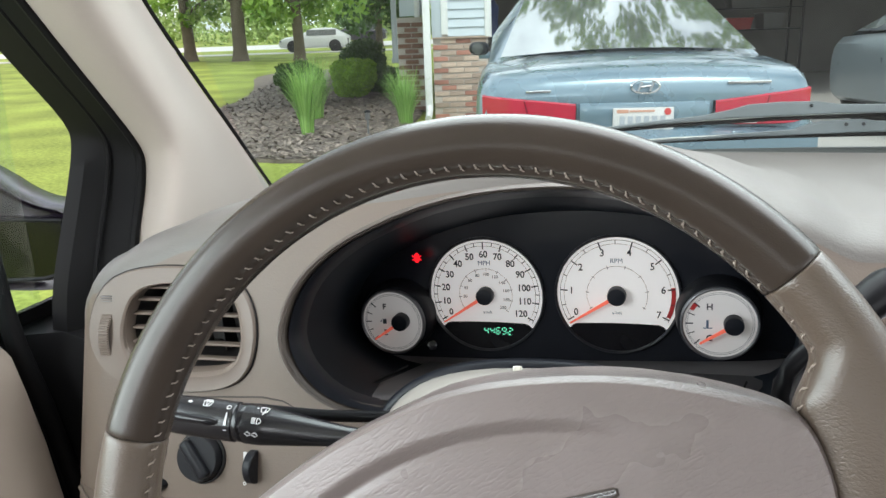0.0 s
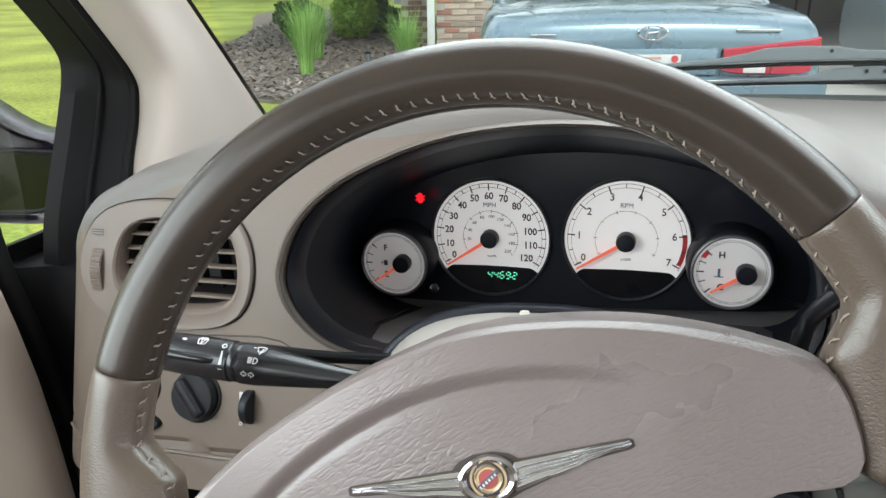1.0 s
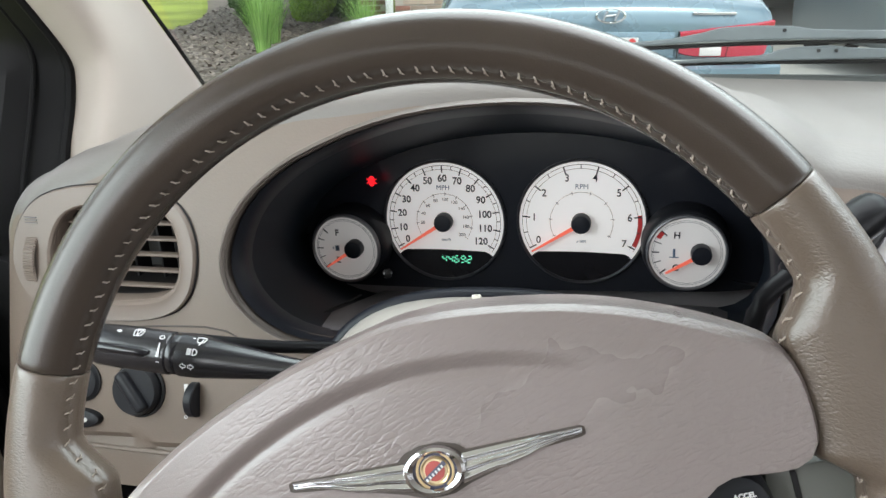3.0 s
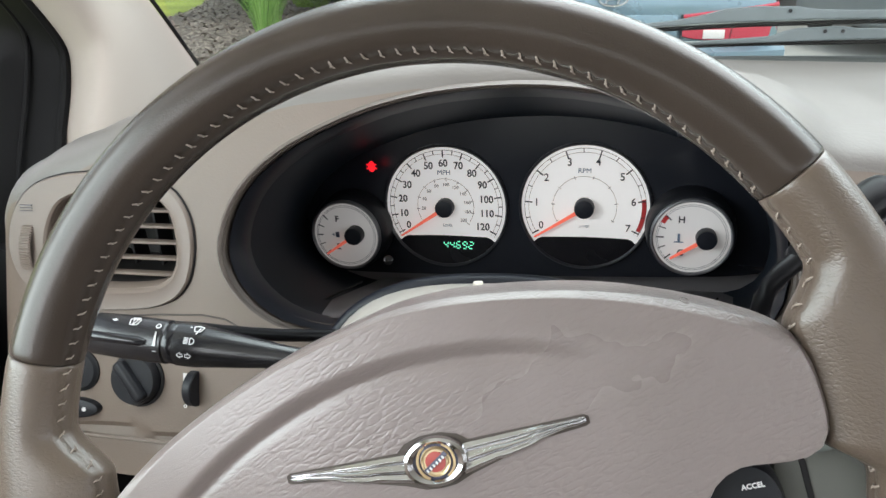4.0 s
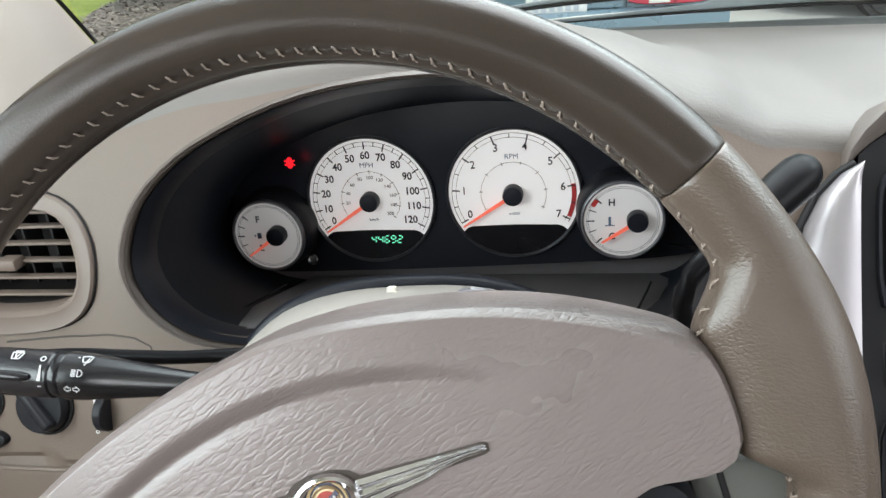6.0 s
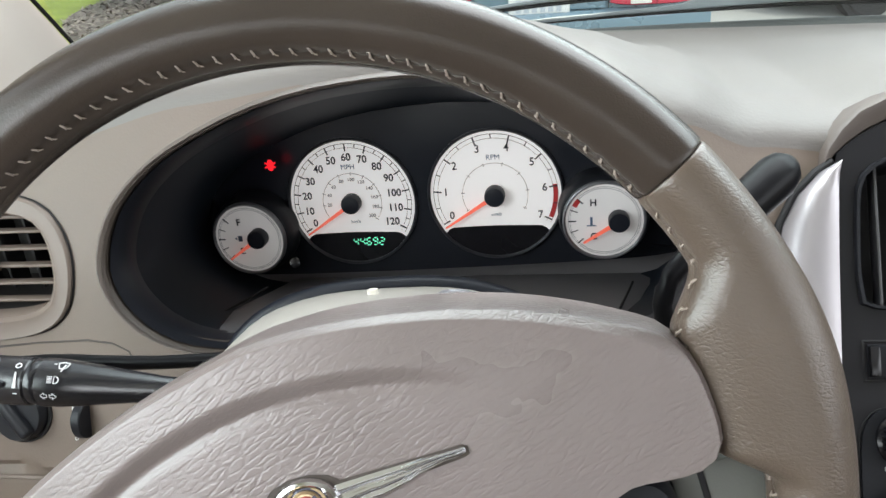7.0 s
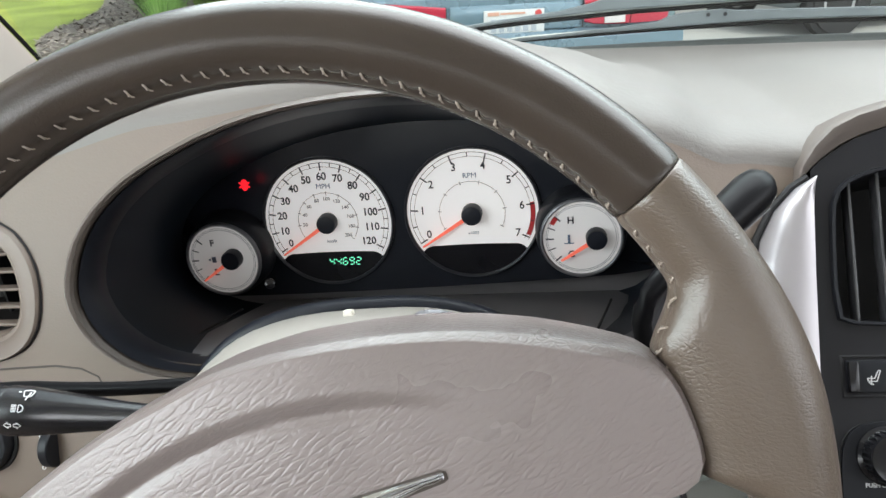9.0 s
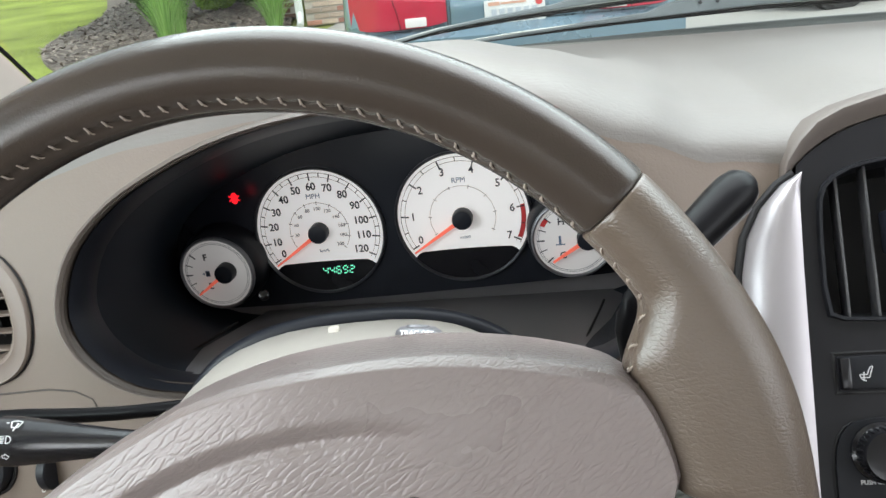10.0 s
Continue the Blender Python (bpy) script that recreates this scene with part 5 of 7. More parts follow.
for lp in (s_vent, s_vent2):
    vv = resample(lp, 48)
    cx, cy = sum(p[0] for p in vv) / 48, sum(p[1] for p in vv) / 48
    vt = part("vent_bezel", loft([[(cx + (x - cx) * k, cy + (y - cy) * k, h) for x, y in vv] for k, h in ((1.03, 0.0005), (1.015, 0.0028), (0.985, 0.0026), (0.975, -0.003), (0.96, -0.02))], True), "black", stack, "vent with upright louvres")
    part("vent_duct", loft([[(cx + (x - cx) * k, cy + (y - cy) * k, h) for x, y in vv] for k, h in ((0.97, -0.018), (0.92, -0.05), (0.3, -0.052))], True, False, True), "dark", vt)
    x0 = min(p[0] for p in vv)
    for i in range(7):
        x = x0 + 0.0125 + 0.0155 * i
        part("louvre", rbox(x - 0.0009, x + 0.0009, -0.004, 0.080, -0.014, -0.003, 0.0006), "louvre_highlight_grey", vt)
    sl = rbox(x0 + 0.0345, x0 + 0.0415, 0.030, 0.054, -0.010, 0.004, 0.002)
    part("vent_slider", sl, "black_soft", vt, "ribbed slider")
    for k in range(6):
        part("slider_rib", rbox(x0 + 0.0342, x0 + 0.0418, 0.032 + 0.0036 * k, 0.0338 + 0.0036 * k, 0.0036, 0.0052, 0.0004), "black_soft", vt)
# the lip's darker brown carries the shade of its underside
lip_line = [Vector((*st(*p), 0)) for p in [(0.1895, 1.0900), (0.1945, 1.0965), (0.203, 1.1035), (0.213, 1.1095), (0.225, 1.1145), (0.242, 1.1184), (0.26, 1.121), (0.295, 1.1225), (0.33, 1.123), (0.40, 1.121), (0.45, 1.110)]]
lip_rows = []
for i, p in enumerate(lip_line):
    d = (lip_line[min(i + 1, len(lip_line) - 1)] - lip_line[max(i - 1, 0)]).normalized()
    n = Vector((-d.y, d.x, 0))
    k = min(0.15 + 0.3 * i, 1)
    lip_rows.append([p + n * e * k + Vector((0, 0, h * (k if h > 0 else 1))) for e, h in ((0.017, -0.012), (0.0135, -0.001), (0.0115, 0.0045), (0.0100, 0.0060), (0.0085, 0.0055), (0.0045, 0.0020), (0.0005, -0.0010), (0.0, -0.004))])
part("stack_hood_lip", loft(lip_rows, False), "lip", stack, "rolled lip over the stack, underside shade in its brown")
trim_l = [st(*p) for p in [(0.1955, 1.0930), (0.186, 1.0885), (0.1745, 1.0780), (0.1655, 1.0630), (0.1610, 1.0450), (0.1590, 1.0200), (0.1585, 0.99), (0.160, 0.965), (0.164, 0.938), (0.170, 0.90), (0.178, 0.86)]]
trim_r = [st(*p) for p in [(0.1960, 1.0925), (0.1945, 1.0860), (0.1935, 1.0765), (0.1928, 1.0620), (0.1920, 1.0450), (0.1912, 1.0200), (0.1903, 0.99), (0.1895, 0.965), (0.1885, 0.938), (0.188, 0.90), (0.187, 0.86)]]
rows = []
for (ax, ay), (bx, by) in zip(trim_l, trim_r):
    rows.append([(ax + (bx - ax) * u, ay + (by - ay) * u, 0.0035 + 0.0075 * math.sin(math.pi * min(u * 0.62 + 0.12, 1)) - 0.022 * max(0.25 - u, 0) ** 1.0) for u in (0, 0.04, 0.1, 0.2, 0.35, 0.5, 0.65, 0.8, 0.92, 1.0)] + [(bx, by, -0.004)])
part("silver_trim", loft(rows, False), "silver", stack, "satin silver trim strip")
part("trim_gap", tube([(x - 0.0022, y + (0.001 if i == 0 else 0), 0.0005) for i, (x, y) in enumerate(trim_l)], 0.0022, 8), "dark", stack)
hx0, hy0 = st(0.2060, 0.9875)
hx1, hy1 = st(0.252, 1.0035)
sb = part("seat_heater_button", rbox(hx0, hx1, hy0, hy1, -0.004, 0.0015, 0.0012), "black", stack, "black seat heater rocker with a white symbol")
part("button_frame", loft([[(hx0 - e, hy0 - e, h), (hx1 + e, hy0 - e, h), (hx1 + e, hy1 + e, h), (hx0 - e, hy1 + e, h)] for e, h in ((0.0008, 0.0003), (0.0016, 0.0008), (0.0026, 0.0003))], True), "dark", sb)
part("rocker_end", rbox(hx0 + 0.0006, hx0 + 0.0062, hy0 + 0.0006, hy1 - 0.0006, 0.0, 0.0042, 0.0014), "black_gloss", sb)
seat_icon = bmesh.new()
ic = (hx0 + 0.0145, (hy0 + hy1) / 2)
for p, q in (((-0.0045, -0.0036), (0.0012, -0.0036)), ((0.0012, -0.0036), (0.0040, 0.0046)), ((-0.0045, -0.0036), (-0.0052, -0.0012)), ((-0.0052, -0.0012), (-0.0002, -0.0014)), ((-0.0002, -0.0014), (0.0022, 0.0042)), ((0.0022, 0.0042), (0.0040, 0.0046)), ((-0.0022, 0.0006), (-0.0028, -0.0062)), ((-0.0044, -0.0044), (-0.001, -0.006))):
    me = bpy.data.meshes.new("t")
    b = flat_poly(stroke(p, q, 0.00035), 0.0016, 0.0003)
    b.to_mesh(me)
    b.free()
    seat_icon.from_mesh(me)
part("symbol", seat_icon, "white_print", sb, "", False, pose(*ic, 0) @ Matrix.Diagonal((0.76, 0.72, 1, 1)))
ra = smooth_loop([st(*p) for p in [(0.1995, 0.9300), (0.2000, 0.9580), (0.2045, 0.9690), (0.2140, 0.9740), (0.24, 0.9750), (0.45, 0.9750), (0.455, 0.83), (0.20, 0.83)]], 1)
rad = part("radio_panel", plate(ra, [], 0.006), "black", stack, "black radio panel with round knobs", m=pose(0, 0, 0.0022))
part("radio_gap", loft([[(x + (x - 0.33) * e, y + (y + 0.07) * e, h) for x, y in ra] for e, h in ((0.0, 0.0006), (0.006, 0.0010), (0.014, 0.0004))], True), "dark", stack)
for kz in (0.9585, 0.9225):
    kx, ky = st(0.2235, kz)
    kn = part("radio_knob", lathe([(0.0165, -0.002), (0.0160, 0.002), (0.0140, 0.003), (0.0138, 0.012), (0.0128, 0.0148), (0.0100, 0.0152), (0.0002, 0.0145)], 40), "black_gloss", rad, m=pose(kx, ky, 0))
    for j in range(30):
        q = 2 * math.pi * j / 30
        part("knob_rib", rbox(0.0136, 0.0145, -0.0005, 0.0005, 0.004, 0.0125, 0.0002, 1), "black", kn, m=Matrix.Rotation(q, 4, "Z"))
tx, ty = st(0.2235, 0.9435)
text("radio_lettering", "PUSH ON / VOL", 0.0031, "white_print", rad, pose(tx - 0.0015, ty + 0.0015, 0.0002), 0.0001)

# ---- the van: shell ----
def poly3(xs, yz):
    return [(x, y, z) for x, (y, z) in zip(xs, yz)]


P_L = poly3((-0.415, -0.445, -0.445, -0.445, -0.445, -0.445, -0.445), [(0.36, 1.56), (0.59, 1.315), (0.69, 1.197), (0.702, 1.174), (0.693, 1.143), (0.674, 1.109), (0.655, 1.04)])
P_K = poly3((-0.375, -0.410, -0.410, -0.410, -0.410, -0.410, -0.410), [(0.38, 1.585), (0.639, 1.313), (0.691, 1.226), (0.711, 1.187), (0.697, 1.147), (0.686, 1.119), (0.66, 1.04)])
P_R = poly3((-0.43, -0.475, -0.475, -0.475, -0.475, -0.475, -0.475), [(0.49, 1.63), (0.771, 1.322), (0.859, 1.223), (0.898, 1.181), (0.936, 1.138), (0.976, 1.093), (1.02, 1.04)])


def mix3(a, b, t):
    return tuple(p + (q - p) * t for p, q in zip(a, b))


def densify(line, n=5):
    out = []
    for a, b in zip(line, line[1:]):
        out += [mix3(a, b, i / n) for i in range(n)]
    out.append(line[-1])
    for _ in range(3):
        out = [out[0]] + [tuple((p + 2 * q + r) / 4 for p, q, r in zip(out[i - 1], out[i], out[i + 1])) for i in range(1, len(out) - 1)] + [out[-1]]
    return out


P_K = [(0.036 + (x - 0.036) * 0.91, 0.07 + (y - 0.07) * 0.91, 1.262 + (z - 1.262) * 0.91) for x, y, z in P_K]
pl, pk, pr = densify(P_L), densify(P_K), densify(P_R)
rows = []
for a, b, c in zip(pl, pk, pr):
    a2 = (a[0] - 0.012, a[1] + 0.03, a[2])
    c2 = (c[0] - 0.03, c[1] + 0.004, c[2] + 0.004)
    rows.append([a2, (a[0] - 0.004, a[1], a[2]), mix3(a, b, 0.04), *[mix3(mix3(mix3(a, b, 0.10), b, q), mix3(b, mix3(b, c, 0.45), q), q) for q in (i / 12 for i in range(13))], mix3(b, c, 0.7), mix3(b, c, 0.96), (c[0] - 0.003, c[1] + 0.001, c[2] + 0.001), c2])
pillar = tagged(part("trim_pillar", loft(rows, False), "pillar", m=VAN), "pale plastic windshield pillar trim", "pillar trim", kind="structure")

tagged(part("trim_pillar_seal", tube([(c[0] - 0.002, c[1] + 0.004, c[2] + 0.002) for c in pr], 0.0022, 8), "rubber", m=VAN), "black rubber seal between pillar trim and glass", "seal", kind="structure")
P_S = densify(poly3((-0.46, -0.50, -0.50, -0.50, -0.50, -0.50, -0.50), [(0.385, 1.535), (0.614, 1.293), (0.690, 1.207), (0.684, 1.180), (0.662, 1.134), (0.626, 1.064), (0.612, 1.00)]))
sail = []
for a, s in zip(pl, P_S):
    sail.append([(a[0] - 0.006, a[1] + 0.003, a[2]), mix3(a, s, 0.16), mix3(a, s, 0.22), mix3((a[0] - 0.02, a[1], a[2]), s, 0.45), mix3((a[0] - 0.02, a[1], a[2]), s, 0.7), s, (s[0] - 0.02, s[1] + 0.004, s[2])])
door = thing("front_door", "closed driver's door with black window frame and taupe panel", "car door")
part("window_frame", loft(sail, False), "rubber", door, "black rubber-lined window frame")
for k, r in ((0.10, 0.0045), (0.62, 0.0022)):
    part("window_seal", tube([mix3(a, s, k) for a, s in zip(pl, P_S)], r, 8), "rubber", door)
part("quarter_bar", tube([(-0.497, 0.712, 1.198), (-0.497, 0.704, 1.16), (-0.497, 0.692, 1.11), (-0.497, 0.676, 1.04)], 0.0032, 8), "black_soft", door, "grey edge of the quarter window bar")
# door panel, sill and dark gap beside the dash
dp = []
for z, x, y1 in ((1.082, -0.545, 0.545), (1.074, -0.530, 0.548), (1.044, -0.508, 0.556), (1.031, -0.495, 0.5557), (1.000, -0.487, 0.5551), (0.955, -0.475, 0.5521), (0.909, -0.455, 0.5391), (0.876, -0.440, 0.5274), (0.80, -0.43, 0.52), (0.55, -0.44, 0.52)):
    dp.append([(x, -0.75, z), (x, 0.2, z), (x, 0.50, z), (x, y1 - 0.012, z), (x - 0.004, y1 - 0.003, z), (x - 0.012, y1, z), (x - 0.06, y1, z)])
part("door_panel", loft(dp, False), "door_trim", door, "taupe door panel")
part("window_sill_seal", tube([(-0.53, -0.75, 1.085), (-0.53, 0.2, 1.085), (-0.53, 0.46, 1.085)], 0.006, 10), "rubber", door, "black sill seal")
part("glass_run", tube([(-0.515, 0.566, 1.22), (-0.512, 0.566, 1.12), (-0.511, 0.567, 1.07), (-0.510, 0.571, 1.03), (-0.507, 0.582, 0.97), (-0.503, 0.590, 0.90), (-0.50, 0.60, 0.80)], 0.0085, 12), "rubber", door, "black rubber door seal")
part("door_edge", loft([[(-0.47, 0.605, z), (-0.505, 0.598 - dy, z), (-0.56, 0.60, z), (-0.56, 0.66, z), (-0.46, 0.70, z)] for z, dy in ((1.028, -0.02), (1.0, 0.0), (0.9, 0.0), (0.6, 0.0))], True, True, True), "rubber", door, "black door edge")
part("door_skin", loft([[(-0.60 + dx, y, z) for y in (-2.3, -1.0, 0.2, 0.75, 0.98)] for dx, z in ((0.05, 1.045), (0.015, 1.035), (0.0, 1.0), (-0.03, 0.75), (-0.01, 0.45), (0.03, 0.35))], False), "van_paint", door, "dark plum outer door skin")
mirror = thing("side_mirror", "dark plum glossy side mirror outside the door", "side mirror", pose(-0.66, 0.82, 0, 0, 0, 28) @ pose(0.66, -0.82, 0))
mp = smooth_loop([(-0.652, 1.096), (-0.700, 1.112), (-0.745, 1.155), (-0.80, 1.185), (-0.92, 1.175), (-0.945, 1.10), (-0.94, 1.03), (-0.785, 1.016), (-0.690, 1.000), (-0.655, 1.008), (-0.645, 1.05)], 2)
mc = (sum(p[0] for p in mp) / len(mp), sum(p[1] for p in mp) / len(mp))
part("mirror_housing", loft([[(mc[0] + (x - mc[0]) * k, y, mc[1] + (z - mc[1]) * k) for x, z in mp] for k, y in ((0.86, 0.822), (0.97, 0.815), (1.0, 0.822), (1.0, 0.85), (0.95, 0.90), (0.78, 0.94), (0.4, 0.96))], True, True, True), "van_paint", mirror)
mg = [(-0.668, 1.088), (-0.668, 1.026), (-0.70, 1.020), (-0.90, 1.035), (-0.92, 1.09), (-0.88, 1.15), (-0.80, 1.155), (-0.755, 1.10)]
part("mirror_glass", flat_poly(mg, 0, 0.002), "mirror", mirror, "mirror glass", False, pose(0, 0.8165, 0, 90, 0, 0))
part("mirror_rim", tube([(x, 0.8150, z) for x, z in mg + mg[:1]], 0.0028, 8), "black", mirror)
part("mirror_foot", rbox(-0.66, -0.55, 0.80, 0.87, 1.01, 1.08, 0.012), "black", mirror)
ws = []
for i in range(25):
    x = -0.47 + 1.62 * i / 24
    k = ((x - 0.34) / 0.81) ** 2
    yb, zb2 = 1.10 - 0.135 * k, 1.096 + lean(x)
    yt, zt = 0.44 - 0.05 * k, 1.67
    ws.append([(x + (0.33 - x) * 0.10 * s, yb + (yt - yb) * s + 0.03 * math.sin(math.pi * s), zb2 + (zt - zb2) * s + 0.03 * math.sin(math.pi * s)) for s in (j / 12 for j in range(13))])
wsh = part("windshield", loft(ws, False), "glass", m=VAN)
wsh.visible_shadow = False
face_toward(wsh, (0.3, -0.5, 1.1))
tagged(wsh, "clear raked windshield glass", "windshield", kind="structure")
side = part("window_driver", loft([[(-0.505, y, 1.035), (-0.50, y, 1.20), (-0.47, y, 1.50)] for y in (-0.75, 0.60)], False), "glass", m=VAN)
side.visible_shadow = False
face_toward(side, (0.3, -0.5, 1.1))
tagged(side, "clear driver's window glass", "window", kind="structure")


def shell(name, bm, mat, label, cat):
    return tagged(part(name, bm, mat, m=VAN), label, cat, kind="structure")


shell("ceiling", rbox(-0.55, 1.20, -2.30, 0.46, 1.665, 1.72, 0.02), "headliner", "grey cloth headliner of the van", "ceiling")
# unseen floor, coloured taupe to bounce light as seats would
shell("floor", rbox(-0.55, 1.20, -2.30, 1.10, 0.30, 0.36, 0.01), "bounce_floor", "unseen van floor, taupe to bounce light", "floor")
shell("wall_rear", rbox(-0.55, 1.20, -2.36, -2.30, 0.34, 1.08, 0.01), "beige", "taupe tailgate panel below the rear window", "wall")
shell("wall_right", rbox(1.16, 1.22, -2.30, 0.62, 0.34, 1.06, 0.01), "beige", "taupe passenger side door panel", "wall")
shell("wall_left", rbox(-0.58, -0.52, -2.30, -0.76, 0.34, 1.06, 0.01), "beige", "taupe sliding door panel", "wall")
for y in (-0.80, -1.60, -2.30):
    for x in (-0.53, 1.18):
        shell("pillar_side", rbox(x - 0.03, x + 0.03, y - 0.06, y + 0.06, 1.0, 1.70, 0.015), "beige", "taupe body pillar between windows", "pillar")
shell("trim_pillar_right", loft([[(x - 0.05, y, z), (x + 0.05, y - 0.02, z), (x + 0.05, y + 0.06, z), (x - 0.03, y + 0.06, z)] for x, y, z in ((1.14, 0.93, 1.04), (1.12, 0.70, 1.32), (1.06, 0.42, 1.66))], True, True, True), "pillar", "pale plastic passenger windshield pillar trim", "pillar trim")
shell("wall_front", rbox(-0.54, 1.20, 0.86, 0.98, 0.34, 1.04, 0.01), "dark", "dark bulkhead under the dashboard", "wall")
cowl = thing("cowl_panel", "black plastic cowl at the foot of the windshield", "cowl")
cb = []
for i in range(25):
    x = -0.55 + 1.75 * i / 24
    k = ((x - 0.34) / 0.81) ** 2
    dz = lean(x)
    y0 = 1.105 - 0.135 * k
    top = 1.1035 + 0.007 * step01(-0.2, 0.5, x)
    cb.append([(x, y0 - 0.012, 1.085 + dz), (x, y0 + 0.003, top - 0.005 + dz), (x, y0 + 0.012, top + dz), (x, y0 + 0.024, top - 0.0005 + dz), (x, y0 + 0.07, 1.080 + dz), (x, y0 + 0.16, 1.03 + dz), (x, y0 + 0.24, 0.985 + dz)])
part("cowl_strip", loft(cb, False), "cowl_grey", cowl)
bon = []
for i in range(17):
    x = -0.60 + 1.86 * i / 16
    k = ((x - 0.34) / 0.93) ** 2
    bon.append([(x, 1.30 - 0.10 * k, 0.985 - 0.044 * x), (x, 1.55 - 0.10 * k, 0.95 - 0.05 * k - 0.04 * x), (x, 1.85 - 0.15 * k, 0.89 - 0.06 * k - 0.04 * x), (x, 2.05 - 0.2 * k, 0.80 - 0.06 * k - 0.04 * x), (x, 2.10 - 0.2 * k, 0.45)])
hood = thing("van_hood", "dark plum glossy van bonnet below the windshield", "car hood")
part("hood_panel", loft(bon, False), "van_paint", hood)


M["wiper_grey"] = material("grey_painted_metal", (0.17, 0.185, 0.195), 0.42, metal=0.25, vary=0.12, scale=20)


def wiper(arm, rubber, bolts, y, label):
    """A wiper at rest: a flat pressed arm with a hump, seen from the seat, and its rubber below."""
    w = thing("wiper", label, "wiper", group="windshield wipers")
    bm = flat_poly(arm, 0, 0.012)
    bmesh.ops.bevel(bm, geom=[e for e in bm.edges if len(e.link_faces) == 2 and e.calc_face_angle(0) > 0.8], offset=0.0014, segments=2, affect="EDGES")
    part("arm", bm, "wiper_grey", w, "grey pressed metal arm", True, pose(0, y, 0, 90, 0, 0))
    part("blade_rubber", tube([(x, y - 0.004, z) for x, z in rubber], [0.0010] + [0.0026] * (len(rubber) - 1), 8), "rubber", w, "black rubber blade")
    part("blade_spine", tube([(x, y - 0.009, z + 0.0042) for x, z in rubber], [0.0007] + [0.0014] * (len(rubber) - 1), 6), "chrome_dull", w, "pale metal spine")
    for x, z in bolts:
        part("arm_hole", lathe([(0.0022, 0), (0.0022, 0.0012), (0.0002, 0.0014)], 12), "dark", w, m=pose(x, y - 0.0125, z, 90, 0, 0))
    return w


M["chrome_dull"] = material("dull_metal", (0.42, 0.42, 0.40), 0.4, metal=0.7, vary=0.1)
wiper([(-0.13, 1.1215), (-0.07, 1.1325), (0.0, 1.1385), (0.065, 1.1430), (0.100, 1.1490), (0.122, 1.1545), (0.160, 1.1560), (0.200, 1.1545), (0.225, 1.1500), (0.260, 1.1480), (0.36, 1.145), (0.50, 1.137), (0.50, 1.129), (0.36, 1.136), (0.22, 1.1400), (0.10, 1.1395), (0.0, 1.1350), (-0.07, 1.1300), (-0.13, 1.1205)],
      [(-0.15, 1.1165), (-0.07, 1.1280), (0.02, 1.1325), (0.15, 1.1355), (0.28, 1.1350), (0.42, 1.130), (0.52, 1.124)], [(0.192, 1.1505)], 1.128, "driver's wiper with grey pressed arm at rest")
wiper([(-0.04, 1.1105), (0.05, 1.1160), (0.13, 1.1185), (0.175, 1.1205), (0.190, 1.1260), (0.205, 1.1290), (0.250, 1.1300), (0.268, 1.1270), (0.33, 1.1240), (0.50, 1.115), (0.80, 1.095), (0.80, 1.088), (0.50, 1.106), (0.30, 1.1150), (0.10, 1.1140), (-0.04, 1.1095)],
      [(-0.06, 1.1080), (0.03, 1.1115), (0.15, 1.1125), (0.30, 1.1110), (0.50, 1.102), (0.75, 1.088)], [(0.233, 1.1255), (0.252, 1.1250)], 1.136, "passenger's wiper with grey pressed arm along the cowl")


# ---- outside ----
def leaves(name, mat, parent, spots, size, flat=0.0, m=None):
    """Many small leaf quads: spots are (centre, spread, count)."""
    rng = np.random.default_rng(len(spots) * 7 + int(size * 1000))
    vv, ff = [], []
    for (cx, cy, cz), (sx, sy, sz), n in spots:
        d = rng.normal(size=(n, 3))
        d /= np.linalg.norm(d, axis=1)[:, None]
        rad = rng.uniform(0.25, 1.0, n) ** 0.5
        c = np.array([cx, cy, cz]) + d * rad[:, None] * np.array([sx, sy, sz])
        u = rng.normal(size=(n, 3))
        u /= np.linalg.norm(u, axis=1)[:, None]
        w = np.cross(u, rng.normal(size=(n, 3)))
        w /= np.linalg.norm(w, axis=1)[:, None]
        s = size * rng.uniform(0.6, 1.3, n)[:, None]
        q = np.stack([c - u * s, c + w * s * 0.55, c + u * s, c - w * s * 0.55], 1).reshape(-1, 3)
        b = len(vv)
        vv += [tuple(p) for p in q]
        ff += [(b + 4 * i, b + 4 * i + 1, b + 4 * i + 2, b + 4 * i + 3) for i in range(n)]
    me = bpy.data.meshes.new(name)
    me.from_pydata(vv, [], ff)
    return place(name, me, mat, parent, "", False, m)


def leaf_material(name, low, high):
    m = island_hue(material(name, low, 0.55, spec=0.3), low, high)
    b = m.node_tree.nodes["Principled BSDF"]
    b.inputs["Subsurface Weight"].default_value = 0.0
    b.inputs["Transmission Weight"].default_value = 0.0
    return m


M["leaf_tree"] = leaf_material("tree_leaves", (0.10, 0.20, 0.03), (0.26, 0.40, 0.07))
# distant foliage: air haze is painted into these paler greens
M["leaf_hazed"] = leaf_material("haze_pale_leaves", (0.20, 0.30, 0.08), (0.42, 0.52, 0.20))
M["leaf_box"] = leaf_material("boxwood_leaves", (0.14, 0.27, 0.03), (0.28, 0.46, 0.06))
M["leaf_dark"] = leaf_material("dark_shrub_leaves", (0.03, 0.07, 0.02), (0.08, 0.15, 0.04))
M["blade"] = leaf_material("ornamental_grass_blades", (0.14, 0.31, 0.06), (0.33, 0.52, 0.15))
M["bark"] = material("grey_brown_bark", (0.12, 0.095, 0.07), 0.9, bump=0.8, grain=40, vary=0.25, scale=3)
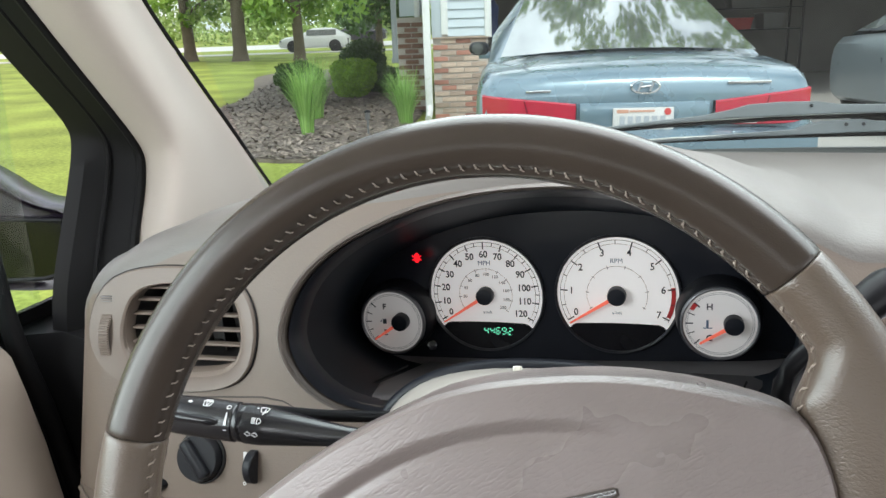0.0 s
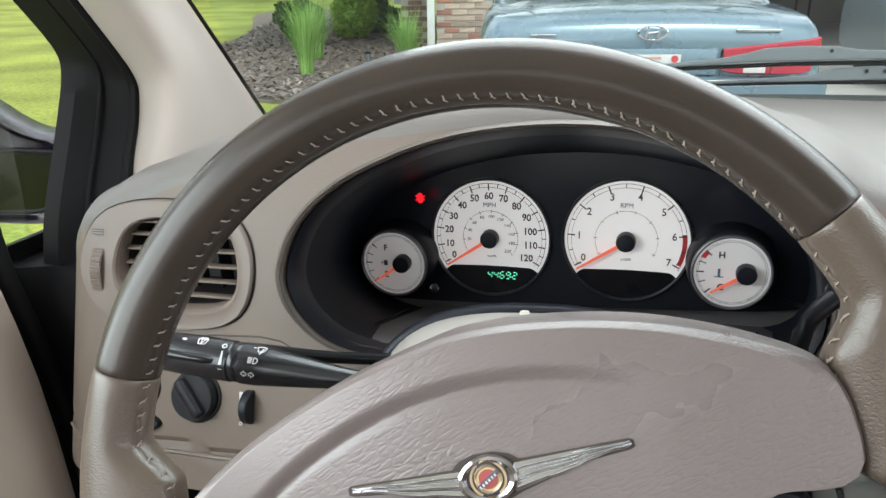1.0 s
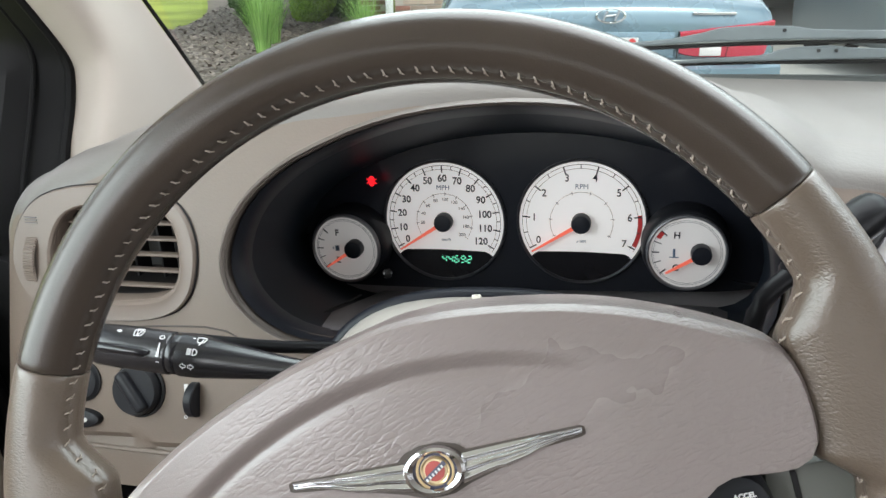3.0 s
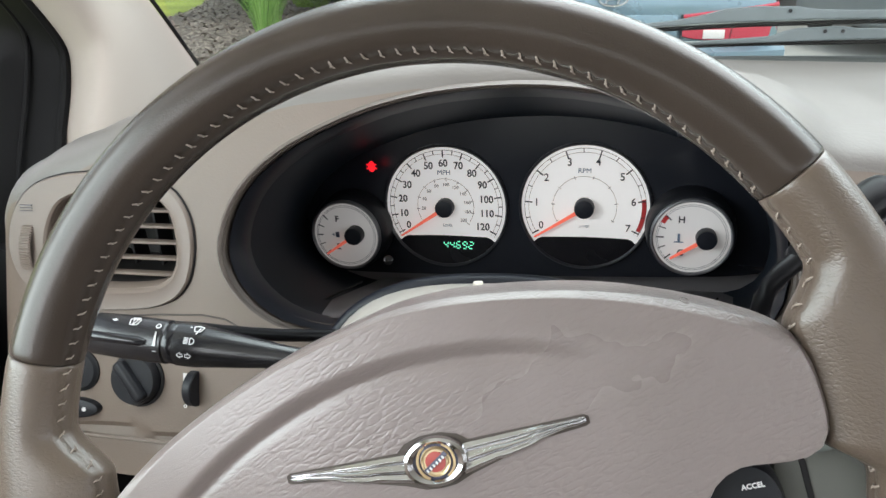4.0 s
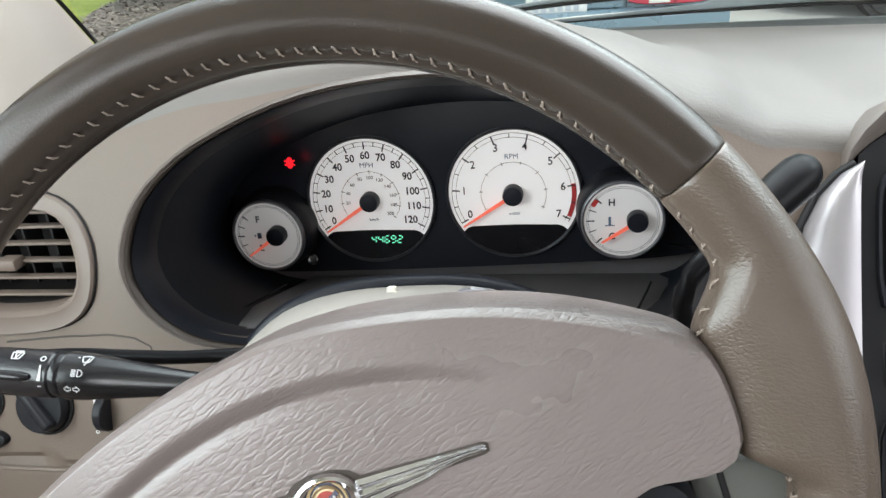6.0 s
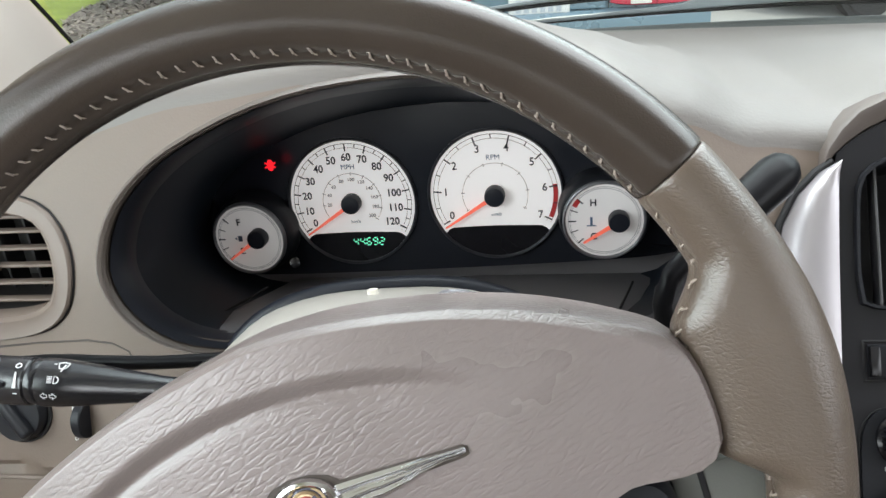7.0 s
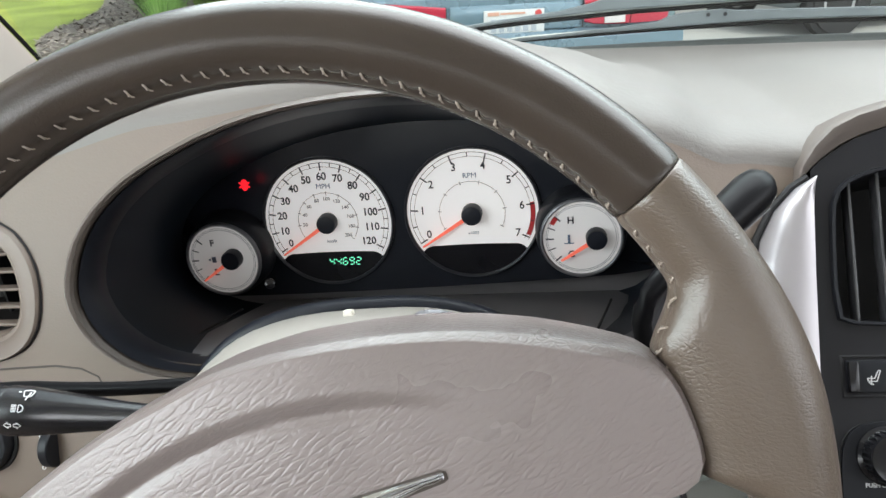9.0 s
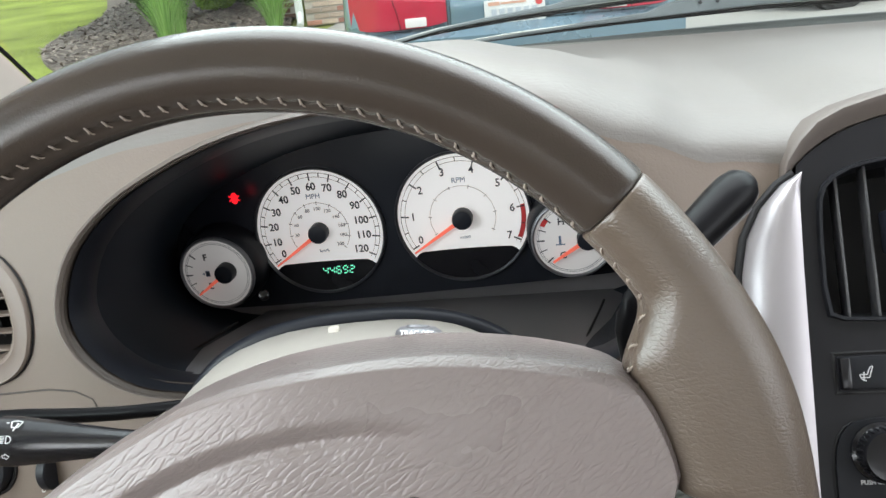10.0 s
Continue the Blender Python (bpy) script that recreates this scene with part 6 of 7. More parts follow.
M["lawn"] = material("mown_lawn", (0.235, 0.285, 0.058), 0.95, spec=0.2, bump=0.8, grain=22, vary=0.42, scale=0.7, speck=0.9)
M["concrete"] = material("pale_concrete", (0.40, 0.385, 0.36), 0.85, bump=0.2, grain=90, vary=0.10, scale=0.8)
M["asphalt"] = material("sunlit_road", (0.52, 0.51, 0.49), 0.9, bump=0.2, grain=60, vary=0.08, scale=0.5)
# mulch and chips are lightened: windshield haze is put into their colour
M["mulch"] = material("hazed_brown_mulch", (0.17, 0.14, 0.12), 0.95, bump=1.0, grain=40, vary=0.35, scale=6, speck=0.5)
M["mulch_chip"] = leaf_material("mulch_chips", (0.10, 0.082, 0.07), (0.36, 0.30, 0.255))
M["brick_a"] = random_hue(material("pale_worn_brick", (0.40, 0.31, 0.25), 0.9, bump=0.4, grain=120, vary=0.2, scale=14), 0.3)
M["brick_b"] = random_hue(material("red_brick", (0.33, 0.155, 0.115), 0.9, bump=0.4, grain=120, vary=0.2, scale=14), 0.25)
# brick_c is dark because the porch wall's shade is put into its colour
M["brick_c"] = random_hue(material("shaded_brown_brick", (0.17, 0.09, 0.06), 0.9, bump=0.4, grain=120, vary=0.2, scale=14), 0.2)
M["mortar"] = material("pale_mortar", (0.42, 0.38, 0.34), 0.95, bump=0.3, grain=150, vary=0.1)
M["siding"] = material("pale_blue_siding", (0.50, 0.57, 0.62), 0.6, bump=0.1, grain=60, vary=0.05)
M["white_paint"] = material("white_painted_trim", (0.74, 0.76, 0.76), 0.5, vary=0.04)
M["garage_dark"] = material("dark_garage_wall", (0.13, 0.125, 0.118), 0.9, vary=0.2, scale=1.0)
M["sedan_paint"] = material("blue_grey_metallic_paint", (0.150, 0.228, 0.285), 0.28, metal=0.35, coat=0.8, vary=0.04)
M["sedan_glass"] = material("dark_car_glass", (0.34, 0.36, 0.37), 0.03, metal=0.75, spec=1.0, coat=1.0, vary=0.02, rough_vary=0.01)
M["window_tint"] = material("tinted_car_window", (0.05, 0.06, 0.055), 0.06, spec=0.6, vary=0.02, rough_vary=0.01)
M["tail_red"] = material("red_lamp_plastic", (0.42, 0.018, 0.045), 0.18, coat=0.6, vary=0.08, scale=20)
M["tail_pale"] = material("pale_lamp_plastic", (0.66, 0.62, 0.62), 0.2, coat=0.6)
M["tail_dark"] = material("dark_red_lamp_plastic", (0.16, 0.008, 0.02), 0.2, coat=0.6)
M["grey_car"] = material("grey_blue_car_paint", (0.17, 0.20, 0.215), 0.3, metal=0.3, coat=0.7, vary=0.04)
M["white_car"] = material("white_car_paint", (0.48, 0.49, 0.48), 0.3, coat=0.6, vary=0.03)
M["tyre"] = material("tyre_rubber", (0.015, 0.015, 0.016), 0.8)
M["plate_orange"] = material("orange_plate_band", (0.55, 0.30, 0.22), 0.5)
M["plate_white"] = material("dull_white_plate", (0.58, 0.58, 0.58), 0.5, vary=0.06, scale=30)
M["plate_blue"] = material("blue_grey_plate_ink", (0.38, 0.41, 0.46), 0.5)
M["plate_red"] = material("red_plate_mark", (0.55, 0.06, 0.06), 0.5)

D = DRIVE


def slab(name, loop, z, mat, label, cat, thick=0.06):
    bm = plate(loop, [], thick)
    ob = part(name, bm, mat, smooth=False, m=D @ pose(0, 0, z))
    return tagged(ob, label, cat, kind="structure")


tagged(part("ground", plate([(-500, -300), (500, -300), (500, 700), (-500, 700)], [], 0.3), "lawn", smooth=False, m=D @ pose(0, 0, -0.02)), "sunlit mown green lawn", "lawn", kind="structure")
slab("driveway", [(-0.75, -12), (12, -12), (12, 10.9), (0.4, 10.9), (-0.55, 8.3), (-0.75, 5)], 0.0, "concrete", "pale concrete driveway before the garage", "driveway")
slab("sidewalk", [(-60, 42.0), (40, 42.0), (40, 44.6), (-60, 44.6)], 0.0, "concrete", "pale concrete sidewalk along the street", "sidewalk")
slab("road", [(-160, 52), (120, 52), (120, 66), (-160, 66)], -0.005, "asphalt", "pale sunlit residential street", "road")
bed_loop = smooth_loop([(-0.75, 7.75), (-1.75, 7.6), (-2.5, 8.6), (-3.4, 10.6), (-3.75, 12.5), (-3.6, 14.5), (-3.9, 17), (-5.3, 23), (-3.0, 25), (-0.2, 22), (-0.15, 11.2)], 2)
slab("mulch_bed", bed_loop, 0.02, "mulch", "dark brown mulch bed beside the house", "mulch bed", 0.08)
rng = random.Random(4)
vv, ff = [], []
for i in range(11000):
    x, y = rng.uniform(-3.9, -0.1), 7.6 + 13 * rng.random() ** 1.3
    if not inside(x, y, bed_loop):
        continue
    a, l, w = rng.uniform(0, 6.3), rng.uniform(0.02, 0.07), rng.uniform(0.008, 0.02)
    c, s = math.cos(a), math.sin(a)
    h = rng.uniform(0.022, 0.045)
    b = len(vv)
    t = rng.uniform(-0.02, 0.02)
    vv += [(x + c * l - s * w, y + s * l + c * w, h + t), (x - c * l - s * w, y - s * l + c * w, h - t), (x - c * l + s * w, y - s * l - c * w, h - t), (x + c * l + s * w, y + s * l - c * w, h + t)]
    ff.append((b, b + 1, b + 2, b + 3))
me = bpy.data.meshes.new("mulch_chips")
me.from_pydata(vv, [], ff)
tagged(place("mulch_chips", me, "mulch_chip", smooth=False, m=D), "loose brown bark mulch chips", "mulch", kind="stuff")


def grass_clump(x, y, h, r, n, seed, label):
    g = thing("ornamental_grass", label, "grass clump", pose(x, y, 0.02), base=D, group="grass clumps")
    rg = random.Random(seed)
    bm = bmesh.new()
    for _ in range(n):
        a, out = rg.uniform(0, 6.283), rg.uniform(0.15, 1.0)
        hh = h * rg.uniform(0.6, 1.05)
        bx, by = r * 0.25 * math.cos(a) * rg.random(), r * 0.25 * math.sin(a) * rg.random()
        ex, ey = r * out * math.cos(a), r * out * math.sin(a)
        w = rg.uniform(0.004, 0.009)
        sx, sy = -math.sin(a + rg.uniform(-1, 1)) * w, math.cos(a) * w
        prev = None
        for k in range(5):
            s = k / 4
            px, py = bx + ex * s ** 1.7, by + ey * s ** 1.7
            pz = hh * (s - 0.25 * out * s ** 3)
            ww = 1 - 0.85 * s
            cur = (bm.verts.new((px - sx * ww, py - sy * ww, pz)), bm.verts.new((px + sx * ww, py + sy * ww, pz)))
            if prev:
                bm.faces.new((prev[0], prev[1], cur[1], cur[0]))
            prev = cur
    part("blades", bm, "blade", g, smooth=False)
    return g


grass_clump(-1.60, 9.55, 1.00, 0.30, 300, 1, "tall green ornamental grass clump in the mulch")
grass_clump(-0.42, 10.2, 0.80, 0.36, 260, 2, "lower spreading green ornamental grass by the downspout")
grass_clump(-1.75, 11.2, 0.98, 0.45, 260, 6, "green ornamental grass behind the taller clump")


def shrub(x, y, r, h, mat, n, seed, label):
    s = thing("shrub", label, "shrub", pose(x, y, 0.0), base=D, group="shrubs")
    rg = random.Random(seed)
    spots = [((0, 0, h * 0.5), (r * 0.9, r * 0.9, h * 0.48), n)]
    for _ in range(14):
        a = rg.uniform(0, 6.28)
        spots.append(((r * 0.62 * math.cos(a), r * 0.62 * math.sin(a), rg.uniform(0.25, 0.85) * h), (r * 0.36, r * 0.36, h * 0.2), n // 9))
    leaves("foliage", mat, s, spots, 0.032)
    part("stem", tube([(0, 0, 0), (0.02, 0, h * 0.4), (0, 0.03, h * 0.7)], [0.03, 0.02, 0.008], 7), "bark", s)
    return s


shrub(-1.50, 14.3, 0.44, 0.74, "leaf_box", 5200, 3, "rounded bright green boxwood shrub")
shrub(-1.62, 17.6, 0.58, 1.02, "leaf_dark", 4200, 4, "dark green rounded shrub behind the boxwood")
shrub(-0.95, 15.2, 0.60, 0.52, "leaf_dark", 3000, 5, "low dark green spreading shrub")
shrub(-2.75, 15.8, 0.55, 0.62, "leaf_dark", 2600, 8, "low dark green shrub at the lawn's edge")
shrub(-2.3, 13.6, 0.40, 0.55, "leaf_dark", 2000, 9, "low dark shrub behind the grass clump")

pl_ = thing("path_light", "small dark solar path light in the mulch", "path light", pose(-0.83, 9.2, 0.02), base=D)
part("stake", lathe([(0.010, 0.0), (0.012, 0.18), (0.014, 0.19)], 12), "wiper_grey", pl_)
part("lens", lathe([(0.030, 0.19), (0.034, 0.20), (0.030, 0.27), (0.01, 0.275)], 16), "dial_ring", pl_, "clear ribbed lens")
part("cap", lathe([(0.042, 0.275), (0.045, 0.283), (0.02, 0.30), (0.002, 0.303)], 16), "black", pl_)


def tree(x, y, r, h, spots, seed, label, size=0.16, mat="leaf_tree"):
    t = thing("tree", label, "tree", pose(x, y, -0.02), base=D, group="trees")
    rg = random.Random(seed)
    lean = rg.uniform(-0.2, 0.2)
    part("trunk", tube([(0, 0, -0.05), (0, 0, 0.1), (0.01, 0, 0.5), (lean * 0.2, 0, 2.0), (lean * 0.5, 0, 4.0), (lean, 0.1, h * 0.75)], [r * 1.7, r * 1.35, r * 1.1, r, r * 0.8, r * 0.3], 14), "bark", t)
    for k in range(7):
        a = rg.uniform(0, 6.28)
        z0 = rg.uniform(1.9, 4.5)
        l = rg.uniform(1.5, 3.5)
        part("limb", tube([(lean * 0.3, 0, z0), (l * 0.5 * math.cos(a), l * 0.5 * math.sin(a), z0 + l * 0.35), (l * math.cos(a), l * math.sin(a), z0 + l * 0.55)], [r * 0.35, r * 0.22, r * 0.08], 8), "bark", t)
    leaves("crown", mat, t, spots, size)
    return t


def crown(seed, n, z0, z1, r, count):
    rg = random.Random(seed)
    out = []
    for _ in range(n):
        a, d = rg.uniform(0, 6.28), r * rg.random() ** 0.5
        z = rg.uniform(z0, z1)
        s = rg.uniform(0.5, 1.1)
        out.append(((d * math.cos(a), d * math.sin(a), z), (s, s, s * 0.7), count))
    return out


tree(-11.0, 36.0, 0.24, 9, crown(1, 60, 2.0, 8.5, 4.0, 110), 1, "tall lawn tree with grey trunk and low green crown")
tree(-8.4, 34.5, 0.27, 9, crown(2, 60, 1.8, 8.5, 3.8, 110), 2, "tall lawn tree with thick trunk and drooping leaves")
tree(-5.6, 33.0, 0.20, 9, crown(3, 60, 2.0, 8.5, 3.8, 110), 3, "slim dark-trunked lawn tree near the street")
tree(-18.0, 40.0, 0.24, 9, crown(4, 50, 2.6, 9, 4.0, 100), 4, "lawn tree with green crown by the sidewalk")
tree(-26.0, 33.0, 0.24, 9, crown(5, 50, 3.2, 9, 4.0, 100), 5, "lawn tree with green crown at the lot's edge")
tree(-3.5, 50.0, 0.20, 7, crown(6, 50, 0.9, 5.0, 2.3, 120), 6, "dark dense round tree beyond the sidewalk", 0.18, "leaf_dark")
tree(1.2, 21.8, 0.3, 20, crown(7, 90, 11.0, 18.8, 4.6, 80), 7, "tall leafy tree standing behind the house", 0.2)
tree(8.6, 22.4, 0.3, 20, crown(17, 90, 11.0, 18.4, 4.8, 80), 17, "tall leafy tree behind the garage roof", 0.2)
# far woods
spots = []
rg = random.Random(11)
for i in range(170):
    x = rg.uniform(-170, 60)
    y = rg.uniform(92, 118)
    z = rg.uniform(0.8, 9)
    spots.append(((x, y, z), (4.5, 3, 2.6), 220))
tagged(leaves("far_woods", "leaf_hazed", None, spots, 0.42, m=D), "green woods across the street, haze in the leaf colour", "woods", kind="stuff")
spots = []
for i in range(60):
    spots.append(((rg.uniform(-70, 10), rg.uniform(70, 74), rg.uniform(0.3, 2.2)), (1.6, 1.0, 1.0), 150))
tagged(leaves("far_hedge", "leaf_hazed", None, spots, 0.2, m=D), "green hedge beyond the street", "hedge", kind="stuff")
lp = thing("lamp_post", "grey metal lamp post on the lawn", "lamp post", pose(-1.42, 28.0, 0), base=D)
part("post", lathe([(0.14, -0.05), (0.14, 0.12), (0.10, 0.18), (0.095, 2.6)], 16), "wiper_grey", lp)
part("lantern", lathe([(0.10, 2.6), (0.16, 2.7), (0.18, 3.0), (0.05, 3.15), (0.002, 3.2)], 12), "white_paint", lp)
for i, x in enumerate((-5.2, -2.6)):
    st_ = thing("garden_stake", "thin dark garden stake in the lawn", "garden stake", pose(x - 3.2 * (1 - i), 24.0, 0), base=D)
    part("stake", lathe([(0.015, 0), (0.015, 0.9), (0.03, 0.92), (0.002, 0.95)], 8), "black", st_)


# ---- cars outside ----
def car_wheel(parent, x, y, r, w, right):
    wh = part("wheel", lathe([(r * 0.62, -w / 2), (r * 0.95, -w / 2), (r, -w * 0.35), (r, w * 0.35), (r * 0.95, w / 2), (r * 0.62, w / 2), (r * 0.6, w * 0.4), (r * 0.6, -w * 0.4), (r * 0.62, -w / 2)], 28, cap=False), "tyre", parent, m=pose(x, y, r, 0, 90, 0))
    part("rim", lathe([(r * 0.62, -w * 0.4), (r * 0.62, w * 0.4), (r * 0.52, w * 0.42), (r * 0.2, w * 0.30), (0.01, w * 0.34)], 24), "silver", wh)


def car_ring(hw, zb, zt, crown_z, n=9):
    """A cross-section of the lower body, half width hw, from sill zb to shoulder zt with a crowned top."""
    right = [(hw * 0.86, zb), (hw * 0.955, zb + 0.06), (hw * 0.99, zb + 0.2), (hw, (zb + zt) / 2 + 0.05), (hw * 0.985, zt - 0.12), (hw * 0.955, zt - 0.04), (hw * 0.90, zt), (hw * 0.6, zt + crown_z * 0.7), (hw * 0.25, zt + crown_z)]
    return right + [(-x, z) for x, z in reversed(right)]


def sedan():
    c = thing("sedan", "blue-grey metallic sedan parked with its tail to the van", "car", pose(1.085, 4.13, 0.0, 0, 0, -5), base=D)
    st_rows = [(0.02, 0.70, 0.44, 0.70, 0.0), (0.0, 0.80, 0.36, 0.86, 0.01), (0.015, 0.845, 0.32, 0.925, 0.02), (0.05, 0.872, 0.28, 0.955, 0.03), (0.16, 0.895, 0.26, 0.985, 0.035), (0.45, 0.908, 0.25, 1.005, 0.045), (0.80, 0.915, 0.25, 1.02, 0.05),
               (1.4, 0.915, 0.24, 1.0, 0.05), (2.6, 0.915, 0.24, 0.97, 0.05), (3.4, 0.91, 0.24, 0.95, 0.06), (4.2, 0.89, 0.25, 0.86, 0.06), (4.65, 0.80, 0.3, 0.72, 0.04), (4.78, 0.62, 0.4, 0.6, 0.0)]
    part("body", loft([[(x, y, z) for x, z in car_ring(hw, zb, zt, cr)] for y, hw, zb, zt, cr in st_rows], True, True, True), "sedan_paint", c)

    def gh(y, hw0, z0, hw1, z1):
        return [(hw0, y, z0), (hw0 * 0.97, y, z0 + (z1 - z0) * 0.4), (hw1 * 1.01, y, z1 - 0.03), (hw1 * 0.93, y, z1), (hw1 * 0.5, y, z1 + 0.02), (-hw1 * 0.5, y, z1 + 0.02), (-hw1 * 0.93, y, z1), (-hw1 * 1.01, y, z1 - 0.03), (-hw0 * 0.97, y, z0 + (z1 - z0) * 0.4), (-hw0, y, z0)]

    part("cabin", loft([gh(0.70, 0.84, 1.0, 0.81, 1.02), gh(0.82, 0.84, 1.0, 0.785, 1.055), gh(1.05, 0.845, 1.0, 0.725, 1.165), gh(1.30, 0.845, 0.99, 0.665, 1.285), gh(1.62, 0.845, 0.98, 0.615, 1.415), gh(2.0, 0.845, 0.97, 0.60, 1.465), gh(2.7, 0.845, 0.96, 0.60, 1.455),
                         gh(3.05, 0.845, 0.95, 0.61, 1.36), gh(3.7, 0.85, 0.94, 0.74, 1.02)], False), "sedan_paint", c, "roof and pillars")

    def pane(corners, name, label, lift):
        (a, b, cc, d) = [Vector(p) for p in corners]
        nrm = (b - a).cross(d - a).normalized()
        rows_ = []
        for i in range(9):
            s = i / 8
            rows_.append([(a.lerp(b, t)).lerp(d.lerp(cc, t), s) + nrm * (lift + 0.035 * math.sin(math.pi * t)) for t in (j / 12 for j in range(13))])
        part(name, loft(rows_, False), "sedan_glass", c, label)

    pane([(-0.755, 0.69, 1.030), (0.755, 0.69, 1.030), (0.570, 1.60, 1.425), (-0.570, 1.60, 1.425)], "rear_window", "rear window that mirrors the sky and trees", 0.03)
    for s in (1, -1):
        sw_ = part("side_window", loft([[(s * (0.842 - 0.24 * t) + s * 0.006, y, 1.02 + 0.37 * t) for t in (0, 0.5, 1)] for y in (1.75, 2.1, 2.5, 2.9)], False), "sedan_glass", c)
        # housing is black instead of body paint: the mirror's shade in colour
        mr = part("side_mirror", loft([[(s * (0.935 + 0.078 * k * math.copysign(abs(math.cos(q)) ** 0.7, math.cos(q))), 2.15 + yy, 1.065 + 0.052 * k * math.copysign(abs(math.sin(q)) ** 0.8, math.sin(q))) for q in (2 * math.pi * j / 20 for j in range(20))] for k, yy in ((0.8, -0.02), (1.0, 0.0), (1.0, 0.06), (0.6, 0.14), (0.1, 0.16))], True, True, True), "black_soft", c, "side mirror, its shade painted as a dark housing")
        part("mirror_glass", lathe([(0.044, 0), (0.044, 0.004), (0.001, 0.004)], 20), "window_tint", mr, m=pose(s * 0.945, 2.125, 1.065, 86, 0, 0))
        part("mirror_foot", rbox(s * 0.89 - 0.05, s * 0.89 + 0.05, 2.16, 2.24, 0.985, 1.035, 0.01), "sedan_paint", mr)
        # tail lamp: tall at the corner, tapering to the middle
        tl = []
        for u in (j / 12 for j in range(13)):
            x = 0.36 + 0.492 * u
            top = 0.835 + 0.055 * u
            bot = 0.706 + 0.020 * abs(2 * u - 1) ** 4
            y = -0.012 + (0.0 if u < 0.7 else 0.055 * ((u - 0.7) / 0.3) ** 2.0)
            tl.append([(s * x, y + 0.03, top), (s * x, y - 0.002, top), (s * x, y - 0.012, top - 0.008), (s * x, y - 0.014, (top + bot) / 2), (s * x, y - 0.010, bot + 0.006), (s * x, y, bot), (s * x, y + 0.03, bot)])
        lamp = part("tail_lamp", loft(tl, False, False, False), "tail_red", c, "glossy red tail lamp")
        part("reverse_lens", rbox(min(s * 0.465, s * 0.575), max(s * 0.465, s * 0.575), -0.030, -0.010, 0.716, 0.762, 0.004), "tail_pale", lamp, "white reversing lens")
        part("lamp_divider", tube([(s * 0.60, -0.027, 0.712), (s * 0.612, -0.027, 0.79), (s * 0.63, -0.024, 0.858)], 0.0035, 6), "tail_dark", lamp, "dark division in the lamp")
        part("lid_gap", tube([(s * 0.355, -0.006, 0.70), (s * 0.356, -0.004, 0.835)], 0.0025, 6), "dark", c, "gap of the boot lid")
        car_wheel(c, s * 0.80, 1.05, 0.32, 0.2, s > 0)
        car_wheel(c, s * 0.80, 3.78, 0.32, 0.2, s > 0)
    # pressed crease across the lid, bumper, plate, badge
    part("plate_recess", rbox(-0.34, 0.34, -0.006, 0.02, 0.700, 0.835, 0.01), "sedan_paint", c)
    part("bumper", loft([[(x, -0.10 + 0.10 * (abs(x) / 0.9) ** 2.5 + dy, z) for x in (-0.9 + 0.09 * i for i in range(21))] for dy, z in ((0.11, 0.698), (0.05, 0.690), (0.0, 0.655), (0.0, 0.50), (0.03, 0.40), (0.12, 0.34))], False), "sedan_paint", c, "rounded rear bumper")
    np_ = part("number_plate", rbox(-0.165, 0.150, -0.022, -0.010, 0.668, 0.808, 0.003), "plate_white", c, "white number plate with an orange band")
    part("plate_band", rbox(-0.145, -0.085, -0.025, -0.021, 0.782, 0.800, 0), "plate_orange", np_, "", False)
    part("plate_bar", rbox(-0.08, 0.05, -0.025, -0.021, 0.786, 0.796, 0), "plate_orange", np_, "", False)
    for k in range(6):
        part("plate_bar", rbox(-0.13 + 0.042 * k, -0.103 + 0.042 * k, -0.025, -0.021, 0.70, 0.765, 0), "plate_blue", np_, "", False)
    part("plate_mark", lathe([(0.018, 0), (0.018, 0.003), (0.001, 0.003)], 16), "plate_red", np_, m=pose(0.118, -0.0225, 0.786, 90, 0, 0))
    bd = part("badge", loft([[(rx * math.cos(q), -0.016 - h, 0.917 + ry * math.sin(q)) for q in (2 * math.pi * j / 32 for j in range(32))] for rx, ry, h in ((0.078, 0.040, -0.006), (0.078, 0.040, 0.004), (0.070, 0.034, 0.006), (0.066, 0.030, 0.002))], True), "chrome", c, "oval chrome badge")
    for s in (-1, 1):
        part("badge_bar", tube([(s * 0.030 - 0.010, -0.020, 0.893), (s * 0.030 + 0.010, -0.020, 0.941)], 0.008, 8), "chrome", bd)
    part("badge_bar", tube([(-0.03, -0.020, 0.913), (0.03, -0.020, 0.921)], 0.006, 8), "chrome", bd)
    part("model_lettering", rbox(-0.62, -0.49, -0.008, 0.004, 0.898, 0.910, 0.002), "chrome", c, "chrome lettering, plain bar")
    part("model_lettering", rbox(0.42, 0.64, -0.004, 0.006, 0.918, 0.932, 0.002), "chrome", c, "chrome lettering, plain bar")
    return c


sedan()


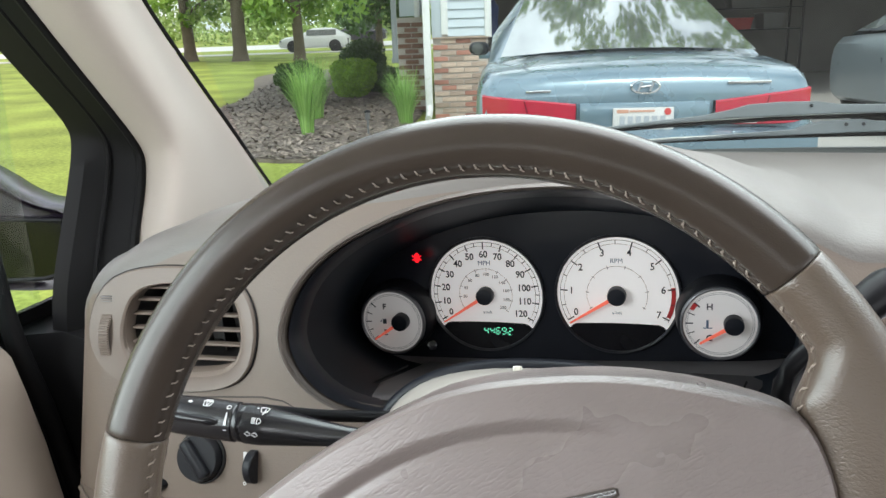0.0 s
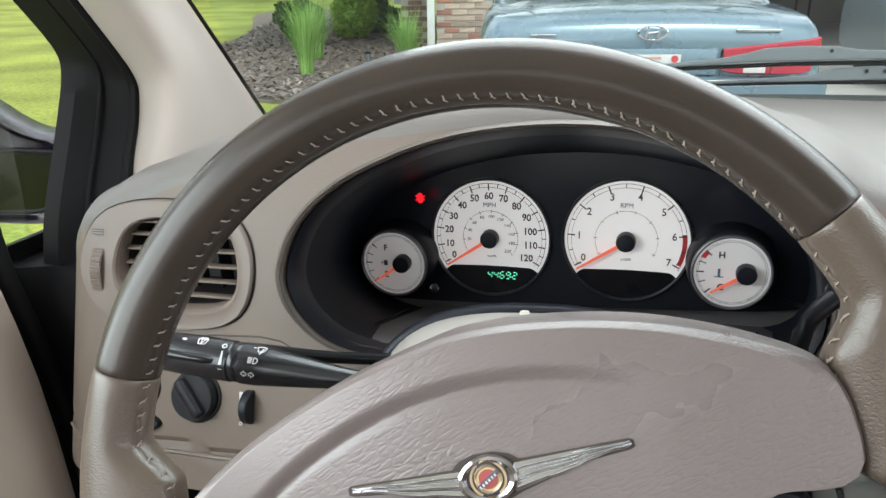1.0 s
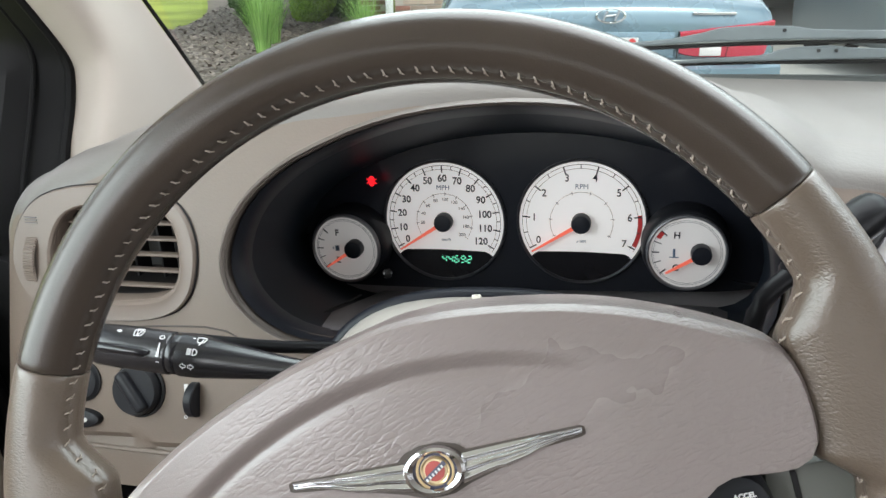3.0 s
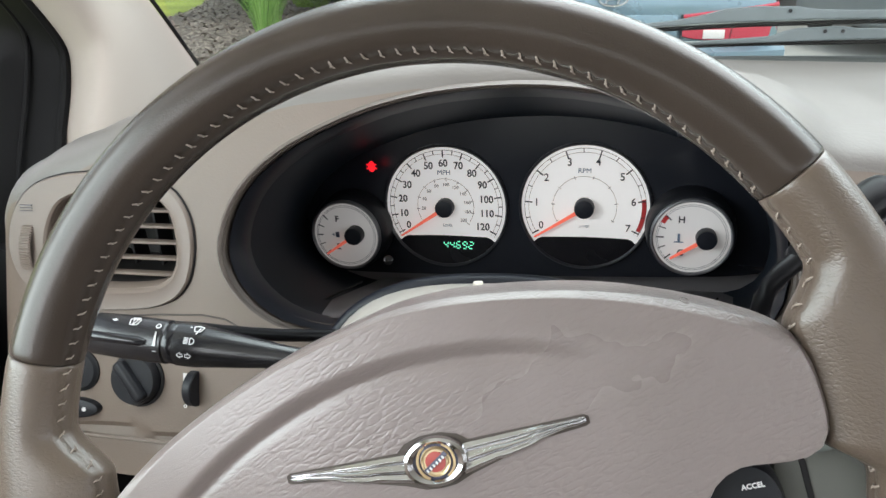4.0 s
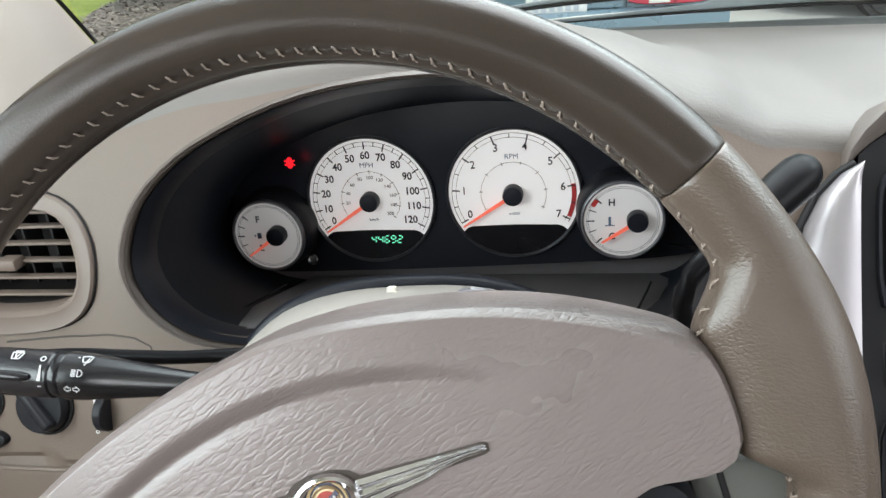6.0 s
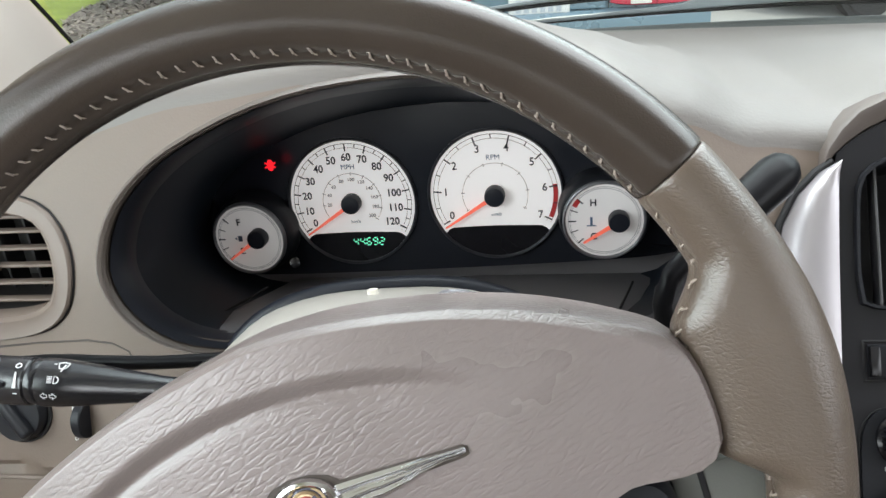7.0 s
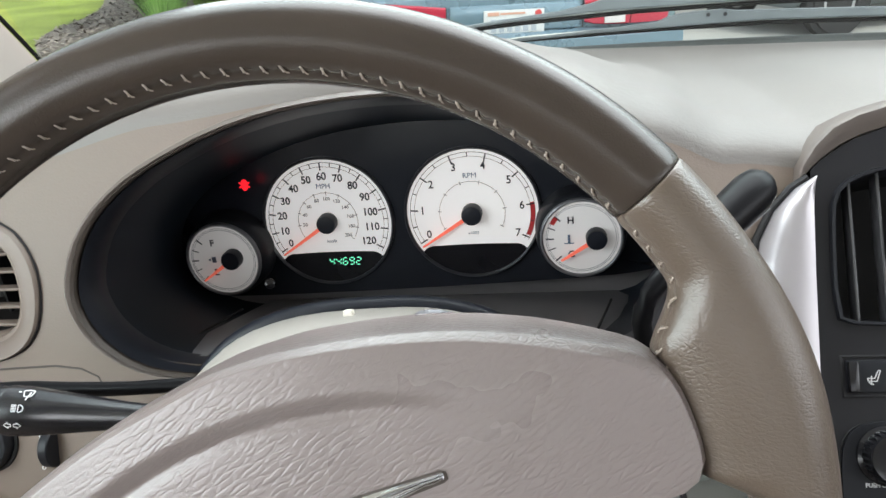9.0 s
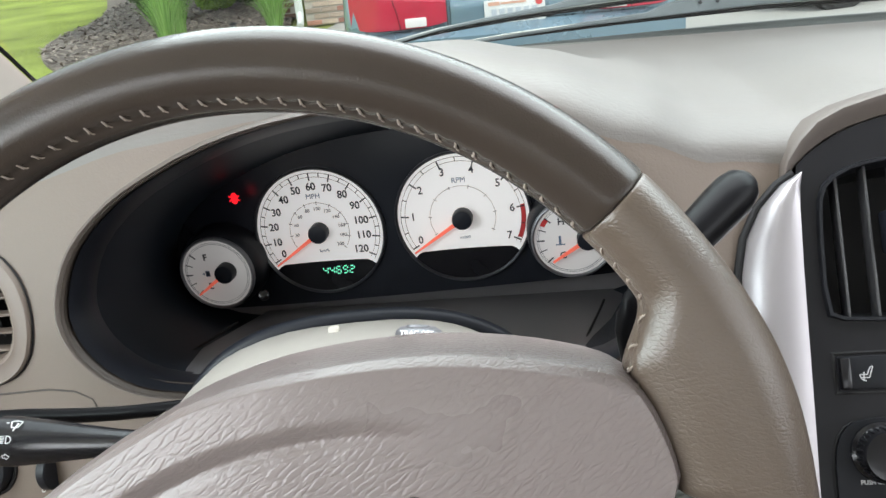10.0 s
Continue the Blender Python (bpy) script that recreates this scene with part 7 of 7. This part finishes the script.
def simple_car(name, label, m, paint, scale=1.0, rear=0.95):
    c = thing(name, label, "car", m @ Matrix.Scale(scale, 4), base=D)
    st_rows = [(0.0, 0.62, 0.42, 0.80, 0.0), (0.03, 0.78, 0.34, 0.90, 0.01), (0.15, 0.87, 0.28, 0.97, 0.03), (0.8, 0.90, 0.25, 1.0, 0.05), (2.4, 0.90, 0.25, 0.97, 0.05), (3.4, 0.90, 0.25, 0.95, 0.06), (4.2, 0.86, 0.26, 0.86, 0.06), (4.5, 0.76, 0.3, 0.72, 0.04), (4.6, 0.6, 0.4, 0.6, 0.0)]
    part("body", loft([[(x, y, z) for x, z in car_ring(hw, zb, zt, cr)] for y, hw, zb, zt, cr in st_rows], True, True, True), paint, c)

    def gh(y, hw0, z0, hw1, z1):
        return [(hw0, y, z0), (hw1, y, z1 - 0.04), (hw1 * 0.9, y, z1), (0, y, z1 + 0.02), (-hw1 * 0.9, y, z1), (-hw1, y, z1 - 0.04), (-hw0, y, z0)]

    part("cabin", loft([gh(0.25, 0.83, 0.98, 0.78, 1.03), gh(0.9, 0.83, 0.98, 0.62, 1.40), gh(1.6, 0.83, 0.97, 0.60, 1.46), gh(2.4, 0.83, 0.96, 0.60, 1.44), gh(3.35, 0.83, 0.94, 0.74, 0.99)], False), paint, c)
    for s in (1, -1):
        part("side_window", loft([[(s * (0.850 - 0.21 * t), y, 1.0 + 0.35 * t) for t in (0, 0.5, 1)] for y in (0.85, 1.5, 2.2, 2.75)], False), "window_tint", c)
        for y in (rear, 3.65):
            part("wheel_arch", lathe([(0.385, 0.0), (0.385, 0.10), (0.365, 0.106), (0.02, 0.106)], 32, cap=False), "tyre", c, "dark wheel arch", m=pose(s * 0.80, y, 0.35, 0, 90 * s, 0))
            car_wheel(c, s * 0.825, y, 0.32, 0.2, s > 0)
        part("head_lamp", rbox(min(s * 0.5, s * 0.8), max(s * 0.5, s * 0.8), 4.36, 4.52, 0.64, 0.74, 0.02), "dial_ring", c)
    part("rear_window", loft([[(x, 0.29 + 0.57 * t, 1.06 + 0.33 * t) for x in (-0.66 + 0.1 * t, 0, 0.66 - 0.1 * t)] for t in (0, 0.5, 1)], False), "window_tint", c)
    return c


simple_car("parked_car", "grey-blue car parked across the driveway beside the garage", pose(4.5, 8.2, 0, 0, 0, -84), "grey_car", 1.0, 0.64)
simple_car("street_car", "white sedan parked on the street", pose(-4.7, 44.5, 0.0, 0, 0, 92), "white_car", 0.84)
simple_car("street_car", "dark sedan parked across the street", pose(-3.6, 60.0, 0.0, 0, 0, 88), "van_paint")

# ---- house ----
house = thing("house", "house front with brick foot, pale blue siding and open garage", "house", base=D)
part("wall", rbox(-0.04, 0.70, 10.75, 10.95, 0.0, 3.0, 0.0), "mortar", house, "mortar behind the brick foot", False)
part("corner_board", rbox(0.655, 0.745, 10.70, 10.97, 1.07, 3.0, 0.006), "white_paint", house)
part("corner_board", rbox(0.08, 0.17, 10.705, 10.80, 1.12, 3.0, 0.006), "white_paint", house)
part("sill", rbox(-0.05, 0.72, 10.70, 10.97, 1.068, 1.085, 0.004), "brick_a", house)
for k in range(16):
    z = 1.09 + 0.115 * k
    bm = loft([[(0.165, 10.735, z), (0.66, 10.735, z)], [(0.165, 10.718, z + 0.004), (0.66, 10.718, z + 0.004)], [(0.165, 10.742, z + 0.119), (0.66, 10.742, z + 0.119)]], False)
    part("siding_board", bm, "siding", house, smooth=False)
part("side_panel", rbox(-0.05, 0.085, 10.74, 10.80, 1.085, 3.0, 0.004), "siding", house)
dsp = part("downspout", rbox(-0.165, -0.065, 10.62, 10.70, 0.12, 3.0, 0.012), "white_paint", house, "white downspout")
part("downspout_shoe", tube([(-0.115, 10.66, 0.2), (-0.115, 10.60, 0.10), (-0.13, 10.42, 0.05)], 0.045, 12), "white_paint", dsp)
part("porch_wall", rbox(-0.56, -0.14, 11.9, 12.1, 0.0, 1.36, 0.0), "mortar", house, "mortar of the porch wall", False)
part("porch_panel", rbox(-0.52, -0.14, 11.95, 12.1, 1.38, 3.0, 0.0), "siding", house)
part("porch_post", rbox(-0.30, -0.22, 11.86, 11.94, 1.36, 3.0, 0.006), "white_paint", house)
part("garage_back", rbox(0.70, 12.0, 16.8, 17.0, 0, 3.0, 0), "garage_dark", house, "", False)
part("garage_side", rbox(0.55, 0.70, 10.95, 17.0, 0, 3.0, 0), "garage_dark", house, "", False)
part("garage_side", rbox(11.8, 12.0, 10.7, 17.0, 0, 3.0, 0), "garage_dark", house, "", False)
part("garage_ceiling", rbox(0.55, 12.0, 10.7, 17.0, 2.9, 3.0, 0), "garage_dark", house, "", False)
part("lintel", rbox(0.70, 12.0, 10.7, 10.95, 2.25, 3.0, 0.005), "siding", house)
part("roof", rbox(-3.5, 12.6, 10.2, 20, 3.0, 3.12, 0.02), "brick_c", house)
slab("garage_floor", [(0.7, 10.9), (11.8, 10.9), (11.8, 16.8), (0.7, 16.8)], 0.003, "concrete", "grey concrete garage floor", "floor")

shelf = thing("storage_shelf", "dark wire storage shelf in the garage", "shelf", pose(5.6, 15.9, 0.0), base=D)
for x in (-1.5, 1.5):
    for y in (-0.3, 0.3):
        part("post", tube([(x, y, 0.0), (x, y, 2.4)], 0.025, 8), "black", shelf)
for z in (0.25, 0.95, 1.35, 1.9):
    part("shelf_board", rbox(-1.52, 1.52, -0.32, 0.32, z - 0.02, z, 0.005), "black_soft", shelf)
M["bin_red"] = material("red_plastic_bin", (0.32, 0.03, 0.03), 0.5, vary=0.12)
M["bin_grey"] = material("grey_plastic_bin", (0.10, 0.10, 0.10), 0.5, vary=0.12)
for i, (x, z, w, h, mt, lb) in enumerate([(-1.15, 0.95, 0.36, 0.30, "bin_grey", "grey plastic storage bin on the shelf"), (-0.50, 0.95, 0.42, 0.34, "bin_red", "red plastic storage bin on the shelf"), (0.30, 0.95, 0.50, 0.22, "bin_red", "low red plastic tool box on the shelf"),
                                         (0.95, 0.95, 0.40, 0.30, "bin_grey", "grey plastic storage bin on the shelf"), (-0.9, 0.25, 0.6, 0.5, "bin_grey", "large grey storage bin on the shelf"), (0.2, 0.25, 0.5, 0.42, "bin_red", "dull red storage bin on the shelf"), (-1.0, 1.35, 0.5, 0.3, "bin_grey", "grey storage bin on the shelf"), (0.4, 1.35, 0.6, 0.34, "bin_grey", "wide grey storage bin on the shelf")]):
    bn = thing("storage_bin", lb, "storage bin", pose(5.6 + x, 15.85, z), base=D, group="storage bins")
    part("bin_body", loft([[(sx * w / 2 * k, sy * 0.22 * k, zz) for sx, sy in ((-1, -1), (1, -1), (1, 1), (-1, 1))] for k, zz in ((0.88, 0.0), (1.0, h * 0.88))], True, True, True), mt, bn)
    part("lid", rbox(-w / 2 - 0.015, w / 2 + 0.015, -0.235, 0.235, h * 0.88, h, 0.008), mt, bn)
jk = thing("hanging_jacket", "faded blue work jacket hanging in the garage", "jacket", pose(0.95, 14.2, 1.0), base=D)
part("jacket_body", loft([[(0.16 * k * math.cos(q), 0.07 * k * math.sin(q), z) for q in (2 * math.pi * j / 18 for j in range(18))] for k, z in ((1.0, 0.0), (0.95, 0.25), (1.05, 0.5), (0.6, 0.62), (0.25, 0.66))], True, True, True), material("faded_blue_cloth", (0.06, 0.09, 0.22), 0.9, vary=0.2, scale=12), jk)
part("hook", tube([(0, 0.02, 0.64), (0, 0.02, 0.74), (0, -0.01, 0.77)], 0.008, 6), "chrome", jk)

# bricks, last
brick_me = {}
for key in ("brick_a", "brick_b", "brick_c"):
    b = rbox(-0.097, 0.097, -0.012, 0.05, -0.0285, 0.0285, 0.004, 1)
    brick_me[key] = bpy.data.meshes.new("brick")
    b.to_mesh(brick_me[key])
    b.free()
wallp = [o for o in house.children if o.name.startswith("wall")][0]
porch = [o for o in house.children if o.name.startswith("porch_wall")][0]
rg = random.Random(21)
for row in range(14):
    z = 0.040 + 0.0762 * row
    off = 0.1025 if row % 2 else 0.0
    for k in range(5):
        x = 0.06 + 0.205 * k - off + (0.0 if row % 2 == 0 else 0.0)
        if x - 0.097 < -0.07 or x + 0.097 > 0.74:
            continue
        key = "brick_b" if rg.random() < 0.3 else "brick_a"
        place("brick", brick_me[key], key, wallp, smooth=False, m=pose(x, 10.745 + rg.uniform(-0.002, 0.002), z))
# porch bricks, with their shade in the brick colour
for row in range(17):
    z = 0.040 + 0.0762 * row
    off = 0.1025 if row % 2 else 0.0
    for k in range(4):
        x = -0.46 + 0.205 * k - off
        if x - 0.097 < -0.60 or x + 0.097 > -0.10:
            continue
        place("brick", brick_me["brick_c"], "brick_c", porch, smooth=False, m=pose(x, 11.895, z))
